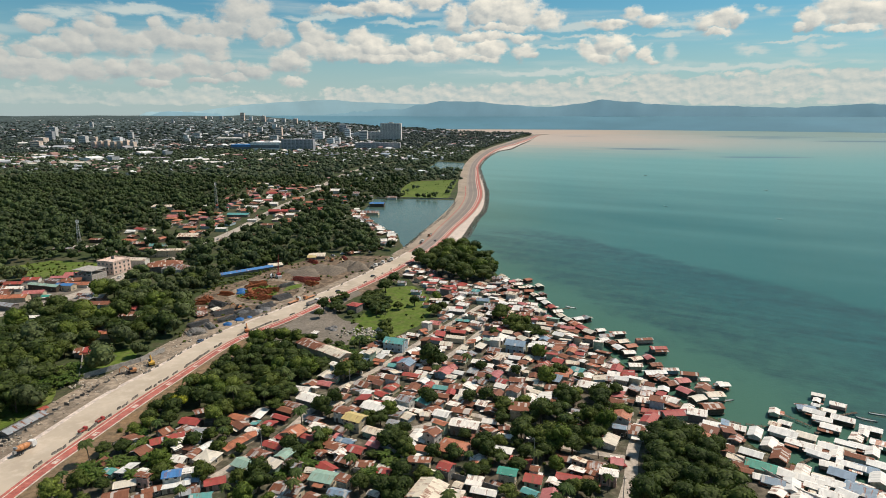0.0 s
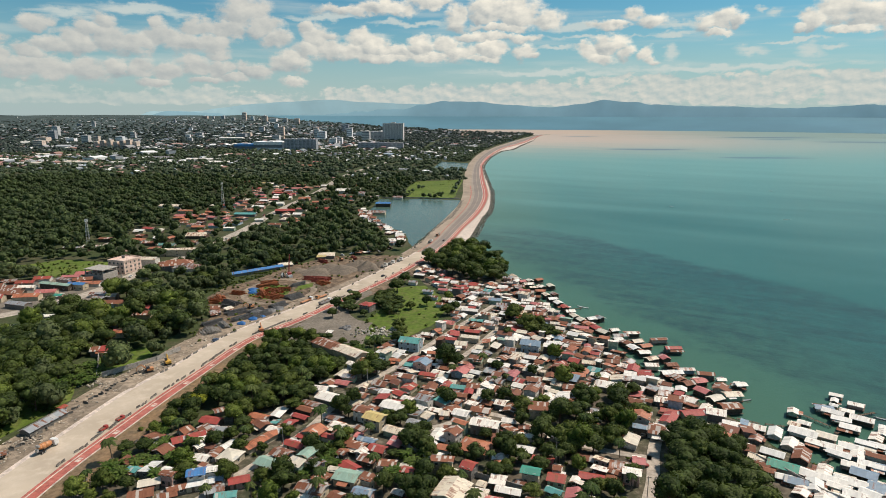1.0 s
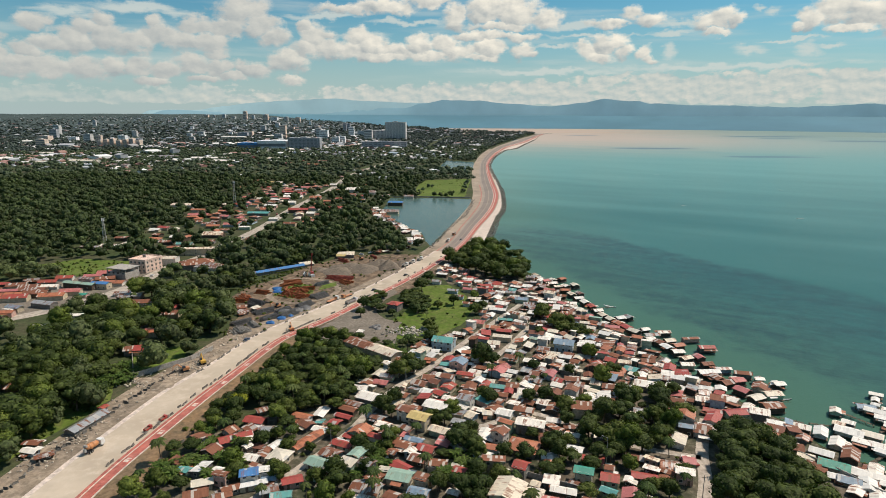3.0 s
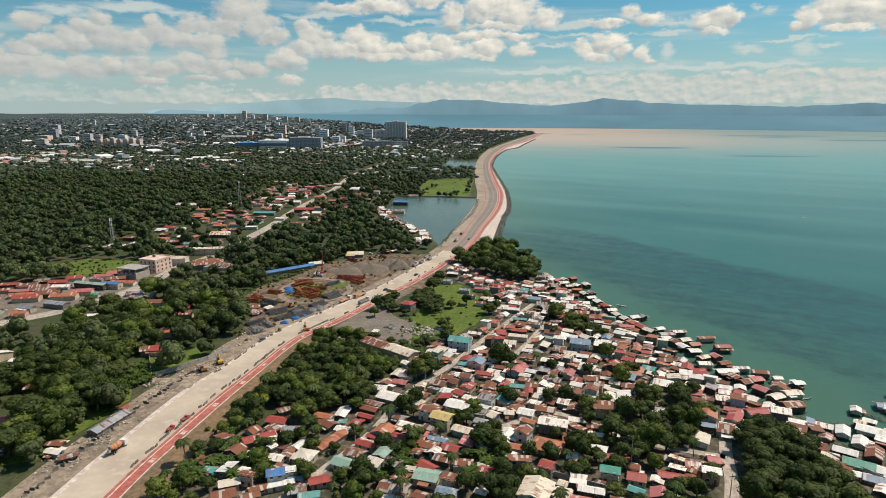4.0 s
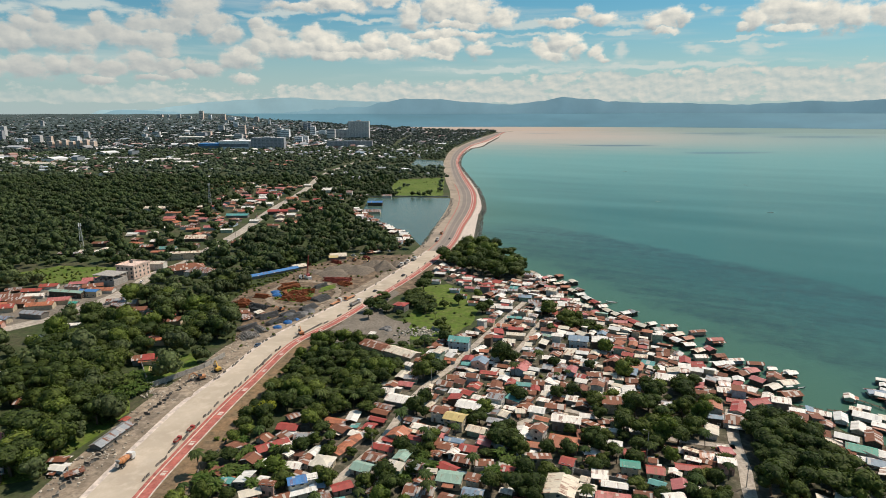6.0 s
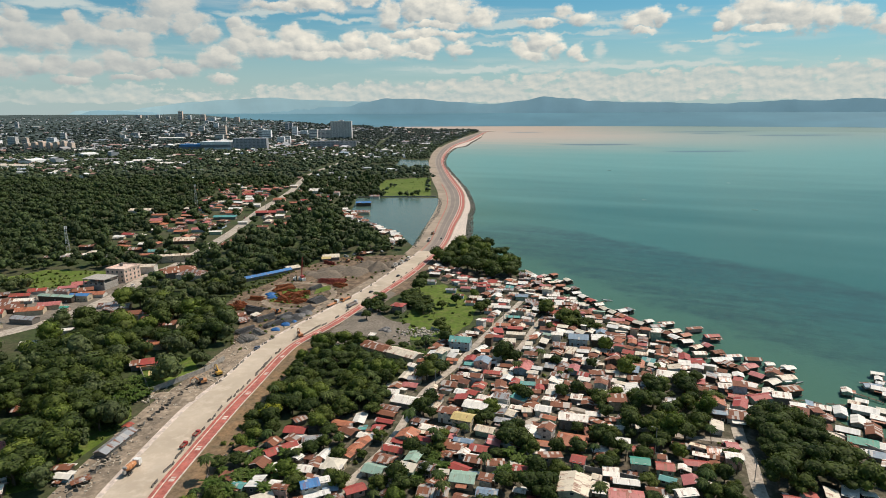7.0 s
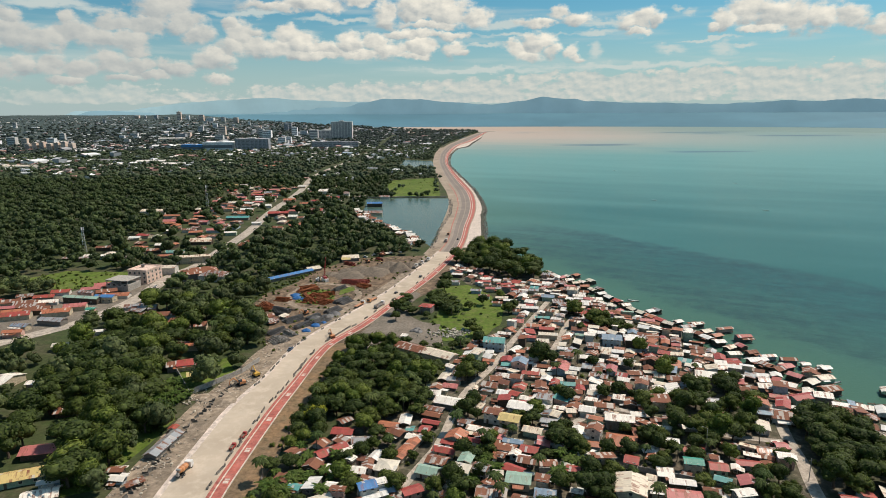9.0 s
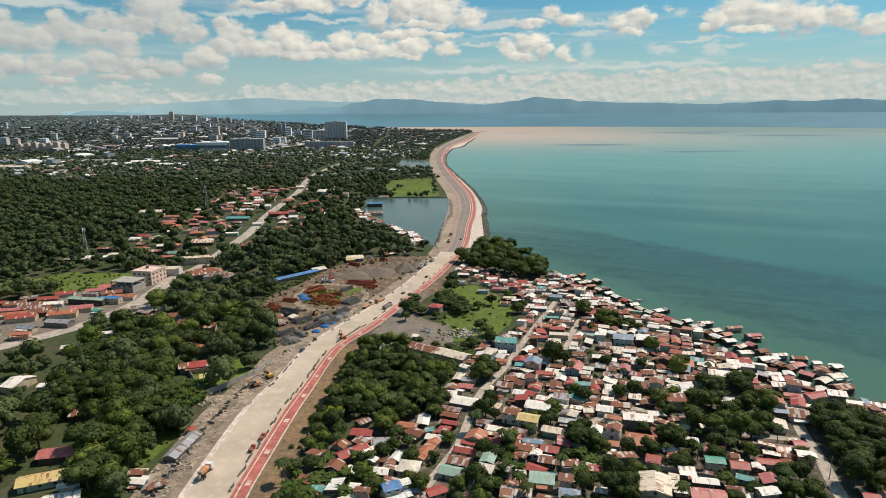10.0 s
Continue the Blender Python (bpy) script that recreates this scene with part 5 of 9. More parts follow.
house(105.3, 247.8, 6.0, 4.0, -15, "blue", 4.5)
house(113.9, 248.7, 10.0, 9.0, -20, "rust", 3, windows=0)
house(118.9, 246.6, 11.0, 6.0, -20, "rust", 3, windows=0)
house(119.8, 259.0, 10.0, 6.0, 60, "red", 3.2, windows=0)
house(134.1, 265.1, 16.0, 6.0, 12, "red", 3.2, windows=0)
house(140.9, 264.8, 8.0, 7.0, -20, "white", 4, windows=0)
house(149.6, 273.0, 9.5, 6.6, 10, "rust", 3, stilts=True, windows=0, group="stilt houses")
house(154.9, 284.9, 8.5, 5.7, 10, "cream", 3, stilts=True, windows=0, group="stilt houses")
house(152.3, 292.2, 7.6, 6.6, 60, "brown", 3, stilts=True, windows=0, group="stilt houses")
house(163.0, 296.9, 5.7, 4.8, 10, "white", 2.6, stilts=True, windows=0, group="stilt houses")
house(156.1, 302.0, 4.8, 3.8, 0, "white", 2.5, stilts=True, windows=0, group="stilt houses")
house(144.7, 341.7, 9.0, 5.0, 5, "red", 2.8, stilts=True, windows=0, group="stilt houses")
house(140.5, 355.3, 10.0, 4.0, 10, "grey", 2.6, stilts=True, windows=0, group="stilt houses")
house(128.2, 364.5, 8.0, 4.5, 10, "white", 2.6, stilts=True, windows=0, group="stilt houses")
house(120.2, 359.4, 9.0, 5.0, 10, "grey", 2.8, stilts=True, windows=0, group="stilt houses")
house(142.8, 313.0, 9.0, 4.0, 5, "grey", 2.6, stilts=True, windows=0, group="stilt houses")
house(150.8, 308.0, 8.5, 4.8, -10, "rust", 2.8, stilts=True, windows=0, group="stilt houses")
house(127.1, 316.9, 7.0, 5.0, 0, "white", 2.8, stilts=True, windows=0, group="stilt houses")
house(134.7, 308.2, 11.0, 5.0, 10, "white", 2.8, stilts=True, windows=0, group="stilt houses")
house(142.0, 238.3, 8.0, 6.0, -20, "brown", 3, windows=0)
house(202.4, 289.4, 5.7, 3.8, -29, "white", 2.2, stilts=True, windows=0, group="stilt houses")
house(198.7, 283.5, 4.8, 3.2, 57, "white", 2.2, stilts=True, windows=0, group="stilt houses")
house(206.2, 280.3, 6.6, 4.4, -32, "white", 2, stilts=True, windows=0, group="stilt houses")
house(190.7, 276.6, 7.6, 5.1, -13, "blue", 1.8, stilts=True, windows=0, group="stilt houses")
house(192.5, 272.7, 8.5, 5.1, -37, "white", 2, stilts=True, windows=0, group="stilt houses")
house(199.2, 274.4, 5.7, 3.8, -31, "white", 1.8, stilts=True, windows=0, group="stilt houses")
house(192.4, 266.1, 7.6, 4.8, -31, "white", 2, stilts=True, windows=0, group="stilt houses")
house(201.0, 266.6, 9.0, 5.7, -34, "white", 2.2, stilts=True, windows=0, group="stilt houses")
house(192.4, 259.5, 7.6, 5.7, -33, "white", 1.8, stilts=True, windows=0, group="stilt houses")
house(175.6, 272.0, 5.7, 4.4, 63, "white", 1.8, stilts=True, windows=0, group="stilt houses")
house(162.0, 297.6, 5.7, 4.4, 60, "white", 2, stilts=True, windows=0, group="stilt houses")
house(156.3, 303.3, 4.2, 3.4, 54, "grey", 2, stilts=True, windows=0, group="stilt houses")
house(154.4, 256.3, 6.6, 5.3, -29, "white", 1.8, stilts=True, windows=0, group="stilt houses")
house(159.8, 252.6, 8.5, 5.3, 61, "white", 1.8, stilts=True, windows=0, group="stilt houses")
house(171.1, 253.3, 10.4, 6.6, -36, "white", 2.2, stilts=True, windows=0, group="stilt houses")
house(170.4, 259.5, 4.8, 3.8, -35, "cream", 2.2, stilts=True, windows=0, group="stilt houses")
house(178.7, 250.9, 7.6, 5.7, -34, "cream", 2.2, stilts=True, windows=0, group="stilt houses")
house(171.6, 245.3, 6.6, 4.8, -37, "white", 2.2, stilts=True, windows=0, group="stilt houses")
house(161.7, 244.3, 8.5, 5.3, 56, "white", 1.8, stilts=True, windows=0, group="stilt houses")
house(151.9, 236.3, 8.5, 5.3, -33, "white", 2.2, stilts=True, windows=0, group="stilt houses")
house(150.1, 246.8, 5.7, 4.8, 55, "grey", 2.2, stilts=True, windows=0, group="stilt houses")
house(161.9, 235.3, 10.4, 6.1, 58, "rust", 2.2, stilts=True, windows=0, group="stilt houses")
house(176.4, 242.6, 7.6, 5.3, -33, "white", 2.2, stilts=True, windows=0, group="stilt houses")
house(176.9, 238.1, 8.5, 4.8, -42, "white", 1.8, stilts=True, windows=0, group="stilt houses")
house(183.9, 243.3, 8.5, 5.7, -30, "white", 1.8, stilts=True, windows=0, group="stilt houses")
house(183.3, 237.8, 7.6, 4.8, 56, "white", 1.8, stilts=True, windows=0, group="stilt houses")
house(191.3, 246.3, 7.6, 4.4, -35, "white", 2, stilts=True, windows=0, group="stilt houses")
house(198.1, 251.5, 7.6, 4.8, 51, "white", 1.8, stilts=True, windows=0, group="stilt houses")
house(202.6, 254.9, 6.6, 3.8, 55, "white", 2.2, stilts=True, windows=0, group="stilt houses")
house(207.5, 258.6, 8.1, 4.8, -32, "white", 2, stilts=True, windows=0, group="stilt houses")
house(195.9, 244.4, 8.5, 4.8, -34, "white", 1.8, stilts=True, windows=0, group="stilt houses")
house(197.5, 240.1, 7.6, 4.8, 58, "white", 2.2, stilts=True, windows=0, group="stilt houses")
house(190.4, 236.2, 9.5, 4.2, -33, "rust", 2.2, stilts=True, windows=0, group="stilt houses")
house(204.6, 246.7, 7.6, 5.7, -35, "grey", 2.2, stilts=True, windows=0, group="stilt houses")
house(151.4, 226.8, 10.4, 6.6, -30, "green", 2.6, stilts=True, windows=0, group="stilt houses")
house(144.4, 227.8, 6.0, 4.4, -34, "rust", 2, stilts=True, windows=0, group="stilt houses")
house(144.6, 232.8, 6.0, 4.4, -29, "cream", 2.2, stilts=True, windows=0, group="stilt houses")
house(145.3, 224.5, 5.0, 4.0, -27, "brown", 1.8, stilts=True, windows=0, group="stilt houses")
house(157.9, 223.6, 7.6, 6.1, -41, "white", 2, stilts=True, windows=0, group="stilt houses")
house(151.8, 217.6, 7.6, 5.7, -28, "blue", 2.2, stilts=True, windows=0, group="stilt houses")
house(156.8, 215.3, 8.5, 5.7, 64, "white", 2.2, stilts=True, windows=0, group="stilt houses")
house(164.9, 220.0, 9.5, 5.3, -32, "white", 2, stilts=True, windows=0, group="stilt houses")
house(165.4, 216.1, 7.6, 4.8, -36, "white", 1.8, stilts=True, windows=0, group="stilt houses")
house(165.0, 225.1, 8.5, 4.8, 56, "white", 2.2, stilts=True, windows=0, group="stilt houses")
house(170.6, 219.0, 10.4, 5.7, -29, "white", 2, stilts=True, windows=0, group="stilt houses")
house(178.3, 224.6, 8.5, 6.6, -37, "blue", 2, stilts=True, windows=0, group="stilt houses")
house(177.2, 229.7, 7.6, 4.8, -29, "white", 2.2, stilts=True, windows=0, group="stilt houses")
house(184.4, 230.2, 9.5, 4.8, -33, "white", 2.2, stilts=True, windows=0, group="stilt houses")
house(188.3, 228.1, 8.5, 5.7, -30, "blue", 2, stilts=True, windows=0, group="stilt houses")
house(194.9, 231.5, 7.6, 5.7, -37, "white", 2, stilts=True, windows=0, group="stilt houses")
house(189.2, 221.2, 8.5, 6.6, 57, "white", 2.2, stilts=True, windows=0, group="stilt houses")
house(179.1, 214.8, 9.5, 8.0, -36, "blue", 2, stilts=True, windows=0, group="stilt houses")
house(173.0, 211.6, 6.6, 5.7, -46, "white", 2.2, stilts=True, windows=0, group="stilt houses")
house(168.0, 211.4, 7.6, 4.8, -29, "white", 2, stilts=True, windows=0, group="stilt houses")
house(183.0, 212.6, 8.5, 5.7, -28, "grey", 2, stilts=True, windows=0, group="stilt houses")
house(150.8, 211.7, 6.6, 4.8, 50, "white", 2, stilts=True, windows=0, group="stilt houses")
house(148.7, 220.1, 5.7, 4.4, -22, "white", 2, stilts=True, windows=0, group="stilt houses")
house(156.9, 209.8, 7.6, 5.3, 61, "white", 1.8, stilts=True, windows=0, group="stilt houses")
house(161.7, 209.3, 6.6, 4.8, -22, "white", 2, stilts=True, windows=0, group="stilt houses")
house(182.8, 208.9, 8.5, 6.6, 59, "white", 1.8, stilts=True, windows=0, group="stilt houses")
take_poly(rect((-251, 487), 20, 22, -14))
take_poly(rect((-258, 466), 22, 18, -14))
for hx_, hy_, hw_, hd_, hr_, hc_, hh_, hs_, hl_ in ((-236, 545, 30, 7, 12, "cream", 6.5, "gable", 3), (-212, 494, 26, 15, 25, "brown", 6, "hip", 1), (-143, 489, 46, 5.5, 44, "bright_blue", 3.2, "gable", 1),
                                                    (-99.6, 546, 14, 8, 10, "cream", 3.4, "shed", 1), (-103, 541, 7, 5, 10, "yellow", 3.0, "shed", 1)):
    house(hx_, hy_, hw_, hd_, hr_, hc_, hh_, hs_, hl_, windows=1 if hh_ > 5 else 0, group="inland houses")

for hx_, hy_, hw_, hc_, ho_ in ((-42.6, 330.6, 18, "rust", 0.0), (-28.0, 320.0, 17.4, "cream", 0.4)):
    house(hx_, hy_, hw_, 8.0, -36, hc_, 3.2 + ho_, "gable", 3, rise=1.3, windows=0, name="warehouse", group="warehouses")
# long low roofs in the inland market
MARKET = [(-337, 430), (-318, 444), (-293, 458), (-274, 491), (-240, 480), (-232, 452), (-228, 411), (-241, 391), (-254, 381), (-279, 361), (-279, 336), (-347, 415)]
tagged(new("packed_ground", patch("packed_ground", MARKET, GZ + 0.11, M_GRAVEL, 7, 2.0, 0.5, 6.0)), "bare grey-brown ground between the market sheds", "ground", kind="structure")
rq = random.Random(23)
for _ in range(900):
    x_, y_ = rq.uniform(-380, -225), rq.uniform(330, 480)
    w_, d_ = rq.uniform(9, 18), rq.uniform(5.5, 8)
    rot_ = 14 + rq.gauss(0, 5)
    if inside(x_, y_, MARKET) and abs(x_ - np.interp(y_, [340, 380, 401, 438, 498], [-290, -256, -246, -237, -237])) > 10 and share_taken((x_, y_), w_, d_, rot_) < 0.07:
        house(round(x_, 1), round(y_, 1), w_, d_, rot_, rq.choice(("red", "brown", "rust", "orange", "pink", "grey", "grey", "white", "pink", "cream")), rq.choice((2.6, 3.0)), "gable", windows=0, group="inland houses")

# the rest of the village, in uneven rows along the lane
SE_TREES = [(107, 236), (115, 250), (131, 252), (138, 232), (134, 204), (136, 196), (102, 196)]
MID_TREES = [(58, 246), (82, 276), (106, 282), (112, 262), (92, 230), (78, 228)]
GROVE = [(-12, 523), (-5, 566), (20, 588), (50, 560), (54, 535), (57, 486), (48, 470), (34, 462), (10, 490)]
WEST_WOOD = [(-54, 316), (-35, 316), (-32, 282), (-36, 256), (-51, 255)]
BANK = [(139, 241), (145, 234), (148, 221), (150, 210), (148, 196), (125, 194), (127, 219)]
rr = random.Random(5)
ROOFPICK = ["white"] * 28 + ["cream"] * 14 + ["rust"] * 13 + ["brown"] * 13 + ["grey"] * 12 + ["red"] * 7 + ["pink"] * 4 + ["orange"] * 5 + ["blue", "blue", "teal", "pale_green"]
FILL = [p for p in VILLAGE]
ca, sa_ = math.cos(radians(AXIS)), math.sin(radians(AXIS))
count = 0
for iu in range(-20, 60):
    for iv in range(-40, 45):
        u_ = iu * 6.3 + rr.uniform(-1.3, 1.3) + (iv % 2) * 2.5
        v_ = iv * 5.7 + rr.uniform(-1.0, 1.0)
        x_, y_ = 20 + u_ * ca - v_ * sa_, 300 + u_ * sa_ + v_ * ca
        if y_ < 192 or not inside(x_, y_, FILL):
            continue
        west = inside(x_, y_, [(-98, 185), (-88, 236), (-40, 268), (-15, 275), (10, 240), (60, 246), (100, 240), (96, 185)])
        if inside(x_, y_, SE_TREES) or inside(x_, y_, MID_TREES) or inside(x_, y_, BANK) or inside(x_, y_, WEST_WOOD) or inside(x_, y_, GROVE):
            continue
        if rr.random() > (0.5 if west else 0.97):
            continue
        w_, d_ = rr.uniform(4.8, 9.2), rr.uniform(4.4, 6.6)
        rot_ = AXIS + rr.choice((0, 90, 90)) + rr.gauss(0, 11) + (rr.choice((0, 180)))
        for k_ in (1.0, 0.8, 0.62):
            if share_taken((x_, y_), w_ * k_, d_ * k_, rot_) < 0.16:
                break
        else:
            continue
        w_, d_ = w_ * k_, d_ * k_
        house(round(x_, 1), round(y_, 1), w_, d_, rot_, rr.choice(ROOFPICK), rr.choice((1.9, 2.2, 2.4, 2.6, 2.8, 3.0, 3.2, 5.0)), rr.choice(("gable", "gable", "shed")), windows=1 if y_ < 226 else 0)
        count += 1

# houses on stilts along the water's edge
edge = spline([(60, 492), (74, 462), (88, 425), (99, 390), (112, 362), (124, 338), (133, 305), (144, 283), (154, 268)], 8)
acc = 0.0
for a_, b_ in zip(edge, edge[1:]):
    acc += (b_ - a_).length
    if acc > 6.2:
        acc = 0.0
        d_ = (b_ - a_).normalized()
        n_ = Vector((-d_.y, d_.x, 0)) if (-d_.y) > 0 else Vector((d_.y, -d_.x, 0))
        for k_ in range(rr.choice((1, 1, 2, 2, 3))):
            p_ = a_ + n_ * (2 + k_ * 6.6 + rr.uniform(-0.8, 0.8))
            w_, d2 = rr.uniform(5.5, 7.5), rr.uniform(4.6, 5.8)
            rot_ = math.degrees(math.atan2(n_.y, n_.x)) + rr.choice((0, 90)) + rr.gauss(0, 7)
            if share_taken((p_.x, p_.y), w_, d2, rot_) < 0.12:
                house(round(p_.x, 1), round(p_.y, 1), w_, d2, rot_, rr.choice(ROOFPICK), 2.5, "gable", 2, stilts=True, windows=0, group="stilt houses")
# the cluster of bright roofs standing out in the shallows
WHITE = [(153, 261), (163, 258), (179, 264), (197, 288), (205, 293), (210, 283), (204, 268), (212, 257), (220, 244), (200, 208), (166, 197), (144, 204), (149, 220), (148, 243)]
for iu in range(-9, 10):
    for iv in range(-9, 10):
        x_ = 180 + iu * 7.4 * 0.82 + iv * 6.6 * 0.57 + rr.uniform(-1, 1)
        y_ = 242 - iu * 7.4 * 0.57 + iv * 6.6 * 0.82 + rr.uniform(-1, 1)
        if not inside(x_, y_, WHITE) or inside(x_, y_, BANK) or rr.random() > 0.35:
            continue
        w_, d_ = rr.uniform(4.2, 6.0), rr.uniform(3.6, 4.8)
        rot_ = -32 + rr.choice((0, 0, 0, 90)) + rr.gauss(0, 6)
        if share_taken((x_, y_), w_, d_, rot_) > 0.1:
            w_, d_ = w_ * 0.8, d_ * 0.8
            if share_taken((x_, y_), w_, d_, rot_) > 0.12:
                continue
        house(round(x_, 1), round(y_, 1), w_, d_, rot_, rr.choice(("white",) * 9 + ("cream", "cream", "grey", "blue", "rust")), rr.choice((1.7, 1.9, 2.1)), "gable", rr.choice((1, 2, 0)), stilts=True, windows=0, group="stilt houses")


# ---- trees ----
def crown(seed, leaves, leaf, lobes, flat=0.86, core=(8, 4)):
    """Leaf blades spread over uneven lobes, round dark cores; about one unit wide each way. Gives points and four-sided faces."""
    r = np.random.RandomState(seed)
    V, Q = [], []
    C = [(0, 0, 0.22, 0.66)]
    for k in range(lobes):
        a = 2 * math.pi * (k + r.uniform(-0.35, 0.35)) / lobes
        q = r.uniform(0.35, 0.68)
        C.append((math.cos(a) * q, math.sin(a) * q, r.uniform(-0.30, 0.55), r.uniform(0.28, 0.48)))
    nu, nv = core
    for cx, cy, cz, cr in C:
        o = len(V)
        for j in range(nv + 1):
            ph = -math.pi / 2 + math.pi * j / nv
            for i in range(nu):
                th = 2 * math.pi * i / nu
                k = cr * 0.85 * r.uniform(0.86, 1.1)
                V.append((cx + k * math.cos(ph) * math.cos(th), cy + k * math.cos(ph) * math.sin(th), (cz + k * math.sin(ph)) * flat))
        for j in range(nv):
            for i in range(nu):
                Q.append((o + j * nu + i, o + j * nu + (i + 1) % nu, o + (j + 1) * nu + (i + 1) % nu, o + (j + 1) * nu + i))
    w = np.array([c[3] ** 2 for c in C])
    w /= w.sum()
    for k in range(leaves):
        cx, cy, cz, cr = C[r.choice(len(C), p=w)]
        n = r.normal(size=3)
        n[2] = abs(n[2]) * 0.9 - 0.25
        n /= np.linalg.norm(n)
        p = np.array((cx, cy, cz)) + n * cr * r.uniform(0.90, 1.12)
        nn = n + r.normal(size=3) * 0.30
        nn /= np.linalg.norm(nn)
        s = np.cross(nn, (0.3, 0.2, 1.0))
        s /= np.linalg.norm(s)
        t = np.cross(nn, s)
        a, b = leaf * r.uniform(0.6, 1.3), leaf * r.uniform(0.6, 1.3)
        th = r.uniform(0, 6.28)
        s, t = s * math.cos(th) + t * math.sin(th), t * math.cos(th) - s * math.sin(th)
        o = len(V)
        lift = nn * leaf * 0.35
        for q in (p - s * a - lift, p - t * b * 0.8, p + s * a - lift, p + t * b * 0.8):
            V.append((q[0], q[1], q[2] * flat))
        Q.append((o, o + 1, o + 2, o + 3))
    return np.array(V, np.float32), np.array(Q, np.int32)


def tree_kind(seed, mat, leaves=680, leaf=0.075, lobes=9, tall=1.0):
    """A broad tree, about 10 m wide and 9 m high: trunk with limbs, and a crown."""
    rt = random.Random(seed)
    t = thing("low_tree" if seed in (3, 6) else "tree", (0, 0, -500), 0)
    s = Shape()
    s.tube((0, 0, -0.3), (0.1, 0.1, 2.2), 0.38, 0.28, 7).tube((0.1, 0.1, 2.2), (0.0, 0.2, 4.2 * tall), 0.28, 0.18, 6)
    for k in range(5):
        a = k * 1.257 + rt.uniform(-0.3, 0.3)
        s.tube((0.1, 0.1, 2.0 + 0.3 * k), (math.cos(a) * 2.6, math.sin(a) * 2.6, (4.4 + 0.3 * k) * tall), 0.15, 0.05, 5)
    part("trunk", s.mesh("trunk", M_BARK), t)
    V, Q = crown(seed, leaves, leaf, lobes)
    part("crown", quads_mesh("crown", V * np.array((5.0, 5.0, 4.6 * tall)) + np.array((0, 0, 4.7 * tall)), Q, mat, True), t)
    return t


def palm_kind(seed):
    rt = random.Random(seed)
    t = thing("palm_tree", (0, 0, -500), 0)
    s = Shape()
    top = Vector((rt.uniform(-0.6, 0.6), rt.uniform(-0.6, 0.6), 7.6))
    s.tube((0, 0, -0.3), top * 0.5 + Vector((0.2, 0, 0)), 0.20, 0.15, 7).tube(top * 0.5 + Vector((0.2, 0, 0)), top, 0.15, 0.12, 7)
    part("trunk", s.mesh("trunk", M_BARK), t)
    V, Q = [], []
    for k in range(16):
        a = k * 2.4 + rt.uniform(-0.2, 0.2)
        up = rt.uniform(0.1, 1.0)
        ln = rt.uniform(2.6, 3.6)
        prev = None
        for j in range(7):
            f = j / 6
            r_, z_ = ln * f * (1 - 0.12 * f), up * 1.6 * f - 2.4 * f * f
            c = top + Vector((math.cos(a) * r_, math.sin(a) * r_, z_))
            wd = 0.62 * math.sin(math.pi * min(1, 0.15 + f * 0.85)) + 0.05
            sd = Vector((-math.sin(a), math.cos(a), 0)) * wd
            o = len(V)
            V += [tuple(c + sd - Vector((0, 0, wd * 0.7))), tuple(c), tuple(c - sd - Vector((0, 0, wd * 0.7)))]
            if prev is not None:
                Q += [(prev, prev + 1, o + 1, o), (prev + 1, prev + 2, o + 2, o + 1)]
            prev = o
    part("crown", quads_mesh("crown", np.array(V), np.array(Q), M_PALM), t)
    return t


KINDS = [tree_kind(s, m_, tall=tl) for s, m_, tl in ((1, M_LEAF, 1.0), (2, M_LEAFD, 1.05), (3, M_LEAF, 0.85), (4, M_LEAFD, 0.95), (5, M_LEAFB, 1.15), (6, M_LEAFD, 0.8))]
PALMS = [palm_kind(s) for s in (21, 22, 23)]
TREELABEL = ["broad green tree with a dense rounded crown", "dark green tree with an uneven leafy crown", "low spreading green tree", "dark full-leaved tree with hanging clumps",
             "tall leafy green tree", "low dark green bushy tree"]
rt_ = random.Random(77)
n_tree = 0


def banana_kind(seed):
    """A clump of short stems with broad arching leaves."""
    rt = random.Random(seed)
    t = thing("banana_plant", (0, 0, -500), 0)
    s = Shape()
    V, Q = [], []
    for q in range(3):
        bx, by, hh = rt.uniform(-0.7, 0.7), rt.uniform(-0.7, 0.7), rt.uniform(1.4, 2.4)
        s.tube((bx, by, -0.2), (bx, by, hh), 0.16, 0.10, 6)
        for k in range(8):
            a = k * 2.4 + rt.uniform(-0.3, 0.3)
            ln, up, prev = rt.uniform(1.9, 2.9), rt.uniform(0.7, 1.6), None
            for j in range(5):
                f = j / 4
                c = Vector((bx + math.cos(a) * ln * f, by + math.sin(a) * ln * f, hh + up * 1.7 * f - 1.9 * f * f))
                wd = 0.42 * math.sin(math.pi * min(1, 0.18 + f * 0.8)) + 0.04
                sd = Vector((-math.sin(a), math.cos(a), 0)) * wd
                o = len(V)
                V += [tuple(c + sd - Vector((0, 0, wd * 0.35))), tuple(c), tuple(c - sd - Vector((0, 0, wd * 0.35)))]
                if prev is not None:
                    Q += [(prev, prev + 1, o + 1, o), (prev + 1, prev + 2, o + 2, o + 1)]
                prev = o
    part("stems", s.mesh("stems", M_PALM), t)
    part("leaves", quads_mesh("leaves", np.array(V), np.array(Q), M_BANANA), t)
    return t


BANANAS = [banana_kind(k) for k in (31, 32)]


def banana(x, y, size):
    o = copy_thing(BANANAS[rt_.randrange(2)], pose(x, y, GZ, 0, 0, rt_.uniform(0, 360)) @ Matrix.Scale(size, 4))
    tagged(o, "clump of banana plants with broad arching leaves", "banana plant", "banana plants")
    take_disc(x, y, 1.4)


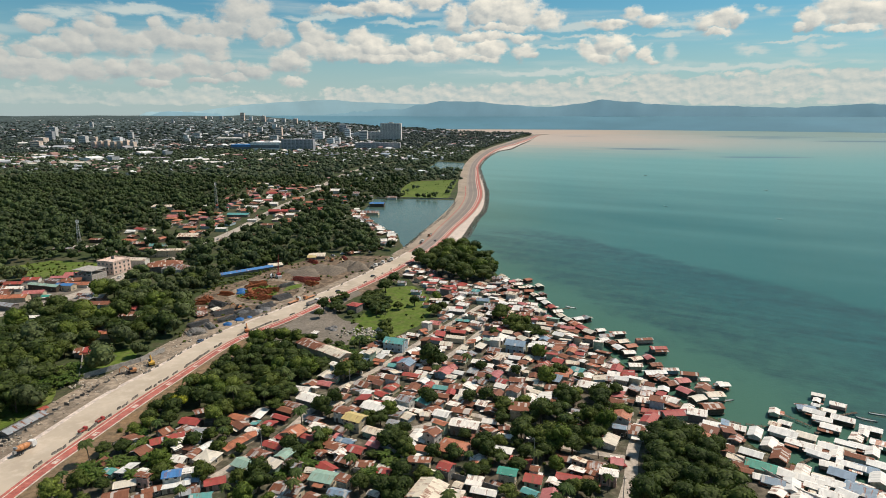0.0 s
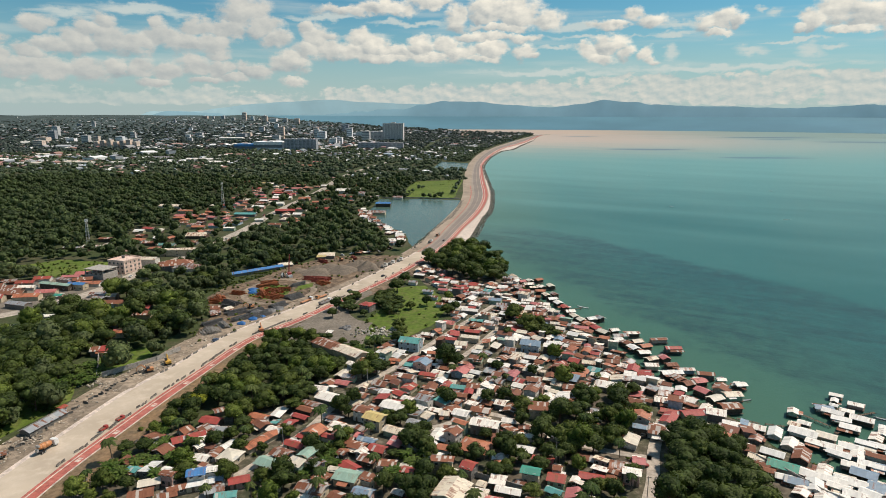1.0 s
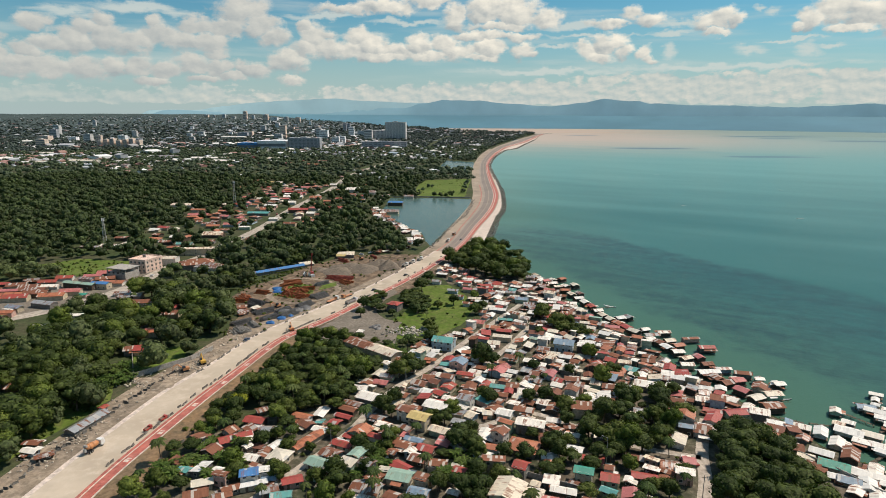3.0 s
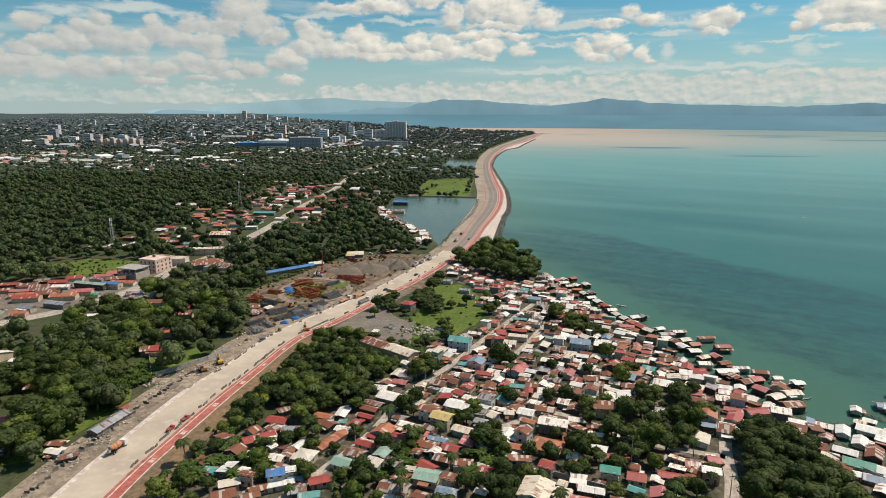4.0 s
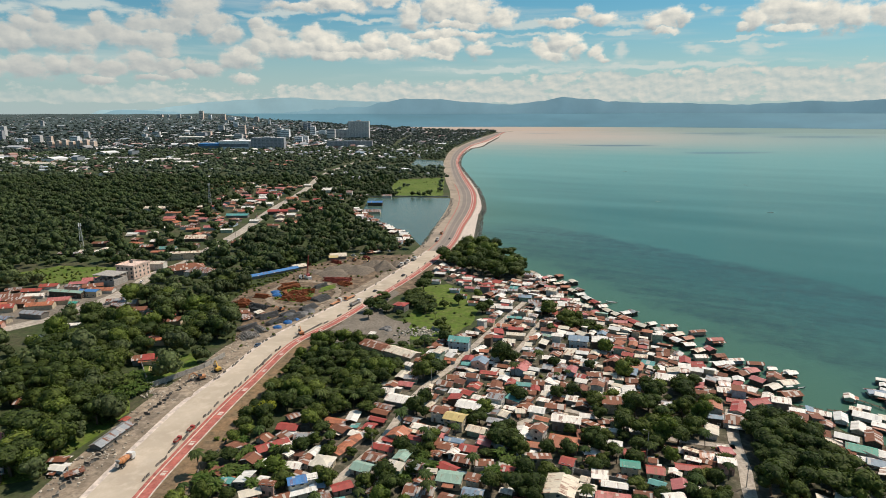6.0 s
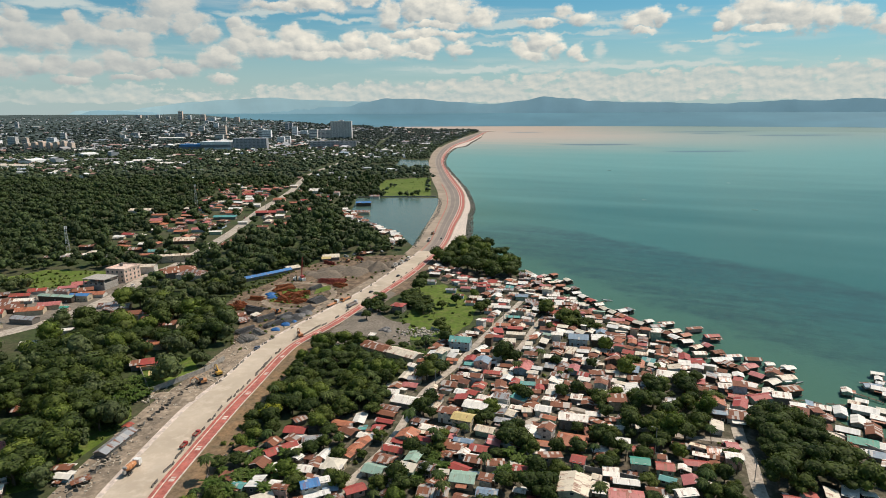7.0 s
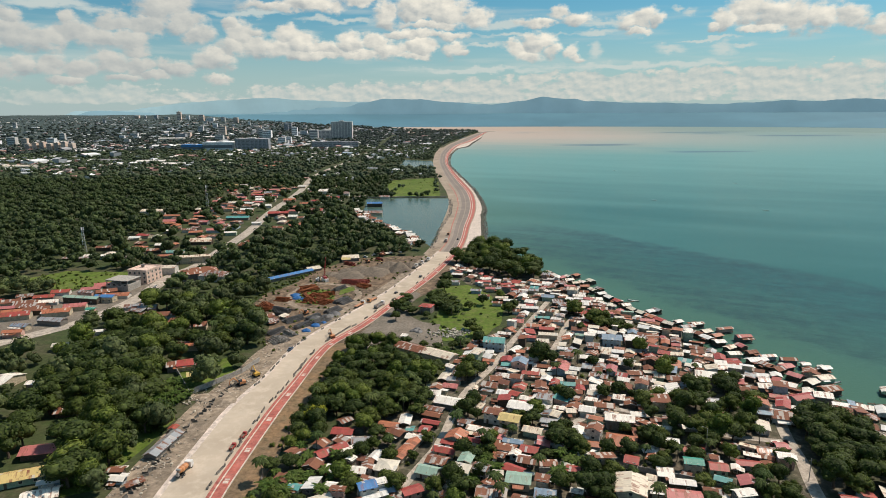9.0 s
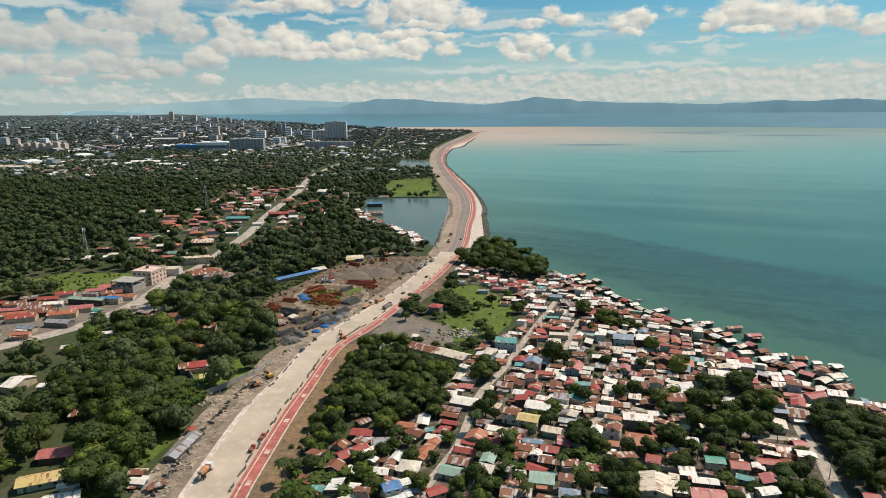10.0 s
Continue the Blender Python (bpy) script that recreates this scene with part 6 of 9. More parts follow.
def tree(x, y, size=1.0, kind=None, z=None):
    global n_tree
    k = rt_.randrange(len(KINDS)) if kind is None else kind
    m_ = pose(x, y, GZ if z is None else z, 0, 0, rt_.uniform(0, 360)) @ Matrix.Diagonal((size * rt_.uniform(0.9, 1.1), size * rt_.uniform(0.9, 1.1), size * rt_.uniform(0.85, 1.15), 1))
    o = copy_thing(KINDS[k], m_)
    tagged(o, TREELABEL[k], "tree", "trees by the coast")
    take_disc(x, y, 2.0 * size)
    n_tree += 1
    return o


def palm(x, y, size=1.0):
    m_ = pose(x, y, GZ, 0, 0, rt_.uniform(0, 360)) @ Matrix.Scale(size, 4)
    o = copy_thing(PALMS[rt_.randrange(3)], m_)
    tagged(o, "coconut palm with drooping green fronds", "palm tree", "palms")
    take_disc(x, y, 1.2)
    return o


def wood(poly, gap, s0, s1, most=999, palms=0.0, seed=1, clear=1.6, kinds=(0, 1, 2, 3, 4, 5)):
    """Trees spread over a piece of the plan, none too close."""
    r = random.Random(seed)
    xs, ys = [p[0] for p in poly], [p[1] for p in poly]
    area = (max(xs) - min(xs)) * (max(ys) - min(ys))
    put = []
    for _ in range(int(area / gap / gap * 14)):
        x, y = r.uniform(min(xs), max(xs)), r.uniform(min(ys), max(ys))
        if len(put) >= most:
            break
        if not inside(x, y, poly) or is_taken(x, y, clear) or any((x - a) ** 2 + (y - b) ** 2 < gap * gap for a, b in put):
            continue
        put.append((x, y))
        if r.random() < palms:
            palm(x, y, r.uniform(0.8, 1.25))
        else:
            tree(x, y, r.uniform(s0, s1), r.choice(kinds))


take_poly(MARKET)
take_poly(rect((-38.5, 320), 38, 10, -36))
take_poly(rect((-138, 483), 46, 13, 44))
take_poly(LOT)
for p_ in BR:
    if p_.y < 1250:
        take_poly(rect((p_.x + 2, p_.y - 4), 17, 24, 0))
tree(23.1, 312.2, 1.35, 1)
tree(28.5, 309.6, 0.98, 1)
tree(59.8, 387.2, 1.08, 0)
tree(66.6, 370.1, 1.19, 0)
tree(70.2, 364.1, 0.98, 2)
tree(14.5, 230.8, 1.07, 1)
tree(20.7, 229.1, 0.98, 3)
tree(19.8, 239.5, 0.82, 1)
tree(23.0, 225.1, 0.74, 0)
tree(50.8, 230.8, 0.98, 3)
tree(52.5, 226.5, 0.90, 1)
tree(50.7, 236.7, 0.74, 0)
tree(76.7, 239.2, 1.07, 0)
tree(80.4, 235.1, 1.15, 4)
tree(76.1, 231.8, 0.90, 0)
tree(100.5, 249.4, 1.07, 4)
tree(92.5, 239.4, 0.98, 0)
tree(109.2, 263.3, 1.08, 2)
tree(74.8, 255.3, 1.19, 1)
tree(81.9, 260.3, 1.19, 3)
tree(101.9, 274.3, 1.19, 1)
tree(110.9, 284.2, 0.87, 1)
tree(60.1, 263.2, 1.08, 0)
tree(77.0, 358.8, 0.98, 2)
tree(83.5, 357.9, 0.75, 2)
tree(80.7, 296.1, 0.87, 0)
tree(66.6, 304.1, 0.75, 1)
tree(32.5, 224.8, 0.82, 1)
tree(-20.9, 442.3, 1.47, 1)
tree(-18.7, 467.7, 1.08, 3)
tree(-54.2, 396.9, 1.03, 1)
tree(3.7, 412.0, 0.87, 1)
tree(18.3, 394.0, 0.98, 0)
tree(23.2, 402.4, 0.75, 1)
tree(-8.7, 364.1, 0.87, 2)
tree(-5.2, 354.2, 0.87, 2)
tree(-6.4, 403.9, 0.75, 0)
tree(-53.6, 383.1, 0.75, 1)
tree(-14.7, 265.6, 0.92, 1)
tree(-19.5, 259.9, 0.87, 0)
tree(75.2, 375.6, 0.87, 0)
tree(90.3, 271.6, 0.87, 1)
tree(76.1, 265.6, 0.98, 0)
tree(89.9, 306.2, 0.65, 0)
tree(-12.1, 226.6, 0.74, 0)
tree(-17.8, 222.1, 0.82, 1)
tree(-26.9, 206.5, 0.98, 1)
tree(-32.8, 204.1, 0.90, 0)
tree(-24.4, 199.8, 0.98, 3)
tree(-46.3, 205.3, 0.82, 0)
tree(-16.7, 211.6, 0.74, 1)
tree(22.5, 211.5, 0.98, 1)
tree(24.3, 200.4, 1.07, 1)
tree(18.2, 199.0, 1.07, 3)
tree(30.4, 210.7, 0.82, 0)
tree(57.2, 224.4, 0.66, 0)
tree(51.8, 218.7, 0.66, 2)
tree(51.6, 215.6, 0.57, 1)
tree(87.2, 204.8, 0.82, 1)
tree(96.3, 218.8, 0.66, 0)
tree(-59.8, 225.8, 0.82, 1)
tree(-56.1, 232.6, 0.74, 0)
tree(-49.2, 224.2, 0.74, 2)
tree(-81.3, 261.7, 0.98, 1)
tree(5.2, 247.1, 0.57, 1)
tree(-3.1, 246.1, 0.57, 0)
tree(27.7, 268.6, 0.87, 1)
tree(25.2, 274.5, 0.87, 0)
tree(52.0, 273.3, 0.87, 1)
palm(-39.7, 395.7, 0.6)
palm(-45.2, 402.0, 0.6)
palm(-19.8, 392.6, 0.7)
palm(-14.6, 388.9, 0.7)
palm(-11.4, 383.0, 0.6)
palm(-11.8, 229.3, 1)
palm(-14.6, 234.1, 0.9)
palm(96.5, 295.2, 0.8)
palm(84.0, 299.2, 0.8)
palm(79.0, 199.7, 1.1)
palm(75.1, 196.0, 1)
palm(57.1, 219.4, 0.9)
palm(-10.8, 195.3, 1.1)
palm(-11.7, 202.9, 1)
palm(45.1, 221.1, 0.8)
palm(-66.9, 302.8, 1)
palm(-73.2, 265.7, 1)
palm(-77.5, 232.1, 1)
palm(-63.3, 220.6, 0.9)
palm(-44.5, 294.9, 1)
palm(-39.0, 283.2, 0.9)
palm(53.6, 291.9, 0.7)
palm(47.3, 288.9, 0.7)
tree(61.6, 396.0, 1.12, 0)
tree(70.2, 375.7, 1.12, 0)
tree(23.7, 313.0, 1.25, 0)
tree(79.9, 361.2, 0.92, 1)
tree(44.6, 272.0, 0.79, 1)
tree(49.2, 306.8, 0.79, 1)
tree(26.9, 268.9, 0.92, 1)
tree(79.6, 292.7, 0.99, 4)
tree(87.1, 279.3, 0.99, 1)
tree(78.8, 324.7, 0.86, 4)
tree(86.3, 306.6, 0.79, 0)
tree(-10.6, 233.4, 0.80, 4)
tree(16.0, 235.8, 0.95, 1)
tree(17.8, 231.4, 0.85, 3)
tree(55.7, 357.7, 0.79, 3)
tree(10.7, 256.9, 0.79, 4)
tree(-17.7, 256.4, 0.99, 1)
tree(68.6, 269.7, 0.79, 4)
tree(76.6, 366.9, 0.79, 3)
tree(16.9, 425.6, 0.79, 4)
tree(-5.5, 338.8, 0.92, 1)
tree(-13.2, 307.2, 1.06, 0)
tree(-16.1, 293.4, 1.19, 0)
tree(-10.2, 297.6, 1.06, 1)
tree(58.9, 251.4, 0.79, 3)
tree(77.1, 223.3, 0.60, 1)
tree(52.8, 228.5, 0.80, 3)
wood([(-89, 238), (-92, 287), (-88, 345), (-70, 350), (-56, 340), (-33, 320), (-14, 318), (-24, 288), (-48, 250), (-69, 234)], 6.0, 0.75, 1.2, 74, 0.06, 1, 2.6, (0, 1, 1, 3, 4, 5))
for pl_, n_, s_ in (([(-51, 390), (-53, 412), (-50, 427), (-45, 429), (-44, 413), (-42, 391)], 16, 0.72), ([(-31, 410), (-31, 432), (-24, 437), (-14, 418), (-12, 398), (-16, 386), (-24, 397)], 34, 0.85), ([(-36, 371), (-36, 389), (-30, 392), (-27, 375)], 1, 0.8)):
    xs_, ys_ = [q[0] for q in pl_], [q[1] for q in pl_]
    got = 0
    for _ in range(400):
        x_, y_ = rt_.uniform(min(xs_), max(xs_)), rt_.uniform(min(ys_), max(ys_))
        if got < n_ and inside(x_, y_, pl_) and not inside(x_, y_, rect((-34.2, 402.5), 13, 13, -22)):
            got += 1
            (palm if got % 4 == 0 else tree)(x_, y_, s_ * rt_.uniform(0.7, 1.1), **({} if got % 4 == 0 else {"kind": 2 + 3 * (got % 2)}))
for pl_, n_ in (([(-152, 262), (-143, 281), (-150, 302), (-162, 290)], 26), ([(-34, 300), (-13, 316), (-22, 334), (-44, 314)], 22), ([(-94, 200), (-86, 236), (-66, 236), (-60, 214), (-74, 198)], 22), ([(8, 206), (30, 216), (30, 228), (8, 222)], 10), ([(-20, 204), (-6, 212), (-14, 232), (-28, 214)], 12)):
    xs_, ys_ = [q[0] for q in pl_], [q[1] for q in pl_]
    got = 0
    for _ in range(300):
        x_, y_ = rt_.uniform(min(xs_), max(xs_)), rt_.uniform(min(ys_), max(ys_))
        if got < n_ and inside(x_, y_, pl_) and not is_taken(x_, y_, 0.6):
            got += 1
            banana(x_, y_, rt_.uniform(0.85, 1.35))
wood(SE_TREES, 6.5, 1.0, 1.45, 26, 0.0, 2, 1.0, (1, 3, 1, 3, 0))
wood(GROVE, 6.4, 1.2, 1.7, 40, 0.0, 3, 1.0, (1, 3, 1, 4, 0))
wood(MID_TREES, 7.5, 0.8, 1.15, 13, 0.08, 4, 1.0)
wood([(-170, 200), (-146, 212), (-150, 280), (-170, 310), (-150, 340), (-132, 345), (-140, 385), (-165, 420), (-215, 420), (-235, 360), (-215, 280), (-195, 205)], 6.4, 1.1, 1.7, 105, 0.05, 5, 1.6, (1, 3, 1, 3, 0, 5, 4, 0))
wood(VILLAGE, 11, 0.4, 0.65, 26, 0.25, 6, 0.9)
wood([(-100, 190), (-90, 232), (-50, 262), (20, 250), (96, 236), (96, 190)], 5.6, 0.5, 0.95, 66, 0.14, 7, 1.4)
wood(WEST_WOOD, 5.5, 0.75, 1.15, 9, 0.1, 15, 1.6, (0, 1, 3, 4))
wood(BANK, 6.0, 0.5, 0.9, 7, 0.0, 12, 0.5, (1, 3, 5))
wood([(-162, 430), (-153, 465), (-133, 515), (-104, 556), (-112, 580), (-150, 530), (-172, 455)], 7.5, 0.9, 1.4, 22, 0.0, 13, 1.6, (1, 3, 0, 5))
wood([(-60, 336), (-25, 312), (-18, 322), (-6, 340), (-20, 345), (-24, 334), (-50, 346)], 5.5, 0.5, 0.75, 16, 0.2, 14, 1.6, (2, 5, 0))
for x_, y_ in ((-84.5, 255), (-81.0, 258)):
    o_ = tree(x_, y_, 0.9, 5)
    o_["label"] = "yellow-green leafy tree beside the cycle lane"
    for c_ in o_.children:
        if c_.name.startswith("crown"):
            c_.data = c_.data.copy()
            c_.data.materials[0] = M_LEAFY


# ---- woods and town further off: joined, past counting ----
def scatter_mesh(name, templates, X, Y, Z, S, mat, seed, tall=1.0, smooth=False):
    r = np.random.RandomState(seed)
    Vs, Qs, o = [], [], 0
    for x, y, z, s in zip(X, Y, Z, S):
        V, Q = templates[r.randint(len(templates))]
        a = r.uniform(0, 6.28)
        c, n = math.cos(a), math.sin(a)
        W = np.empty_like(V)
        W[:, 0] = (V[:, 0] * c - V[:, 1] * n) * s + x
        W[:, 1] = (V[:, 0] * n + V[:, 1] * c) * s + y
        W[:, 2] = V[:, 2] * s * tall * r.uniform(0.8, 1.2) + z
        Vs.append(W)
        Qs.append(Q + o)
        o += len(V)
    return quads_mesh(name, np.concatenate(Vs), np.concatenate(Qs), mat, smooth)


TEMPL_NEAR = [crown(80 + k, 220, 0.11, 6, 0.86, (7, 4)) for k in range(6)]
TEMPL_MID = [crown(40 + k, 80, 0.14, 4, 0.86, (6, 4)) for k in range(8)]
TEMPL_FAR = [crown(60 + k, 8, 0.28, 2, 0.80, (5, 3)) for k in range(6)]
TEMPL_LOW = [crown(70 + k, 0, 0.30, 2, 0.75, (5, 2)) for k in range(6)]
SETTLE = [(-345, 560), (-330, 700), (-345, 900), (-330, 1080), (-190, 1120), (-120, 960), (-150, 800), (-195, 640), (-205, 560)]
house(-197.7, 487.3, 22.0, 13.0, -10, "grey", 5, "hip", windows=0, group="inland houses")
house(-218.0, 408.5, 14.0, 8.0, 10, "grey", 4, windows=0, group="inland houses")
house(-201.1, 391.4, 24.0, 7.0, 10, "brown", 4.5, windows=0, group="inland houses")
house(-181.1, 385.3, 14.0, 8.0, 8, "red", 4, windows=0, group="inland houses")
house(-173.2, 373.4, 13.0, 7.0, 8, "brown", 4, windows=0, group="inland houses")
house(-165.5, 342.5, 16.0, 6.0, 10, "pink", 3.5, windows=0, group="inland houses")
house(-155.0, 315.6, 12.0, 8.0, 15, "red", 4, windows=0, group="inland houses")
house(-255.3, 624.5, 20.0, 11.0, 5, "cream", 4, windows=0, group="inland houses")
house(-262.2, 575.5, 15.0, 7.0, 0, "teal", 4, windows=0, group="inland houses")
house(-243.5, 508.6, 16.0, 8.0, 0, "cream", 6, windows=0, group="inland houses")
house(-379.7, 1027.4, 14.0, 8.0, 5, "red", 4, windows=0, group="inland houses")
house(-386.1, 1079.0, 12.0, 7.0, 5, "orange", 4, windows=0, group="inland houses")
house(-284.5, 1085.3, 16.0, 8.0, 0, "brown", 4, windows=0, group="inland houses")
house(-262.4, 960.2, 12.0, 8.0, 0, "red", 4, windows=0, group="inland houses")
house(-301.3, 892.0, 14.0, 8.0, 0, "cream", 4, windows=0, group="inland houses")
house(-268.7, 894.3, 14.0, 8.0, 0, "pink", 4, windows=0, group="inland houses")
house(-196.8, 837.5, 16.0, 9.0, 0, "red", 4.5, windows=0, group="inland houses")
house(-201.4, 810.4, 12.0, 8.0, 0, "pink", 4, windows=0, group="inland houses")
house(-465.4, 1508.3, 26.0, 9.0, 0, "pink", 5, windows=0, group="inland houses")
house(-452.1, 1582.3, 24.0, 9.0, 0, "red", 5, windows=0, group="inland houses")
house(-391.0, 1480.1, 26.0, 9.0, 0, "orange", 5, windows=0, group="inland houses")
house(-395.0, 1586.9, 20.0, 9.0, 0, "pink", 5, windows=0, group="inland houses")
house(-516.2, 1577.2, 20.0, 9.0, 0, "white", 5, windows=0, group="inland houses")
house(-533.2, 1522.1, 18.0, 8.0, 0, "red", 5, windows=0, group="inland houses")
house(-610.1, 1694.5, 18.0, 8.0, 0, "red", 5, windows=0, group="inland houses")
house(-241.2, 1079.5, 12.0, 8.0, 0, "white", 4, windows=0, group="inland houses")
house(-374.5, 802.9, 30.0, 15.0, 0, "cream", 7, windows=0, group="inland houses")
house(-327.3, 744.4, 24.0, 10.0, 0, "pink", 4, windows=0, group="inland houses")
house(-371.9, 1016.8, 16.0, 11.0, 10, "red", 4, windows=0, group="inland houses")
house(-327.2, 908.0, 16.0, 9.0, 10, "pink", 4, windows=0, group="inland houses")
house(-365.3, 1106.9, 16.0, 8.0, 0, "yellow", 4, windows=0, group="inland houses")
house(-308.1, 942.2, 20.0, 9.0, 0, "pink", 4, windows=0, group="inland houses")
house(-263.2, 918.0, 28.0, 10.0, 5, "white", 4, windows=0, group="inland houses")
house(-250.2, 860.2, 16.0, 8.0, 5, "white", 4, windows=0, group="inland houses")
house(-216.5, 789.7, 24.0, 10.0, 5, "red", 4.5, windows=0, group="inland houses")
house(-173.0, 807.4, 18.0, 10.0, 0, "red", 4.5, windows=0, group="inland houses")
house(-154.4, 789.3, 10.0, 8.0, 0, "white", 4, windows=0, group="inland houses")
house(-133.4, 766.2, 16.0, 10.0, 0, "brown", 4, windows=0, group="inland houses")
house(-101.5, 861.7, 20.0, 10.0, 0, "bright_blue", 5, windows=0, group="inland houses")
house(-98.2, 791.5, 22.0, 10.0, 0, "grey", 4, windows=0, group="inland houses")
house(-191.1, 1002.5, 22.0, 14.0, 0, "white", 5, windows=0, group="inland houses")
house(-157.9, 969.9, 18.0, 12.0, 0, "grey", 5, windows=0, group="inland houses")
house(-163.0, 925.6, 16.0, 8.0, 0, "red", 5, windows=0, group="inland houses")
house(-259.1, 763.7, 26.0, 8.0, 0, "teal", 4, windows=0, group="inland houses")
house(-265.5, 826.5, 16.0, 8.0, 0, "white", 4, windows=0, group="inland houses")
house(-257.4, 628.1, 18.0, 10.0, 10, "cream", 4, windows=0, group="inland houses")
house(-278.2, 1033.6, 18.0, 9.0, 0, "pink", 4, windows=0, group="inland houses")
house(-288.1, 971.7, 18.0, 9.0, 0, "red", 4, windows=0, group="inland houses")
house(-228.2, 914.0, 16.0, 10.0, 0, "orange", 4, windows=0, group="inland houses")
house(-341.9, 1098.2, 16.0, 9.0, 0, "white", 4, windows=0, group="inland houses")
house(-400.5, 1133.1, 14.0, 8.0, 0, "orange", 4, windows=0, group="inland houses")
house(-344.2, 1029.9, 14.0, 8.0, 0, "red", 4, windows=0, group="inland houses")
house(-318.0, 1139.1, 14.0, 8.0, 0, "pink", 4, windows=0, group="inland houses")
house(-261.3, 683.4, 16.0, 7.0, 5, "pink", 4, windows=0, group="inland houses")
house(-239.5, 667.8, 12.0, 6.0, 5, "white", 4, windows=0, group="inland houses")
house(-344.1, 781.9, 20.0, 7.0, 0, "orange", 4, windows=0, group="inland houses")
house(-327.8, 564.0, 18.0, 6.0, 0, "white", 4, windows=0, group="inland houses")
house(-339.1, 555.8, 24.0, 6.0, 0, "grey", 4, windows=0, group="inland houses")
house(-298.9, 555.9, 16.0, 6.0, 0, "grey", 4, windows=0, group="inland houses")
house(-263.0, 576.0, 14.0, 6.0, 0, "white", 4, windows=0, group="inland houses")
house(-330.4, 647.6, 10.0, 6.0, 0, "white", 3.5, windows=0, group="inland houses")
house(-187.2, 899.9, 14.0, 8.0, 0, "red", 4, windows=0, group="inland houses")
house(-156.6, 890.8, 12.0, 7.0, 0, "orange", 4, windows=0, group="inland houses")
house(-92.6, 938.2, 14.0, 8.0, 0, "grey", 4, windows=0, group="inland houses")
house(-128.8, 923.1, 26.0, 5.0, 60, "grey", 6, windows=0, group="inland houses")
house(-194.0, 768.1, 10.0, 8.0, 0, "white", 4, windows=0, group="inland houses")
house(-288.5, 611.9, 12.0, 7.0, 0, "white", 3, windows=0, group="inland houses")
house(-316.1, 742.6, 12.0, 6.0, 0, "brown", 3.5, windows=0, group="inland houses")
house(-308.1, 774.9, 14.0, 7.0, 0, "orange", 4, windows=0, group="inland houses")
house(-312.7, 834.7, 12.0, 7.0, 0, "red", 4, windows=0, group="inland houses")
house(-227.5, 727.7, 10.0, 6.0, 0, "white", 3.5, windows=0, group="inland houses")
house(-310.0, 683.7, 11.0, 6.0, 0, "white", 3.5, windows=0, group="inland houses")
house(-245.5, 593.0, 10.0, 6.0, 0, "rust", 3.5, windows=0, group="inland houses")
bank = spline([(-118, 820), (-106, 795), (-95, 762), (-76, 716), (-58, 680), (-47, 662), (-40, 632), (-37, 605)], 8)
for p_ in bank[::2]:
    for k_ in range(rr.choice((1, 2, 2))):
        x_, y_ = p_.x - 5 - 8 * k_ + rr.uniform(-1.5, 1.5), p_.y + rr.uniform(-3, 3)
        w_, d_, rot_ = rr.uniform(5.5, 8.5), rr.uniform(4.5, 6), rr.uniform(-40, 40)
        if share_taken((x_, y_), w_, d_, rot_) < 0.2:
            house(round(x_, 1), round(y_, 1), w_, d_, rot_, rr.choice(("white", "white", "grey", "rust", "cream", "brown")), 2.6, rr.choice(("gable", "shed")), windows=0, group="inland houses")
for _ in range(700):
    y_ = rr.uniform(560, 1180)
    x_ = float(np.interp(y_, [560, 700, 900, 1180], [-270, -262, -268, -262])) + rr.gauss(0, 48)
    w_, d_, rot_ = rr.uniform(8, 14), rr.uniform(6.5, 9), rr.gauss(0, 12) + rr.choice((0, 0, 90))
    if not inside(x_, y_, SETTLE) or rr.random() > 0.5 or share_taken((x_, y_), w_ + 3, d_ + 3, rot_) > 0.02:
        continue
    house(round(x_, 1), round(y_, 1), w_, d_, rot_, rr.choice(("red", "pink", "orange", "orange", "rust", "rust", "brown", "brown", "grey", "cream", "white")), rr.choice((3.2, 3.6, 4.2)), rr.choice(("gable", "hip")), windows=0, group="inland houses")
for pl_ in YARDS:
    take_poly(pl_)
rs = np.random.RandomState(8)
X = rs.uniform(-860, 0, 16000)
Y = 200 + rs.uniform(0, 1, 16000) ** 0.8 * 1000
keepers = []
grid = {}
for x, y in zip(X, Y):
    if x < -0.72 * (y - 15) - 120 or x > -25 + max(0, (y - 900)) * 0.02:
        continue
    if inside(x, y, VILLAGE) or is_taken(x, y, 2.4) or (x > -95 and y < 560):
        continue
    gap = 6.6 + y * 0.0026
    if inside(x, y, SETTLE) and (rs.uniform() < 0.55 or is_taken(x, y, 4.0)):
        continue
    cell = (int(x // 8), int(y // 8))
    if any((x - a) ** 2 + (y - b) ** 2 < gap * gap for i in (-1, 0, 1) for j in (-1, 0, 1) for a, b in grid.get((cell[0] + i, cell[1] + j), ())):
        continue
    grid.setdefault(cell, []).append((x, y))
    keepers.append((x, y))
K = np.array(keepers)
S = rs.uniform(3.6, 7.6, len(K)) * np.where(rs.uniform(0, 1, len(K)) < 0.22, 1.35, 1.0)
close_ = K[:, 1] < 470
for sel_, tp_, sd_ in ((close_, TEMPL_NEAR, 3), (~close_, TEMPL_MID, 4)):
    tagged(new("woodland", scatter_mesh("woodland", tp_, K[sel_, 0], K[sel_, 1], (GZ + S * 0.85)[sel_], S[sel_], M_FARWOOD, sd_, 1.12, True)), "dense green tropical woodland of many tree crowns", "woods", kind="stuff")

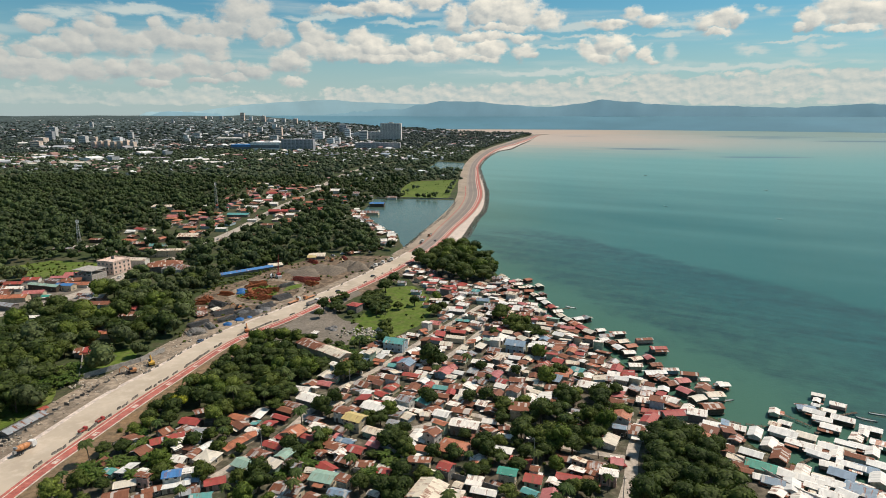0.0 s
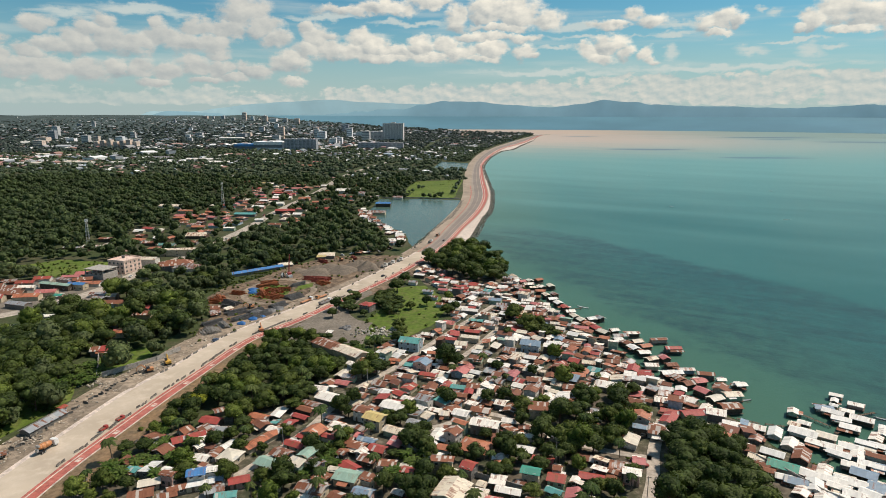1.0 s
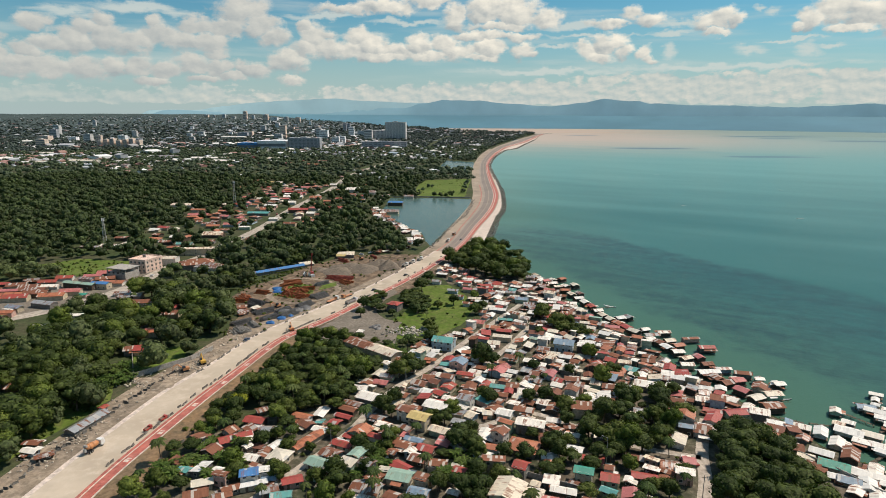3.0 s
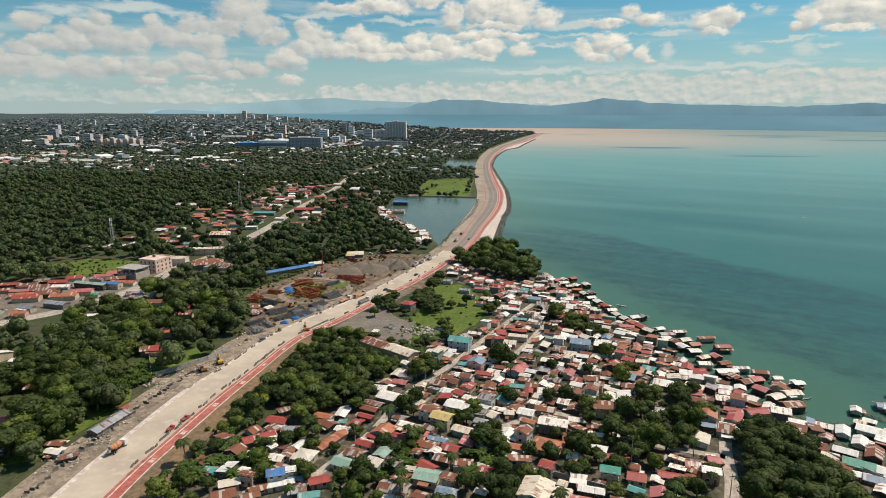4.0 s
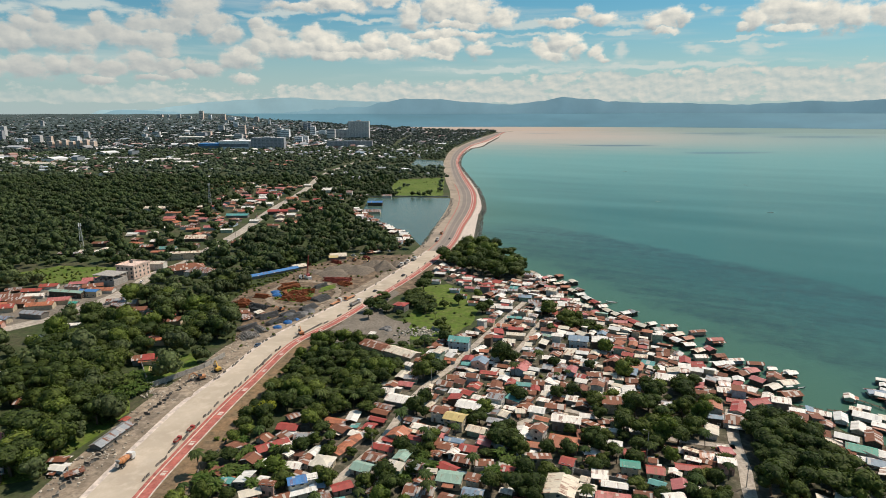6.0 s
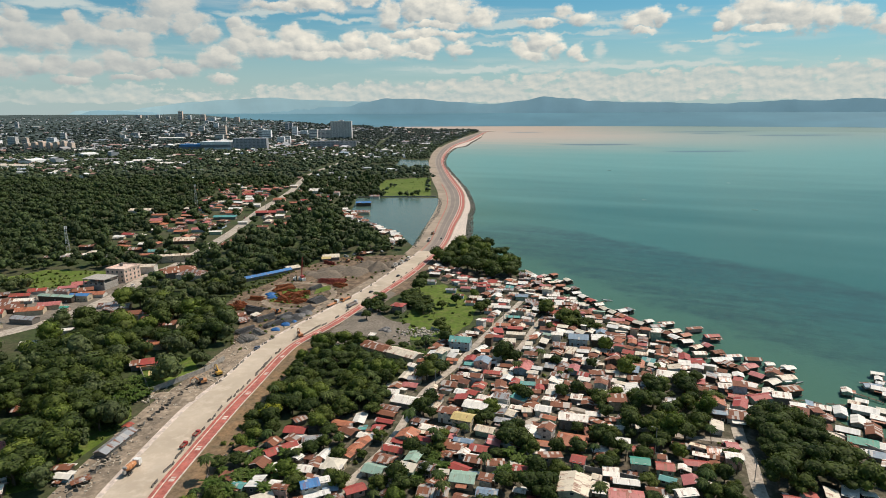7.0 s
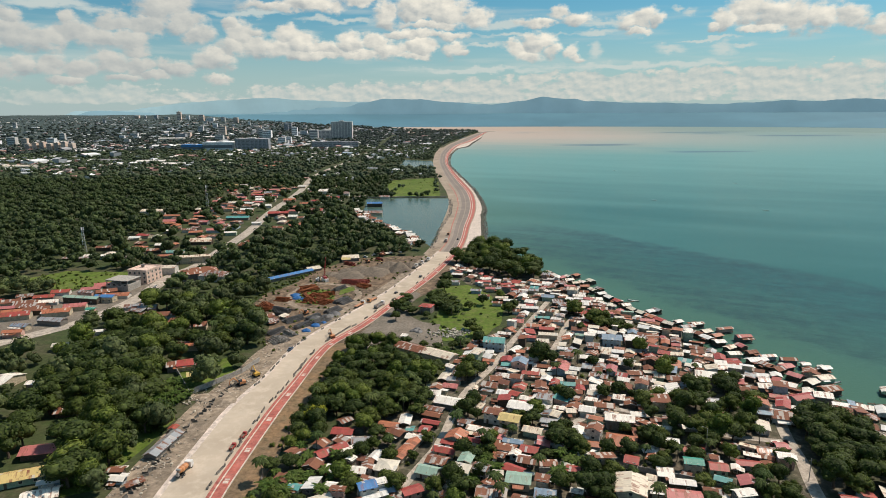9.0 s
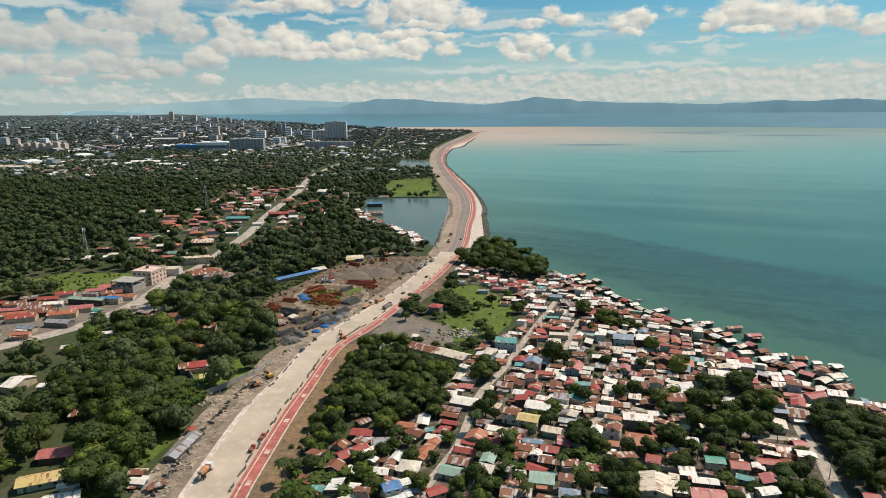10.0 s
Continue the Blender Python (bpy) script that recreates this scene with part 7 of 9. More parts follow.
# the plain beyond: clumps of crowns, thinning among the roofs of the town
n = 13500
a = rs.uniform(-43, 6, n)
rr_ = np.where(rs.uniform(0, 1, n) < 0.44, np.sqrt(rs.uniform(950 ** 2, 2300 ** 2, n)), 2300 + 2400 * rs.uniform(0, 1, n))
X, Y = rr_ * np.sin(np.radians(a)), 15 + rr_ * np.cos(np.radians(a))
town = np.array([noise.noise(Vector((x * 0.0022, y * 0.0022, 3.0))) for x, y in zip(X, Y)])


def road_x(y):
    return np.interp(y, [p.y for p in RL], [p.x for p in RL])


def off_limits(X, Y, m):
    bad = X > road_x(Y) - m
    for pl in (LAGOON, LAGOON2, [(-97, 1185), (-6, 1228), (-9, 957), (-95, 963)]):
        bad |= inside_many(X, Y, pl)
    bad |= (Y < 1180) & (X > -860)
    bad |= np.abs(X - np.interp(Y, [p[1] for p in reversed(BACKROAD)], [p[0] for p in reversed(BACKROAD)])) < 9
    return bad


def far_scale(R, A):
    """The far plain stands in for a deeper one: things on it shrink towards the skyline."""
    z = np.array([far_z(r, b_) if r > 3450 else 1.0 for r, b_ in zip(R, A)])
    return np.clip((126.5 - z) / 126.5, 0.2, 1.0)


def far_end(A):
    return np.interp(A, [-30, -21, -15, -8.5, -2, 6], [4830, 4800, 4640, 4420, 4200, 4100])


R_ = np.hypot(X, Y - 15)
ok = ~off_limits(X, Y, 15) & (R_ < far_end(a)) & ((town < 0.22) | (rs.uniform(0, 1, n) < 0.6)) & (R_ > 0)
S = np.where(R_ < 2300, rs.uniform(5.0, 11.0, n), rs.uniform(8.0, 15.0, n) * (0.7 + R_ / 4500)) * far_scale(R_, a)
Zg = np.array([far_z(r, b_) if r > 3450 else GZ for r, b_ in zip(R_, a)])
near_ = ok & (R_ < 2300)
far_ = ok & (R_ >= 2300)
tagged(new("far_woodland", scatter_mesh("far_woodland", TEMPL_FAR, X[near_], Y[near_], (Zg + S * 0.5)[near_], S[near_], M_HAZEMID, 5, 0.9, True)), "wooded plain between the roofs of the town", "woods", kind="stuff")
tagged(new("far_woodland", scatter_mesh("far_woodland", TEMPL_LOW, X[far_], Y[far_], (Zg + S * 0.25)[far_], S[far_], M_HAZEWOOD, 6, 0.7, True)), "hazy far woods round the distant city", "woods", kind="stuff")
# rows of trees round the field and pond beside the coastal road
EX, EY = [], []
for (x0, y0), (x1, y1), k, jit in (((-95, 1200), (-8, 1240), 44, 16), ((-98, 960), (-98, 1200), 26, 7), ((-12, 985), (-12, 1225), 16, 3), ((-88, 955), (-70, 1080), 14, 9), ((-95, 1400), (-8, 1395), 16, 6), ((-30, 1690), (-8, 1700), 8, 8), ((-90, 1440), (-95, 1700), 18, 10)):
    for _ in range(k):
        f_ = rr.random()
        EX.append(x0 + (x1 - x0) * f_ + rr.gauss(0, jit * 0.5))
        EY.append(y0 + (y1 - y0) * f_ + rr.gauss(0, jit))
ES = [rr.uniform(3.0, 6.0) for _ in EX]
for p_ in RL:
    if 1250 < p_.y < 3750:
        for _ in range(9 if p_.y > 1900 else 5):
            EX.append(p_.x - 19 - abs(rr.gauss(0, 42)))
            EY.append(p_.y + rr.uniform(-70, 70))
            ES.append(rr.uniform(5.0, 9.0))
            if inside(EX[-1], EY[-1], LAGOON2):
                EX.pop(), EY.pop(), ES.pop()
ES = np.array(ES)
tagged(new("hedgerow", scatter_mesh("hedgerow", TEMPL_FAR, EX, EY, GZ + ES * 0.6, ES, M_HAZEMID, 15, 1.0, True)), "rows of trees round the field and the pond", "trees", kind="stuff")
# shrubs over the meadows and along the edges of the woods
SX, SY = [], []
for pl, k in ((GRASS, 9), ([(-352, 492), (-330, 520), (-262, 512), (-268, 478), (-300, 462)], 40), ([(-166, 205), (-150, 210), (-142, 260), (-150, 275), (-160, 250)], 60), ([(-124, 424), (-108, 418), (-98, 432), (-100, 448), (-112, 456), (-124, 444)], 30),
              ([(-97, 1185), (-6, 1228), (-9, 957), (-95, 963)], 14), ([(-30, 440), (-26, 380), (-20, 346), (-2, 348), (-14, 340), (-34, 344)], 50), (YARD, 90), ([(-124, 342), (-134, 382), (-152, 425), (-135, 470), (-123, 512), (-128, 515), (-142, 478), (-160, 430), (-142, 385), (-134, 345)], 120), ([(-165, 455), (-150, 445), (-135, 470), (-120, 500), (-128, 512), (-150, 485)], 70), ([(-50, 310), (-20, 300), (-14, 316), (-44, 334), (-56, 336)], 40), (VILLAGE, 420), ([(-92, 232), (-84, 300), (-78, 344), (-64, 352), (-62, 344), (-80, 330), (-88, 300), (-96, 232)], 60)):
    xs_, ys_ = [q[0] for q in pl], [q[1] for q in pl]
    for _ in range(k * 3):
        x, y = rr.uniform(min(xs_), max(xs_)), rr.uniform(min(ys_), max(ys_))
        if inside(x, y, pl) and (pl is not VILLAGE or not is_taken(x, y, 0.8)):
            SX.append(x)
            SY.append(y)
tagged(new("shrubs", scatter_mesh("shrubs", TEMPL_FAR, SX, SY, [GZ + 0.5] * len(SX), [rr.uniform(0.7, 2.0) for _ in SX], M_LEAF, 31, 0.9, True)), "low green shrubs and weeds", "shrubs", kind="stuff")


def mat_town(name, k):
    mt, nt, bs = nodes_of(name)
    g = G(nt)
    r = nt.nodes.new("ShaderNodeNewGeometry").outputs["Random Per Island"]
    cr = nt.nodes.new("ShaderNodeValToRGB")
    cr.color_ramp.interpolation = "CONSTANT"
    stops = [(0.0, (0.78, 0.77, 0.74)), (0.26, (0.42, 0.43, 0.44)), (0.48, (0.36, 0.21, 0.17)), (0.58, (0.74, 0.69, 0.61)), (0.74, (0.32, 0.31, 0.31)), (0.84, (0.42, 0.23, 0.19)), (0.92, (0.33, 0.39, 0.44))]
    while len(cr.color_ramp.elements) < len(stops):
        cr.color_ramp.elements.new(0.5)
    # k paints in haze: each roof colour is blended towards grey-blue
    for e, (p, c) in zip(cr.color_ramp.elements, stops):
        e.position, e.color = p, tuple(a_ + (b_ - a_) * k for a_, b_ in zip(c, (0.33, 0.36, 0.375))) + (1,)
    g.link(r, cr.inputs[0])
    gr = g.noise(g.coords(), 0.3, 3.0)
    c = g.mix(1.0, cr.outputs[0], g.mix(gr, (0.75,) * 3, (1.15,) * 3), "MULTIPLY")
    g.link(c, bs.inputs["Base Color"])
    bs.inputs["Roughness"].default_value = 0.8
    return mt


M_TOWN, M_TOWNHAZE = mat_town("town_surfaces", 0.0), mat_town("hazed_town_surfaces", 0.2)


def block_template(w, d, h, rise):
    V = np.array([(-w, -d, 0), (w, -d, 0), (w, d, 0), (-w, d, 0), (-w, -d, h), (w, -d, h), (w, d, h), (-w, d, h), (-w, 0, h + rise), (w, 0, h + rise)], np.float32)
    Q = np.array([(0, 1, 5, 4), (1, 2, 6, 5), (2, 3, 7, 6), (3, 0, 4, 7), (4, 5, 9, 8), (8, 9, 6, 7), (5, 6, 9, 9), (7, 4, 8, 8)], np.int32)
    return V, Q[:6]


TEMPL_ROOF = [block_template(0.9, 0.7, 0.32, 0.26), block_template(0.7, 0.6, 0.36, 0.24), block_template(1.4, 0.7, 0.32, 0.22), block_template(0.6, 0.5, 0.6, 0.15), block_template(1.1, 1.0, 0.30, 0.16)]
n = 24000
a = rs.uniform(-42, 6.5, n)
rr_ = 1150 + 3600 * rs.uniform(0, 1, n) ** 0.85
X, Y = rr_ * np.sin(np.radians(a)), 15 + rr_ * np.cos(np.radians(a))
town = np.array([noise.noise(Vector((x * 0.0022, y * 0.0022, 3.0))) for x, y in zip(X, Y)])
R_ = np.hypot(X, Y - 15)
dens = np.clip((town + 0.10) * 2.4, 0.04, 1) * np.clip((R_ - 1050) / 1100, 0.06, 1)
dens = np.where((X > -420) & (R_ > 1700), np.maximum(dens * 0.4, 0.24), dens)
dens = np.where((R_ > 2400) & (a < -8), np.clip(dens, 0.16, 0.34), dens)
dens = np.where((R_ > 2400) & (a < -30), dens * 0.55, dens)
dens = np.where((R_ < 2400) & (a < -14), dens * 0.45, dens)
ok = ~off_limits(X, Y, 40) & (R_ < far_end(a) - 60) & (rs.uniform(0, 1, n) < dens)
S = rs.uniform(4.5, 9.5, n) * np.where(rs.uniform(0, 1, n) < 0.05, 2.2, 1.0) * (0.75 + R_ / 6000) * far_scale(R_, a)
Zg = np.array([far_z(r, b_) if r > 3450 else GZ for r, b_ in zip(R_, a)]) + 3.0
S = np.where((X > -420) & (R_ > 1500), S * 0.75, S)
near_, far_ = ok & (R_ < 2700), ok & (R_ >= 2700)
tagged(new("far_houses", scatter_mesh("far_houses", TEMPL_ROOF, X[near_], Y[near_], Zg[near_], S[near_], M_TOWN, 9)), "white, red and grey roofs of the town", "houses", kind="stuff")
tagged(new("far_houses", scatter_mesh("far_houses", TEMPL_ROOF, X[far_], Y[far_], Zg[far_], S[far_], M_TOWNHAZE, 10, 0.6)), "pale hazy roofs of the distant city", "houses", kind="stuff")
def rock_template(seed):
    r = np.random.RandomState(seed)
    V, Q = [], []
    for j in range(4):
        ph = -math.pi / 2 + math.pi * j / 3
        for i in range(5):
            th = 2 * math.pi * (i + r.uniform(-0.2, 0.2)) / 5
            k = r.uniform(0.75, 1.15)
            V.append((k * math.cos(ph) * math.cos(th), k * math.cos(ph) * math.sin(th), 0.8 * k * math.sin(ph)))
    for j in range(3):
        for i in range(5):
            Q.append((j * 5 + i, j * 5 + (i + 1) % 5, (j + 1) * 5 + (i + 1) % 5, (j + 1) * 5 + i))
    return np.array(V, np.float32), np.array(Q, np.int32)




# ---- larger buildings ----
M_PINKW = mat_plain("pale_pink_plaster", (0.74, 0.55, 0.45), 0.9, 0, 0.6, 0.15)
M_TOWERW = mat_plain("pale_grey_render", (0.60, 0.59, 0.57), 0.9, 0, 0.2, 0.03)
M_BEIGEW = mat_plain("beige_render", (0.72, 0.58, 0.48), 0.9, 0, 0.2, 0.03)
M_DARKW = mat_plain("dark_grey_render", (0.36, 0.37, 0.39), 0.8, 0, 0.2, 0.03)
M_BLUEW = mat_plain("blue_cladding", (0.07, 0.24, 0.52), 0.6, 0, 0.2, 0.03)
M_WHITEW = mat_plain("white_cladding", (0.85, 0.86, 0.85), 0.7, 0, 0.2, 0.03)
M_FARPANE = mat_plain("far_window_band", (0.17, 0.19, 0.21), 0.4, 0, 0.2, 0.05)


def slab_block(name, x, y, w, d, top, mat, floors, label, cat, rot=0.0, base=GZ, bays=0, group=""):
    """A block of flats or offices: body, parapet, and window bands that stand in each storey."""
    t = thing(name, (x, y, base), rot, label, cat, group)
    h = top - base
    part("body", Shape().box(-w / 2, w / 2, -d / 2, d / 2, -2, h).mesh("body", mat), t)
    for k in range(bays):
        cx = (k + 0.5) / bays * w - w / 2
        part("bay", Shape().box(cx - w / bays * 0.18, cx + w / bays * 0.18, -d / 2 - 1.4, -d / 2 - 0.02, -2, h + 0.8).mesh("bay", mat), t)
    part("parapet", Shape().box(-w / 2 - 0.3, w / 2 + 0.3, -d / 2 - 0.3, d / 2 + 0.3, h + 0.01, h + h * 0.03 + 0.5).mesh("parapet", mat), t)
    part("stair_head", Shape().box(-w * 0.12, w * 0.1, -d * 0.2, d * 0.2, h, h + h * 0.08 + 1.5).mesh("stair_head", M_TOWERW), t)
    band = Shape().box(-w / 2 + 0.8, w / 2 - 0.8, -0.2, 0.15, -h / floors * 0.17, h / floors * 0.17).mesh("window_band", M_FARPANE)
    for f in range(floors):
        part("window_band", band, t, "", pose(0, -d / 2 - 0.1, (f + 0.55) * h / floors))
    return t


slab_block("apartment_tower", -405, 2950, 96, 40, 80, M_TOWERW, 18, "wide pale grey apartment tower in the far town", "tower", bays=7)
slab_block("apartment_block", -490, 2960, 80, 30, 42, M_TOWERW, 7, "lower grey block beside the apartment tower", "building", bays=4)
for k in range(7):
    slab_block("apartment_block", -1374 + k * 22.5, 2200 + k * 3, 15.5, 22, 25 + (k % 3) * 3, M_BEIGEW, 8, "beige apartment block in a row of slabs", "building", group="beige slabs")
slab_block("office_block", -599, 2130, 110, 30, 40, M_DARKW, 8, "grey office block beside the factory", "building", bays=8)
slab_block("factory", -795, 2145, 72, 60, 22, M_BLUEW, 1, "deep blue clad factory hall", "factory")
slab_block("factory", -712, 2160, 100, 90, 30, M_WHITEW, 1, "white and pale blue clad factory hall", "factory")
slab_block("office_block", -336, 2200, 158, 18, 26, M_DARKW, 4, "long low grey building among trees", "building", bays=10)
for x_, w_, top_, y_ in ((-1612, 26, 130, 4200), (-1558, 20, 106, 4205), (-2505, 20, 112, 4200), (-2458, 24, 112, 4210), (-2660, 34, 106, 4200), (-2224, 16, 100, 4200), (-1466, 30, 110, 4190),
                         (-1412, 46, 92, 4200), (-1898, 34, 108, 4230), (-1838, 14, 106, 4220), (-1777, 22, 110, 4240), (-1700, 26, 98, 4220), (-1340, 24, 95, 4230), (-1250, 30, 92, 4200), (-1990, 22, 100, 4230),
                         (-1615, 30, 36, 2500), (-1572, 22, 32, 2505), (-1468, 30, 32, 2500), (-1876, 50, 24, 2600), (-692, 28, 48, 3300), (-2100, 30, 60, 3000), (-900, 26, 50, 3400), (-1060, 34, 56, 3300), (-760, 40, 42, 3000)):
    slab_block("town_tower", x_, y_, w_, w_ * 0.7, top_, rr.choice((M_TOWERW, M_WHITEW, M_BEIGEW, M_TOWERW)), 5, "pale multi-storey building of the distant city", "building",
               base=GZ if y_ < 3400 else far_z(math.hypot(x_, y_), math.degrees(math.atan2(x_, y_))) - 6, group="city towers")
rc = random.Random(19)
for _ in range(46):
    b_, r_ = rc.uniform(-38, -9), rc.uniform(2500, 4350)
    k_ = float(far_scale([r_], [b_])[0])
    z_ = far_z(r_, b_) if r_ > 3450 else GZ
    x_, y_, w_, h_ = r_ * math.sin(radians(b_)), 15 + r_ * math.cos(radians(b_)), rc.uniform(20, 52) * k_, rc.choice((12, 15, 18, 24, 34, 44)) * k_
    slab_block("town_block", x_, y_, w_, w_ * 0.6, z_ + h_ + 2, rc.choice((M_TOWERW, M_WHITEW, M_BEIGEW, M_TOWERW, M_WHITEW, M_DARKW)), 4, "pale multi-storey block among the roofs of the distant city", "building", base=z_ - 2, group="city blocks")
for x_, y_, w_, d_, top_ in ((-972, 1500, 78, 18, 11), (-820, 1400, 42, 18, 10), (-1165, 2900, 110, 30, 17), (-1080, 1480, 50, 16, 9), (-640, 1560, 60, 20, 9), (-720, 1640, 90, 24, 10), (-560, 1660, 56, 24, 9), (-860, 1700, 80, 26, 9), (-1240, 1760, 70, 30, 12)):
    house(x_, y_, w_, d_, rr.uniform(-4, 4), rr.choice(("white", "cream", "grey")), top_ - 4, "gable", 0, windows=0, name="warehouse", group="warehouses", rise=3.0, mark=False)

# pink corner building of three storeys with its grey annexe and long tan wing
t = thing("corner_building", (-251, 487, GZ), -14, "pale pink three-storey building with a flat roof", "building")
part("body", Shape().box(-8, 8, -9, 9, -0.3, 10.2).mesh("body", M_PINKW), t)
part("parapet", Shape().box(-8.3, 8.3, -9.3, -8.9, 10.0, 11.0).box(-8.3, 8.3, 8.9, 9.3, 10.0, 11.0).box(-8.3, -7.9, -8.9, 8.9, 10.0, 11.0).box(7.9, 8.3, -8.9, 8.9, 10.0, 11.0).mesh("parapet", M_PINKW), t)
part("water_tank", Shape().tube((-3, 2, 10.2), (-3, 2, 12.4), 1.2, 1.2, 10).mesh("water_tank", M_STEEL), t, "grey roof water tank")
for f in range(3):
    for k in range(4):
        add_window(t, (k + 0.5) * 4 - 8, -9, 2.0 + 3.2 * f, 180, 1.5, 1.5)
        add_window(t, 8, (k + 0.5) * 4.4 - 8.8, 2.0 + 3.2 * f, -90, 1.5, 1.5)
t = thing("annexe", (-258, 466, GZ), -14, "unpainted grey concrete annexe with open upper floor", "building")
part("body", Shape().box(-9, 9, -7, 7, -0.3, 4.8).mesh("body", M_BLOCK), t)
part("roof", Shape().box(-9.4, 9.4, -7.4, 7.4, 7.6, 8.0).mesh("roof", M_BLOCK), t)
for px in (-8.6, -3, 3, 8.6):
    for py in (-6.6, 6.6):
        part("column", Shape().box(px - 0.25, px + 0.25, py - 0.25, py + 0.25, 4.8, 7.6).mesh("column", M_BLOCK), t)
for k in range(4):
    add_window(t, (k + 0.5) * 4.5 - 9, -7, 4.6, 180, 2.2, 1.4)

# lattice masts
def mast(x, y, h, w):
    t = thing("lattice_mast", (x, y, GZ), 20, "pale galvanised lattice telecom mast", "mast")
    s = Shape()
    legs = [(-w, -w), (w, -w), (w, w), (-w, w)]
    for a, b in legs:
        s.tube((a, b, -0.3), (a * 0.3, b * 0.3, h), 0.16, 0.1, 5)
    part("leg_frame", s.mesh("leg_frame", M_TOWERW), t)
    s = Shape()
    n = int(h / 3)
    for k in range(n):
        f0, f1 = 1 - 0.7 * k / n, 1 - 0.7 * (k + 1) / n
        for i in range(4):
            (a, b), (c, d) = legs[i], legs[(i + 1) % 4]
            s.tube((a * f0, b * f0, h * k / n), (c * f1, d * f1, h * (k + 1) / n), 0.07, n=4)
            s.tube((c * f0, d * f0, h * k / n), (a * f1, b * f1, h * (k + 1) / n), 0.07, n=4)
    part("bracing", s.mesh("bracing", M_TOWERW), t)
    for k in range(3):
        part("antenna", Shape().box(-0.3, 0.3, -0.2, 0.2, -1.4, 1.4).mesh("antenna", M_WHITEW), t, "", pose(1.2 * math.cos(k * 2.1), 1.2 * math.sin(k * 2.1), h - 1.5, 0, 0, k * 120))


mast(-352, 592, 24, 1.6)
mast(-320, 838, 34, 2.0)


# ---- the work yard and the road ----
def stack(x, y, length, n, rot, mat, label, rows=4, mess=6.0):
    """Steel piles laid side by side in layers, none quite straight."""
    t = thing("pile_stack", (x, y, GZ + 0.1), rot, label, "steel piles", "pile stacks")
    me = Shape().prism([(-0.5, 0), (0.5, 0), (0.5, 0.55), (0.34, 0.55), (0.34, 0.16), (-0.34, 0.16), (-0.34, 0.55), (-0.5, 0.55)], -length / 2, length / 2).mesh("beam", mat)
    for r in range(rows):
        for k in range(max(2, n - 5 - r * 2)):
            part("beam", me, t, "", pose((k - max(2, n - 5 - r * 2) / 2) * 1.25 + rr.uniform(-0.2, 0.2), rr.uniform(-0.9, 0.9), r * 0.56 + 0.02, 0, rr.gauss(0, 2.5), rr.gauss(0, mess)))


for x_, y_, ln_, n_, ro_, mt_, lb_ in ((-141, 417, 11, 12, 40, M_STEELRUST, "stack of rust-brown steel piles on the dirt"), (-129, 407, 14, 12, 62, M_STEEL, "stack of dark steel piles on the dirt"),
                                      (-113, 427, 10, 14, 68, M_STEELRUST, "heap of orange rusted steel piles"), (-103, 424, 9, 14, 60, M_STEELRUST, "heap of orange rusted steel piles"), (-120, 452, 16, 9, 125, M_STEELRUST, "low stack of rusted steel piles"),
                                      (-84, 472, 12, 16, 78, M_STEELRED, "stack of dark red primed piles"), (-92, 425, 12, 14, 150, M_STEEL, "stack of grey steel piles by the road"), (-118, 388, 13, 12, 140, M_STEEL, "stack of grey steel sections"),
                                      (-101, 384, 12, 12, 150, M_STEEL, "stack of grey steel sections by the road"), (-118, 436, 9, 9, 20, M_STEELRUST, "loose stack of rusted piles"), (-124, 366, 12, 10, 145, M_STEEL, "stack of dark steel bars"),
                                      (-74, 545, 10, 8, 30, M_STEELRED, "stack of red primed steel"), (-98, 530, 12, 9, 50, M_STEELRED, "stack of red primed steel"), (-133, 430, 10, 10, 75, M_STEELRUST, "heap of rusted steel piles"), (-107, 436, 9, 12, 40, M_STEELRUST, "heap of orange rusted steel piles"),
                                      (-96, 404, 12, 12, 152, M_STEEL, "stack of dark steel sections"), (-110, 376, 12, 10, 148, M_STEEL, "stack of dark steel sections"), (-118, 352, 9, 14, 35, M_BLOCK, "stack of pale concrete piles"), (-92, 474, 12, 12, 80, M_STEELRED, "stack of dark red primed piles"),
                                      (-114, 362, 9, 10, 40, M_BLOCK, "stack of pale concrete piles")):
    stack(x_, y_, ln_, n_, ro_, mt_, lb_, mess=12.0 if mt_ is M_STEELRUST else 5.0)


for x_, y_, ln_, n_, ro_, mt_ in ((-110, 438, 11, 12, 70, M_STEELRUST), (-141, 409, 9, 11, 100, M_STEELRUST), (-104, 442, 9, 9, 110, M_STEELRUST), (-80, 462, 9, 12, 60, M_STEELRUST), (-122, 459, 12, 8, 130, M_STEELRUST), (-106, 391, 11, 10, 145, M_STEEL),
                                  (-128, 398, 8, 8, 60, M_STEEL), (-98, 455, 12, 8, 145, M_STEEL)):
    stack(x_, y_, ln_, n_, ro_, mt_, "tangled heap of rusted steel beams" if mt_ is M_STEELRUST else "stack of dark steel beams on the dirt", 4, 14.0 if mt_ is M_STEELRUST else 6.0)


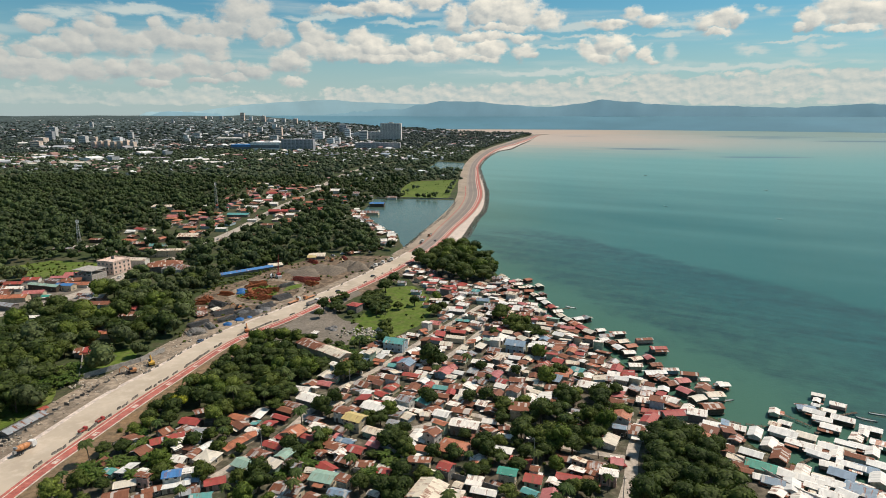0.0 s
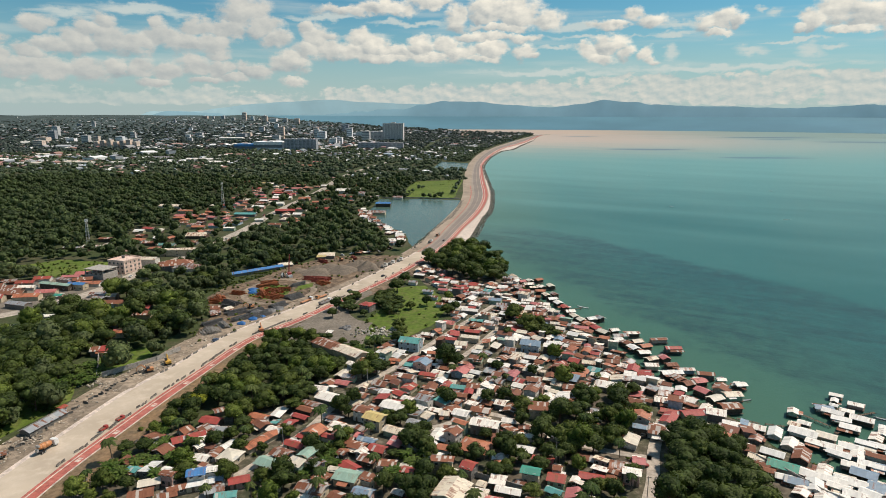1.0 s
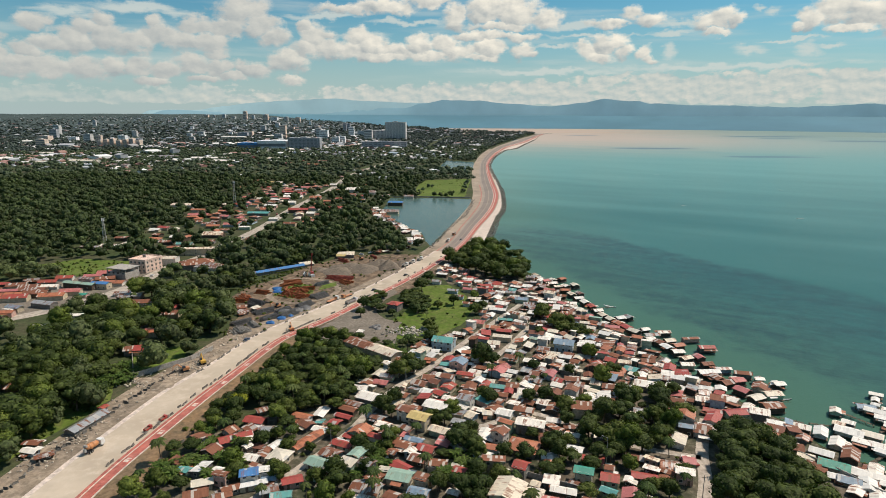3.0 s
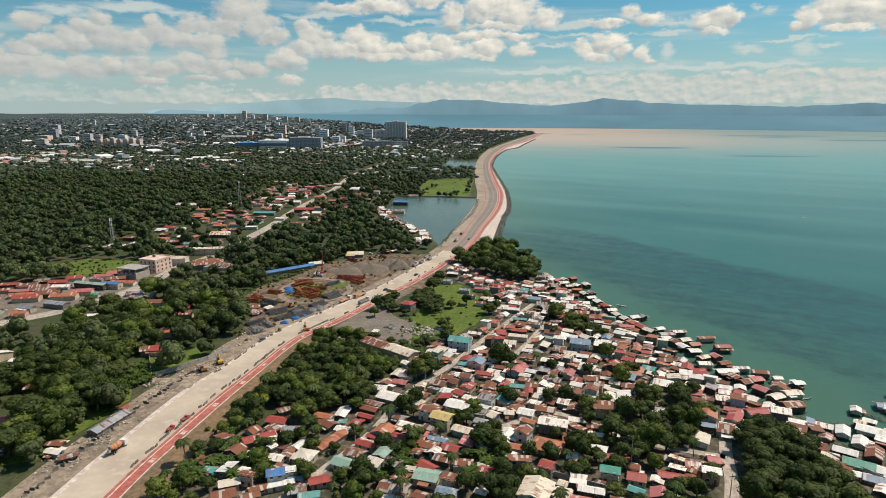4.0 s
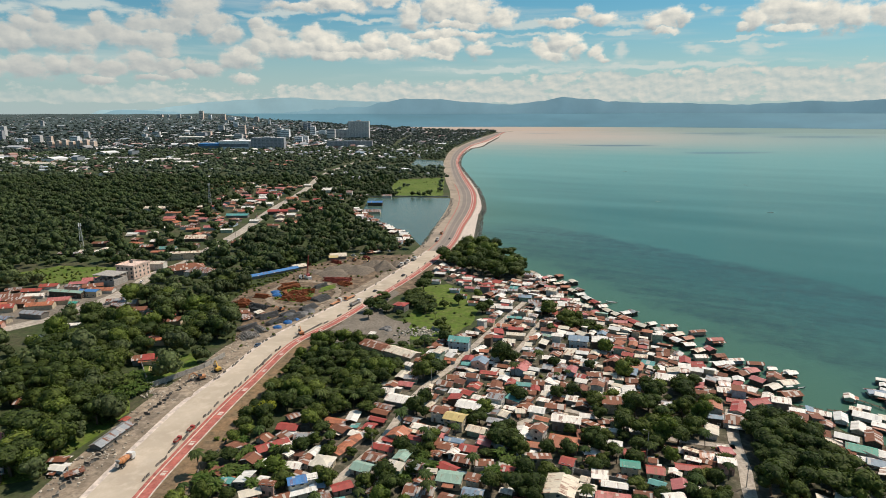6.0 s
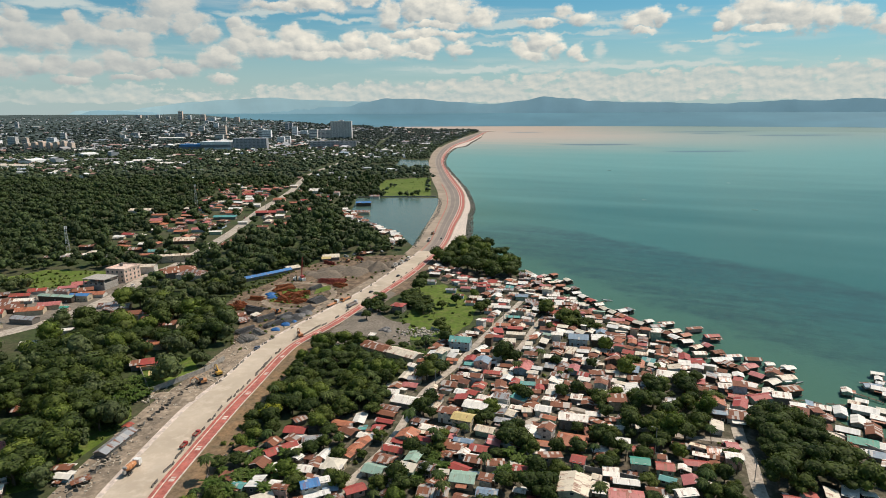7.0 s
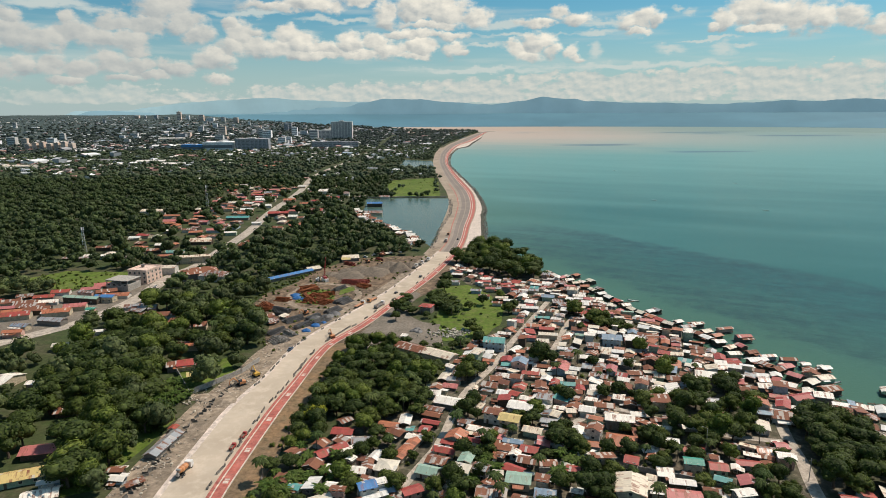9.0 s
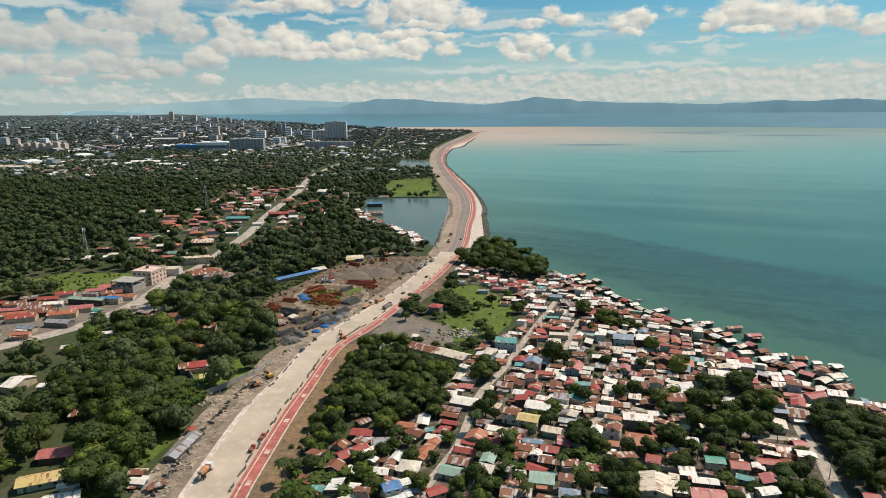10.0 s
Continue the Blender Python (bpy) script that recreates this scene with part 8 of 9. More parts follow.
def heap(name, x, y, r, h, mat, label, cat, seed, flat=1.0):
    V, Fc = [(0, 0, h)], []
    n, rings = 22, 6
    for j in range(1, rings + 1):
        f = j / rings
        for i in range(n):
            a = 2 * math.pi * i / n
            k = 1 + 0.5 * noise.noise(Vector((math.cos(a) * 1.3, math.sin(a) * 1.3, seed)))
            z = h * (1 - f) ** flat * (1 + 0.25 * noise.noise(Vector((math.cos(a) * 2.5 * f, math.sin(a) * 2.5 * f, seed + 4)))) - (0.3 if j == rings else 0)
            V.append((math.cos(a) * r * f * k, math.sin(a) * r * f * k, z))
    Fc += [(0, 1 + i, 1 + (i + 1) % n) for i in range(n)]
    for j in range(rings - 1):
        for i in range(n):
            Fc.append((1 + j * n + i, 1 + (j + 1) * n + i, 1 + (j + 1) * n + (i + 1) % n, 1 + j * n + (i + 1) % n))
    ob = new(name, mesh_from(name, V, Fc, mat, True))
    ob.matrix_basis = pose(x, y, GZ + 0.1)
    return tagged(ob, label, cat)


for k, (x_, y_, r_, h_) in enumerate(((-93, 492, 14, 4.0), (-76, 504, 15, 4.6), (-55, 511, 11, 7.0), (-65, 519, 14, 5.2), (-86, 508, 15, 4.0), (-47, 522, 8, 4.0), (-98, 508, 9, 2.4), (-110, 500, 7, 1.6))):
    heap("gravel_mound", x_, y_, r_, h_, M_MOUND, "conical heap of dark grey gravel", "gravel heap", k * 3.0)
for k, (x_, y_, r_, h_) in enumerate(((-124, 434, 4.0, 1.6), (-120, 431, 2.4, 1.2), (-127, 441, 3.6, 1.6), (-106, 367, 2.8, 1.6), (-102, 376, 3.0, 1.7), (-98, 381, 2.0, 1.2))):
    heap("tarpaulin_heap", x_, y_, r_, h_, M_TARP, "goods under a bright blue tarpaulin", "tarpaulin", 20 + k * 2.0, 0.5)
for k, (x_, y_, r_, h_) in enumerate(((-104, 387, 5.0, 2.6), (-97, 392, 4.2, 2.2), (-93, 397, 4.0, 2.0))):
    heap("tarpaulin_heap", x_, y_, r_, h_, M_STEEL, "goods under a grey tarpaulin", "tarpaulin", 40 + k * 2.0, 0.5)
for k, (x_, y_, r_, h_) in enumerate(((-127, 278, 11, 0.8), (-146, 283, 4, 0.9), (-138, 281, 5, 0.8), (-129, 286, 6, 0.7), (-133, 303, 3, 1.3), (-126, 299, 3.4, 1.5))):
    heap("rubble_mound", x_, y_, r_, h_, M_DIRT, "low heap of brown rubble", "rubble", 60 + k * 2.0)

PAINT = {c: mat_plain(c + "_paint", v, 0.35, 0.0, 3.0, 0.6, 0.85, 1.08, spec=0.5) for c, v in
         (("white", (0.75, 0.74, 0.71)), ("red", (0.38, 0.06, 0.05)), ("blue", (0.05, 0.09, 0.16)), ("yellow", (0.62, 0.36, 0.06)), ("orange", (0.55, 0.24, 0.10)), ("grey", (0.32, 0.32, 0.31)), ("black", (0.04, 0.04, 0.045)))}
WHEEL = {}


def wheel(par, x, y, r, w=0.3):
    if r not in WHEEL:
        WHEEL[r] = (Shape().tube((-w / 2, 0, 0), (w / 2, 0, 0), r, r, 12).mesh("tyre", M_TYRE), Shape().tube((-w / 2 - 0.02, 0, 0), (w / 2 + 0.02, 0, 0), r * 0.55, r * 0.55, 10).mesh("rim", PAINT["grey"]))
    o = part("wheel", WHEEL[r][0], par, "", pose(x, y, r))
    part("rim", WHEEL[r][1], o)


def car(x, y, rot, paint, label, z=GZ + 0.36):
    t = thing("car", (x, y, z), rot, label, "car", "vehicles on the road")
    part("body", Shape().prism([(-0.86, 0.35), (0.86, 0.35), (0.88, 0.75), (0.8, 0.95), (-0.8, 0.95), (-0.88, 0.75)], -2.15, 2.15).mesh("body", PAINT[paint]), t)
    s = Shape()
    s.add([(-0.8, -1.7, 0.95), (0.8, -1.7, 0.95), (0.8, 1.1, 0.95), (-0.8, 1.1, 0.95), (-0.66, -1.2, 1.5), (0.66, -1.2, 1.5), (0.66, 0.4, 1.5), (-0.66, 0.4, 1.5)],
          [(0, 1, 5, 4), (1, 2, 6, 5), (2, 3, 7, 6), (3, 0, 4, 7), (4, 5, 6, 7)])
    part("windows", s.mesh("windows", M_GLASS), t)
    part("roof", Shape().box(-0.66, 0.66, -1.2, 0.4, 1.5, 1.55).mesh("roof", PAINT[paint]), t)
    for a in (-0.8, 0.8):
        for b in (-1.35, 1.35):
            wheel(t, a, b, 0.33, 0.22)


def truck(x, y, rot, kind, cab, label, z=GZ + 0.36, ln=7.5, k=1.0):
    t = thing("truck", (x, y, z), rot, label, "truck", "vehicles on the road")
    t.matrix_basis = t.matrix_basis @ Matrix.Scale(k, 4)
    a, b = -ln / 2, ln / 2
    part("chassis", Shape().box(-0.5, 0.5, a, b, 0.65, 0.95).mesh("chassis", PAINT["black"]), t)
    part("cab", Shape().prism([(b - 2.0, 0.6), (b, 0.6), (b, 1.6), (b - 0.25, 2.75), (b - 2.0, 2.8)], -1.2, 1.2).mesh("cab", PAINT[cab]), t, "", pose(0, 0, 0, 0, 0, 90))
    part("windscreen", Shape().box(-1.05, 1.05, b - 0.02, b + 0.04, 1.65, 2.5).mesh("windscreen", M_GLASS), t)
    if kind == "mixer":
        s = Shape()
        prof = [(a + 0.1, 0.55, 2.9), (a + 1.2, 1.05, 2.6), (a + 2.8, 1.25, 2.3), (b - 3.0, 1.0, 2.0), (b - 2.3, 0.5, 1.9)]
        for (y0, r0, z0), (y1, r1, z1) in zip(prof, prof[1:]):
            s.tube((0, y0, z0), (0, y1, z1), r0, r1, 14)
        part("drum", s.mesh("drum", PAINT["orange"], True), t, "orange mixing drum")
        part("chute", Shape().box(-0.4, 0.4, a - 0.8, a + 0.2, 1.2, 2.6).mesh("chute", PAINT["grey"]), t)
        part("hopper", Shape().box(-0.7, 0.7, a - 0.1, a + 0.6, 3.0, 3.7).mesh("hopper", PAINT["grey"]), t)
    elif kind == "tip":
        part("tipper_body", Shape().box(-1.2, 1.2, a, b - 2.2, 1.0, 1.15).box(-1.2, -1.1, a, b - 2.2, 1.15, 2.3).box(1.1, 1.2, a, b - 2.2, 1.15, 2.3).box(-1.1, 1.1, a, a + 0.1, 1.15, 2.2).box(-1.1, 1.1, b - 2.3, b - 2.2, 1.15, 2.5).mesh("tipper_body", PAINT["grey"] if cab != "red" else PAINT["red"]), t)
        part("load", Shape().box(-1.08, 1.08, a + 0.12, b - 2.32, 1.16, 1.9).mesh("load", M_MOUND), t)
    else:
        part("flat_bed", Shape().box(-1.2, 1.2, a, b - 2.2, 1.0, 1.25).box(-1.2, 1.2, b - 2.4, b - 2.2, 1.25, 2.2).mesh("flat_bed", PAINT["orange"]), t)
    for yy in (a + 0.9, a + 2.1, b - 1.2):
        for xx in (-1.02, 1.02):
            wheel(t, xx, yy, 0.5, 0.32)


truck(-123.0, 219.5, -8, "mixer", "white", "white concrete mixer truck with orange drum on the road", ln=8.6)
truck(-110.4, 235.0, -8, "tip", "red", "small dark red tipper truck parked by the cycle lane", ln=6.5, k=0.6)
truck(-108.6, 243.6, -10, "tip", "red", "small dark red tipper truck parked by the cycle lane", ln=6.5, k=0.6)
truck(-65.5, 411.5, -26, "tip", "white", "white tipper truck with grey load on the road", ln=11)
truck(-78.8, 413.5, -26, "flat", "white", "white-cabbed flatbed truck at the road edge", ln=11)
truck(-71.5, 424.0, 154, "flat", "orange", "orange flatbed trailer truck at the road edge", ln=10)
truck(-38.0, 525.5, -18, "tip", "white", "white truck waiting at the road edge", ln=8)
truck(-42.6, 515.5, -18, "tip", "white", "white truck waiting at the road edge", ln=8)
truck(-32.5, 538.0, -18, "tip", "white", "white truck waiting at the road edge", ln=8)
truck(-13.5, 619.0, -10, "tip", "white", "white truck on the graded road", ln=8)
truck(-9.0, 655.0, 170, "tip", "orange", "orange truck on the graded road", ln=8)
car(-109.0, 336.5, -14, "blue", "dark blue car on the concrete road")
car(-38.3, 485.0, -22, "black", "black car on the concrete road")
car(-55.8, 442.0, -22, "black", "dark car parked on gravel", GZ + 0.12)
car(-1.0, 628.5, -8, "black", "dark car on the new pavement")
car(16.2, 261.5, -70, "white", "white van parked in the village lane", GZ + 0.14)
car(101.2, 224.8, -75, "red", "red car parked beside the lane", GZ + 0.14)
car(99.8, 228.8, -75, "red", "red car parked beside the lane", GZ + 0.14)
car(-223, 620, 5, "grey", "grey car on the inland road", GZ + 0.14)
car(-236, 468, 5, "white", "white car on the inland road", GZ + 0.14)
car(-238, 770, 5, "red", "red car on the inland road", GZ + 0.14)
for x_, y_, ro_, cl_ in ((-57, 392, 20, "black"), (-49, 425, 60, "grey")):
    car(x_, y_, ro_, cl_, f"{cl_} car parked on the gravel lot", GZ + 0.12)


def digger(x, y, rot, paint, z=GZ + 0.3):
    t = thing("excavator", (x, y, z), rot, f"{paint} tracked excavator on the dirt", "excavator")
    for sx in (-1.1, 1.1):
        part("track", Shape().prism([(-1.7, 0.2), (-1.4, 0), (1.4, 0), (1.7, 0.2), (1.7, 0.6), (1.4, 0.8), (-1.4, 0.8), (-1.7, 0.6)], -0.3, 0.3).mesh("track", M_TYRE), t, "", pose(sx, 0, 0, 0, 0, 90))
    part("body", Shape().box(-1.3, 1.3, -2.0, 1.0, 0.85, 2.0).mesh("body", PAINT[paint]), t)
    part("cab", Shape().box(-1.25, -0.2, -0.2, 1.4, 1.2, 2.9).mesh("cab", M_GLASS), t)
    part("boom", Shape().tube((0.4, 1.0, 1.8), (0.4, 3.2, 4.2), 0.3, 0.26, 6).tube((0.4, 3.2, 4.2), (0.4, 5.2, 3.4), 0.26, 0.2, 6).mesh("boom", PAINT[paint]), t)
    part("arm", Shape().tube((0.4, 5.2, 3.4), (0.4, 5.6, 1.2), 0.2, 0.16, 6).mesh("arm", PAINT[paint]), t)
    part("bucket", Shape().box(-0.1, 0.9, 5.1, 6.0, 0.5, 1.3).mesh("bucket", M_STEEL), t)


for x_, y_, ro_, c_ in ((-89, 354.5, 30, "orange"), (-70, 525, 60, "yellow"), (-84, 535, 110, "orange"), (-119, 303, 40, "yellow"), (-123.5, 293, 130, "orange"), (-117, 478, 200, "white"), (-112, 398, 150, "orange")):
    digger(x_, y_, ro_, c_)
t = thing("crane", (-111.8, 478.4, GZ + 0.1), 35, "crawler crane with a red lattice boom", "crane")
part("carrier", Shape().box(-1.6, 1.6, -3.5, 3.5, 0, 2.2).mesh("carrier", PAINT["white"]), t)
part("house", Shape().box(-1.3, 1.3, -2.0, 1.5, 2.2, 3.8).mesh("house", PAINT["red"]), t)
s = Shape()
for a_, b_ in ((-0.4, -0.4), (0.4, -0.4), (0.4, 0.4), (-0.4, 0.4)):
    s.tube((a_, b_ + 1, 3), (a_ * 0.5, b_ * 0.5 - 3, 19), 0.12, 0.1, 5)
for k in range(14):
    s.tube((-0.4, 1 - 4 * k / 14, 3 + 16 * k / 14), (0.4, 1 - 4 * (k + 1) / 14, 3 + 16 * (k + 1) / 14), 0.07, n=4)
part("boom", s.mesh("boom", PAINT["red"]), t, "red lattice boom")

# barriers and blocks along the carriageway
M_BARR = mat_plain("stained_concrete", (0.16, 0.148, 0.13), 0.95, 0, 1.5, 0.3, rand=0.3)
BARR = Shape().prism([(-0.32, 0), (0.32, 0), (0.26, 0.2), (0.12, 0.45), (0.1, 0.9), (-0.1, 0.9), (-0.12, 0.45), (-0.26, 0.2)], -0.95, 0.95).mesh("road_barrier", M_BARR)


def barrier(p, ang, z=GZ + 0.37):
    o = new("road_barrier", BARR)
    o.matrix_basis = pose(p.x, p.y, z, 0, 0, ang)
    tagged(o, "dark stained concrete road barrier", "barrier", "road barriers")


def along(line, y0, y1, gap, n_in, jit=0.5, every=1.0):
    acc_, todo = 0.0, []
    for a, b in zip(line, line[1:]):
        if not y0 <= a.y <= y1:
            continue
        acc_ += (b - a).length
        if acc_ >= gap:
            acc_ = 0.0
            d = (b - a).normalized()
            if rr.random() > every:
                continue
            for k in range(rr.randint(*n_in)):
                q = a + d * k * 2.3 + Vector((rr.uniform(-jit, jit), 0, 0))
                barrier(q, math.degrees(math.atan2(d.y, d.x)) - 90 + rr.gauss(0, 9))


dense = spline([(p.x, p.y) for p in between(RL, RR, 0.69)], 6)
denseL = spline([(p.x, p.y) for p in between(RL, RR, 0.04)], 6)
along(dense, 200, 335, 9, (2, 3))
along(dense, 335, 560, 14, (1, 2), every=0.7)
along(denseL, 285, 350, 8, (1, 3))
along(denseL, 355, 560, 16, (1, 2), every=0.6)
for y0_, n_ in ((350, 13), (309, 7)):
    i_ = min(range(len(dense)), key=lambda i: abs(dense[i].y - y0_))
    d_ = (dense[i_ + 3] - dense[i_]).normalized()
    for k in range(n_):
        barrier(dense[i_] + d_ * (k * 2.0), math.degrees(math.atan2(d_.y, d_.x)) - 90)
edge_r = [p + Vector((9.8, -1, 0)) for p in southr]
along(spline([(p.x, p.y) for p in edge_r], 4), 195, 300, 6, (1, 1), 1.0)
edge_l = [p + Vector((-9.5, 1, 0)) for p in south]
for p_ in spline([(p.x, p.y) for p in edge_l if p.y < 300], 5)[::2]:
    barrier(p_ + Vector((rr.uniform(-1, 1), rr.uniform(-1, 1), 0)), rr.uniform(0, 180), GZ + 0.13)

# compound wall round the grass plot
def wall_run(pts, h, th, label):
    t = thing("compound_wall", (pts[0][0], pts[0][1], GZ), 0, label, "wall")
    for (x0, y0), (x1, y1) in zip(pts, pts[1:]):
        L_ = math.hypot(x1 - x0, y1 - y0)
        n_ = max(1, int(L_ / 4.2))
        for k in range(n_):
            cx, cy = x0 + (x1 - x0) * (k + 0.5) / n_ - pts[0][0], y0 + (y1 - y0) * (k + 0.5) / n_ - pts[0][1]
            part("panel", Shape().box(-L_ / n_ / 2 + 0.13, L_ / n_ / 2 - 0.13, -th / 2, th / 2, -0.2, h).mesh("panel", M_BLOCK), t, "", pose(cx, cy, 0, 0, 0, math.degrees(math.atan2(y1 - y0, x1 - x0))))
            part("pier", Shape().box(-0.16, 0.16, -th, th, -0.2, h + 0.2).mesh("pier", M_BLOCK), t, "", pose(x0 + (x1 - x0) * k / n_ - pts[0][0], y0 + (y1 - y0) * k / n_ - pts[0][1], 0, 0, 0, math.degrees(math.atan2(y1 - y0, x1 - x0))))


wall_run([(-164, 316), (-144.5, 283.5), (-127, 307), (-122, 322)], 2.6, 0.2, "grey concrete block wall round a grass plot")
wall_run([(5, 214), (40, 214), (58, 206)], 2.2, 0.2, "stained block wall along the village yard")
wall_run([(142, 236), (150, 226), (158, 212), (168, 202)], 2.4, 0.25, "dark block wall below the stilt houses")
wall_run([(-118, 945), (-60, 950), (0, 944)], 1.6, 0.6, "dark retaining wall at the head of the lagoon")

# sheds, vans and junk along the north side of the yard
rj = random.Random(41)
for k in range(46):
    f_ = rj.random()
    x_, y_ = -122 + 72 * f_ + rj.uniform(-5, 5), 522 + 62 * f_ + rj.uniform(-9, 9)
    if is_taken(x_, y_, 2.5):
        continue
    if rj.random() < 0.3:
        car(x_, y_, rj.uniform(0, 360), rj.choice(("white", "grey", "white", "blue", "red")), "parked van among the yard sheds", GZ + 0.12)
        take_disc(x_, y_, 2.5)
    else:
        house(round(x_, 1), round(y_, 1), rj.uniform(3.5, 7), rj.uniform(3, 4.5), rj.uniform(0, 180), rj.choice(("white", "grey", "rust", "brown", "blue", "cream")), rj.choice((2.0, 2.3)), "shed", 2, windows=0, name="site_shed", group="site sheds")
for x_, y_, w_, d_, ro_, c_ in ((-129, 382, 7, 5, 40, "grey"), (-124, 391, 6, 4, 60, "cream"), (-133, 391, 6, 4.5, 20, "rust"), (-47.3, 352.2, 4, 3, -20, "white"), (-125.5, 511.3, 12, 6, 35, "cream")):
    house(x_, y_, w_, d_, ro_, c_, 2.3, "shed", 1, windows=0, name="site_shed", group="site sheds")
for k, (x_, y_, r_, h_) in enumerate(((-42, 364, 2.6, 1.3), (-39, 362, 2.2, 1.1), (-40, 367, 2.4, 1.0))):
    heap("scrap_mound", x_, y_, r_, h_, M_STEEL, "dark scrap heaped on the gravel lot", "scrap heap", 80 + k * 2.0, 0.6)

# lamp post and power poles
def pole(x, y, h, arm=True):
    t = thing("street_lamp" if arm else "power_pole", (x, y, GZ), rr.uniform(0, 360), "grey street lamp post" if arm else "grey concrete power pole with crossarm", "pole", "poles")
    part("post", Shape().tube((0, 0, -0.3), (0, 0, h), 0.16, 0.1, 8).mesh("post", M_BLOCK), t)
    if arm:
        part("arm", Shape().tube((0, 0, h - 0.1), (1.6, 0, h + 0.3), 0.06, 0.05, 6).mesh("arm", M_BLOCK), t)
        part("lamp_head", Shape().box(1.4, 2.1, -0.15, 0.15, h + 0.2, h + 0.35).mesh("lamp_head", PAINT["grey"]), t)
    else:
        part("crossarm", Shape().box(-1.0, 1.0, -0.06, 0.06, h - 0.9, h - 0.75).mesh("crossarm", M_WOOD), t)


pole(69.7, 223.6, 11)
for x_, y_ in ((-233, 452), (-222, 560), (-221, 640), (-229, 740), (-230, 840), (-33, 226), (-12, 285), (8, 326), (31, 376), (108, 246), (98, 205)):
    pole(x_, y_, 9, False)


# broken concrete and stones strewn along the dirt verge
DX, DY = [], []
for _ in range(520):
    p_ = RL[rj.randrange(len(south))]
    if 200 < p_.y < 345:
        DX.append(p_.x - 3 - rj.random() ** 0.7 * 14 + rj.uniform(-1, 1))
        DY.append(p_.y + rj.uniform(-7, 7))
for cx_, cy_, n_, sp_ in ((-139, 281, 90, 4.0), (-128, 284, 60, 3.0), (-124, 300, 60, 3.2), (-136, 226, 50, 3.0), (-141, 214, 50, 4.0)):
    for _ in range(n_):
        DX.append(rj.gauss(cx_, sp_))
        DY.append(rj.gauss(cy_, sp_))
M_DEBRIS = mat_plain("broken_concrete", (0.40, 0.35, 0.28), 0.95, 0, 0.9, 0.1, island=0.6)
tagged(new("rubble", scatter_mesh("rubble", [rock_template(k + 40) for k in range(6)], DX, DY, [GZ + 0.25] * len(DX), [rj.uniform(0.2, 0.75) for _ in DX], M_DEBRIS, 22, 0.8)), "broken concrete and stones strewn on the dirt verge", "rubble", kind="stuff")


def jetty(x0, y0, x1, y1, w=1.3):
    """A rickety footway of cross planks on thin posts over the shallows."""
    L_ = math.hypot(x1 - x0, y1 - y0)
    t = thing("footway", (x0, y0, 0), math.degrees(math.atan2(y1 - y0, x1 - x0)), "rickety weathered timber footway on thin posts over the shallows", "footway", "footways")
    if "plank" not in WIN_CACHE:
        WIN_CACHE["plank"] = Shape().box(-0.19, 0.19, -w / 2, w / 2, 0, 0.06).mesh("plank", M_WOOD)
        WIN_CACHE["pile"] = Shape().tube((0, 0, -1.5), (0, 0, 1.5), 0.09, 0.07, 6).mesh("pile", M_WOOD)
    for sy in (-w * 0.35, w * 0.35):
        part("beam", Shape().box(0, L_, sy - 0.06, sy + 0.06, 0.78, 0.90).mesh("beam", M_WOOD), t)
    for k in range(int(L_ / 0.55)):
        if rj.random() < 0.88:
            part("plank", WIN_CACHE["plank"], t, "", pose(k * 0.55 + 0.3, rj.uniform(-0.12, 0.12), 0.91, 0, 0, rj.gauss(0, 5)))
    for k in range(int(L_ / 3.0) + 1):
        for sy in (-w * 0.42, w * 0.42):
            part("pile", WIN_CACHE["pile"], t, "", pose(min(L_, k * 3.0), sy, 0, rj.gauss(0, 3), rj.gauss(0, 3), 0))


for q_ in ((186, 262, 178, 274), (185, 256, 196, 264), (166, 231, 180, 241), (168, 206, 176, 222), (201, 272, 212, 276), (150, 266, 158, 262), (97, 412, 107, 416), (136, 303, 148, 318), (160, 262, 176, 258)):
    jetty(*q_)

# pale boulders on the grass, boats among the stilts
BX = [rr.gauss(-21, 7.5) for _ in range(110)]
BY = [rr.gauss(357, 4.2) for _ in range(110)]
M_PALEROCK = mat_plain("pale_boulder", (0.46, 0.42, 0.35), 0.9, 0, 0.9, 0.1, island=0.25)
tagged(new("boulders", scatter_mesh("boulders", [rock_template(k + 20) for k in range(6)], BX, BY, [GZ + 0.5] * 110, [rr.uniform(0.5, 1.1) for _ in BX], M_PALEROCK, 12)), "pale boulders tipped on the grass", "rocks", kind="stuff")


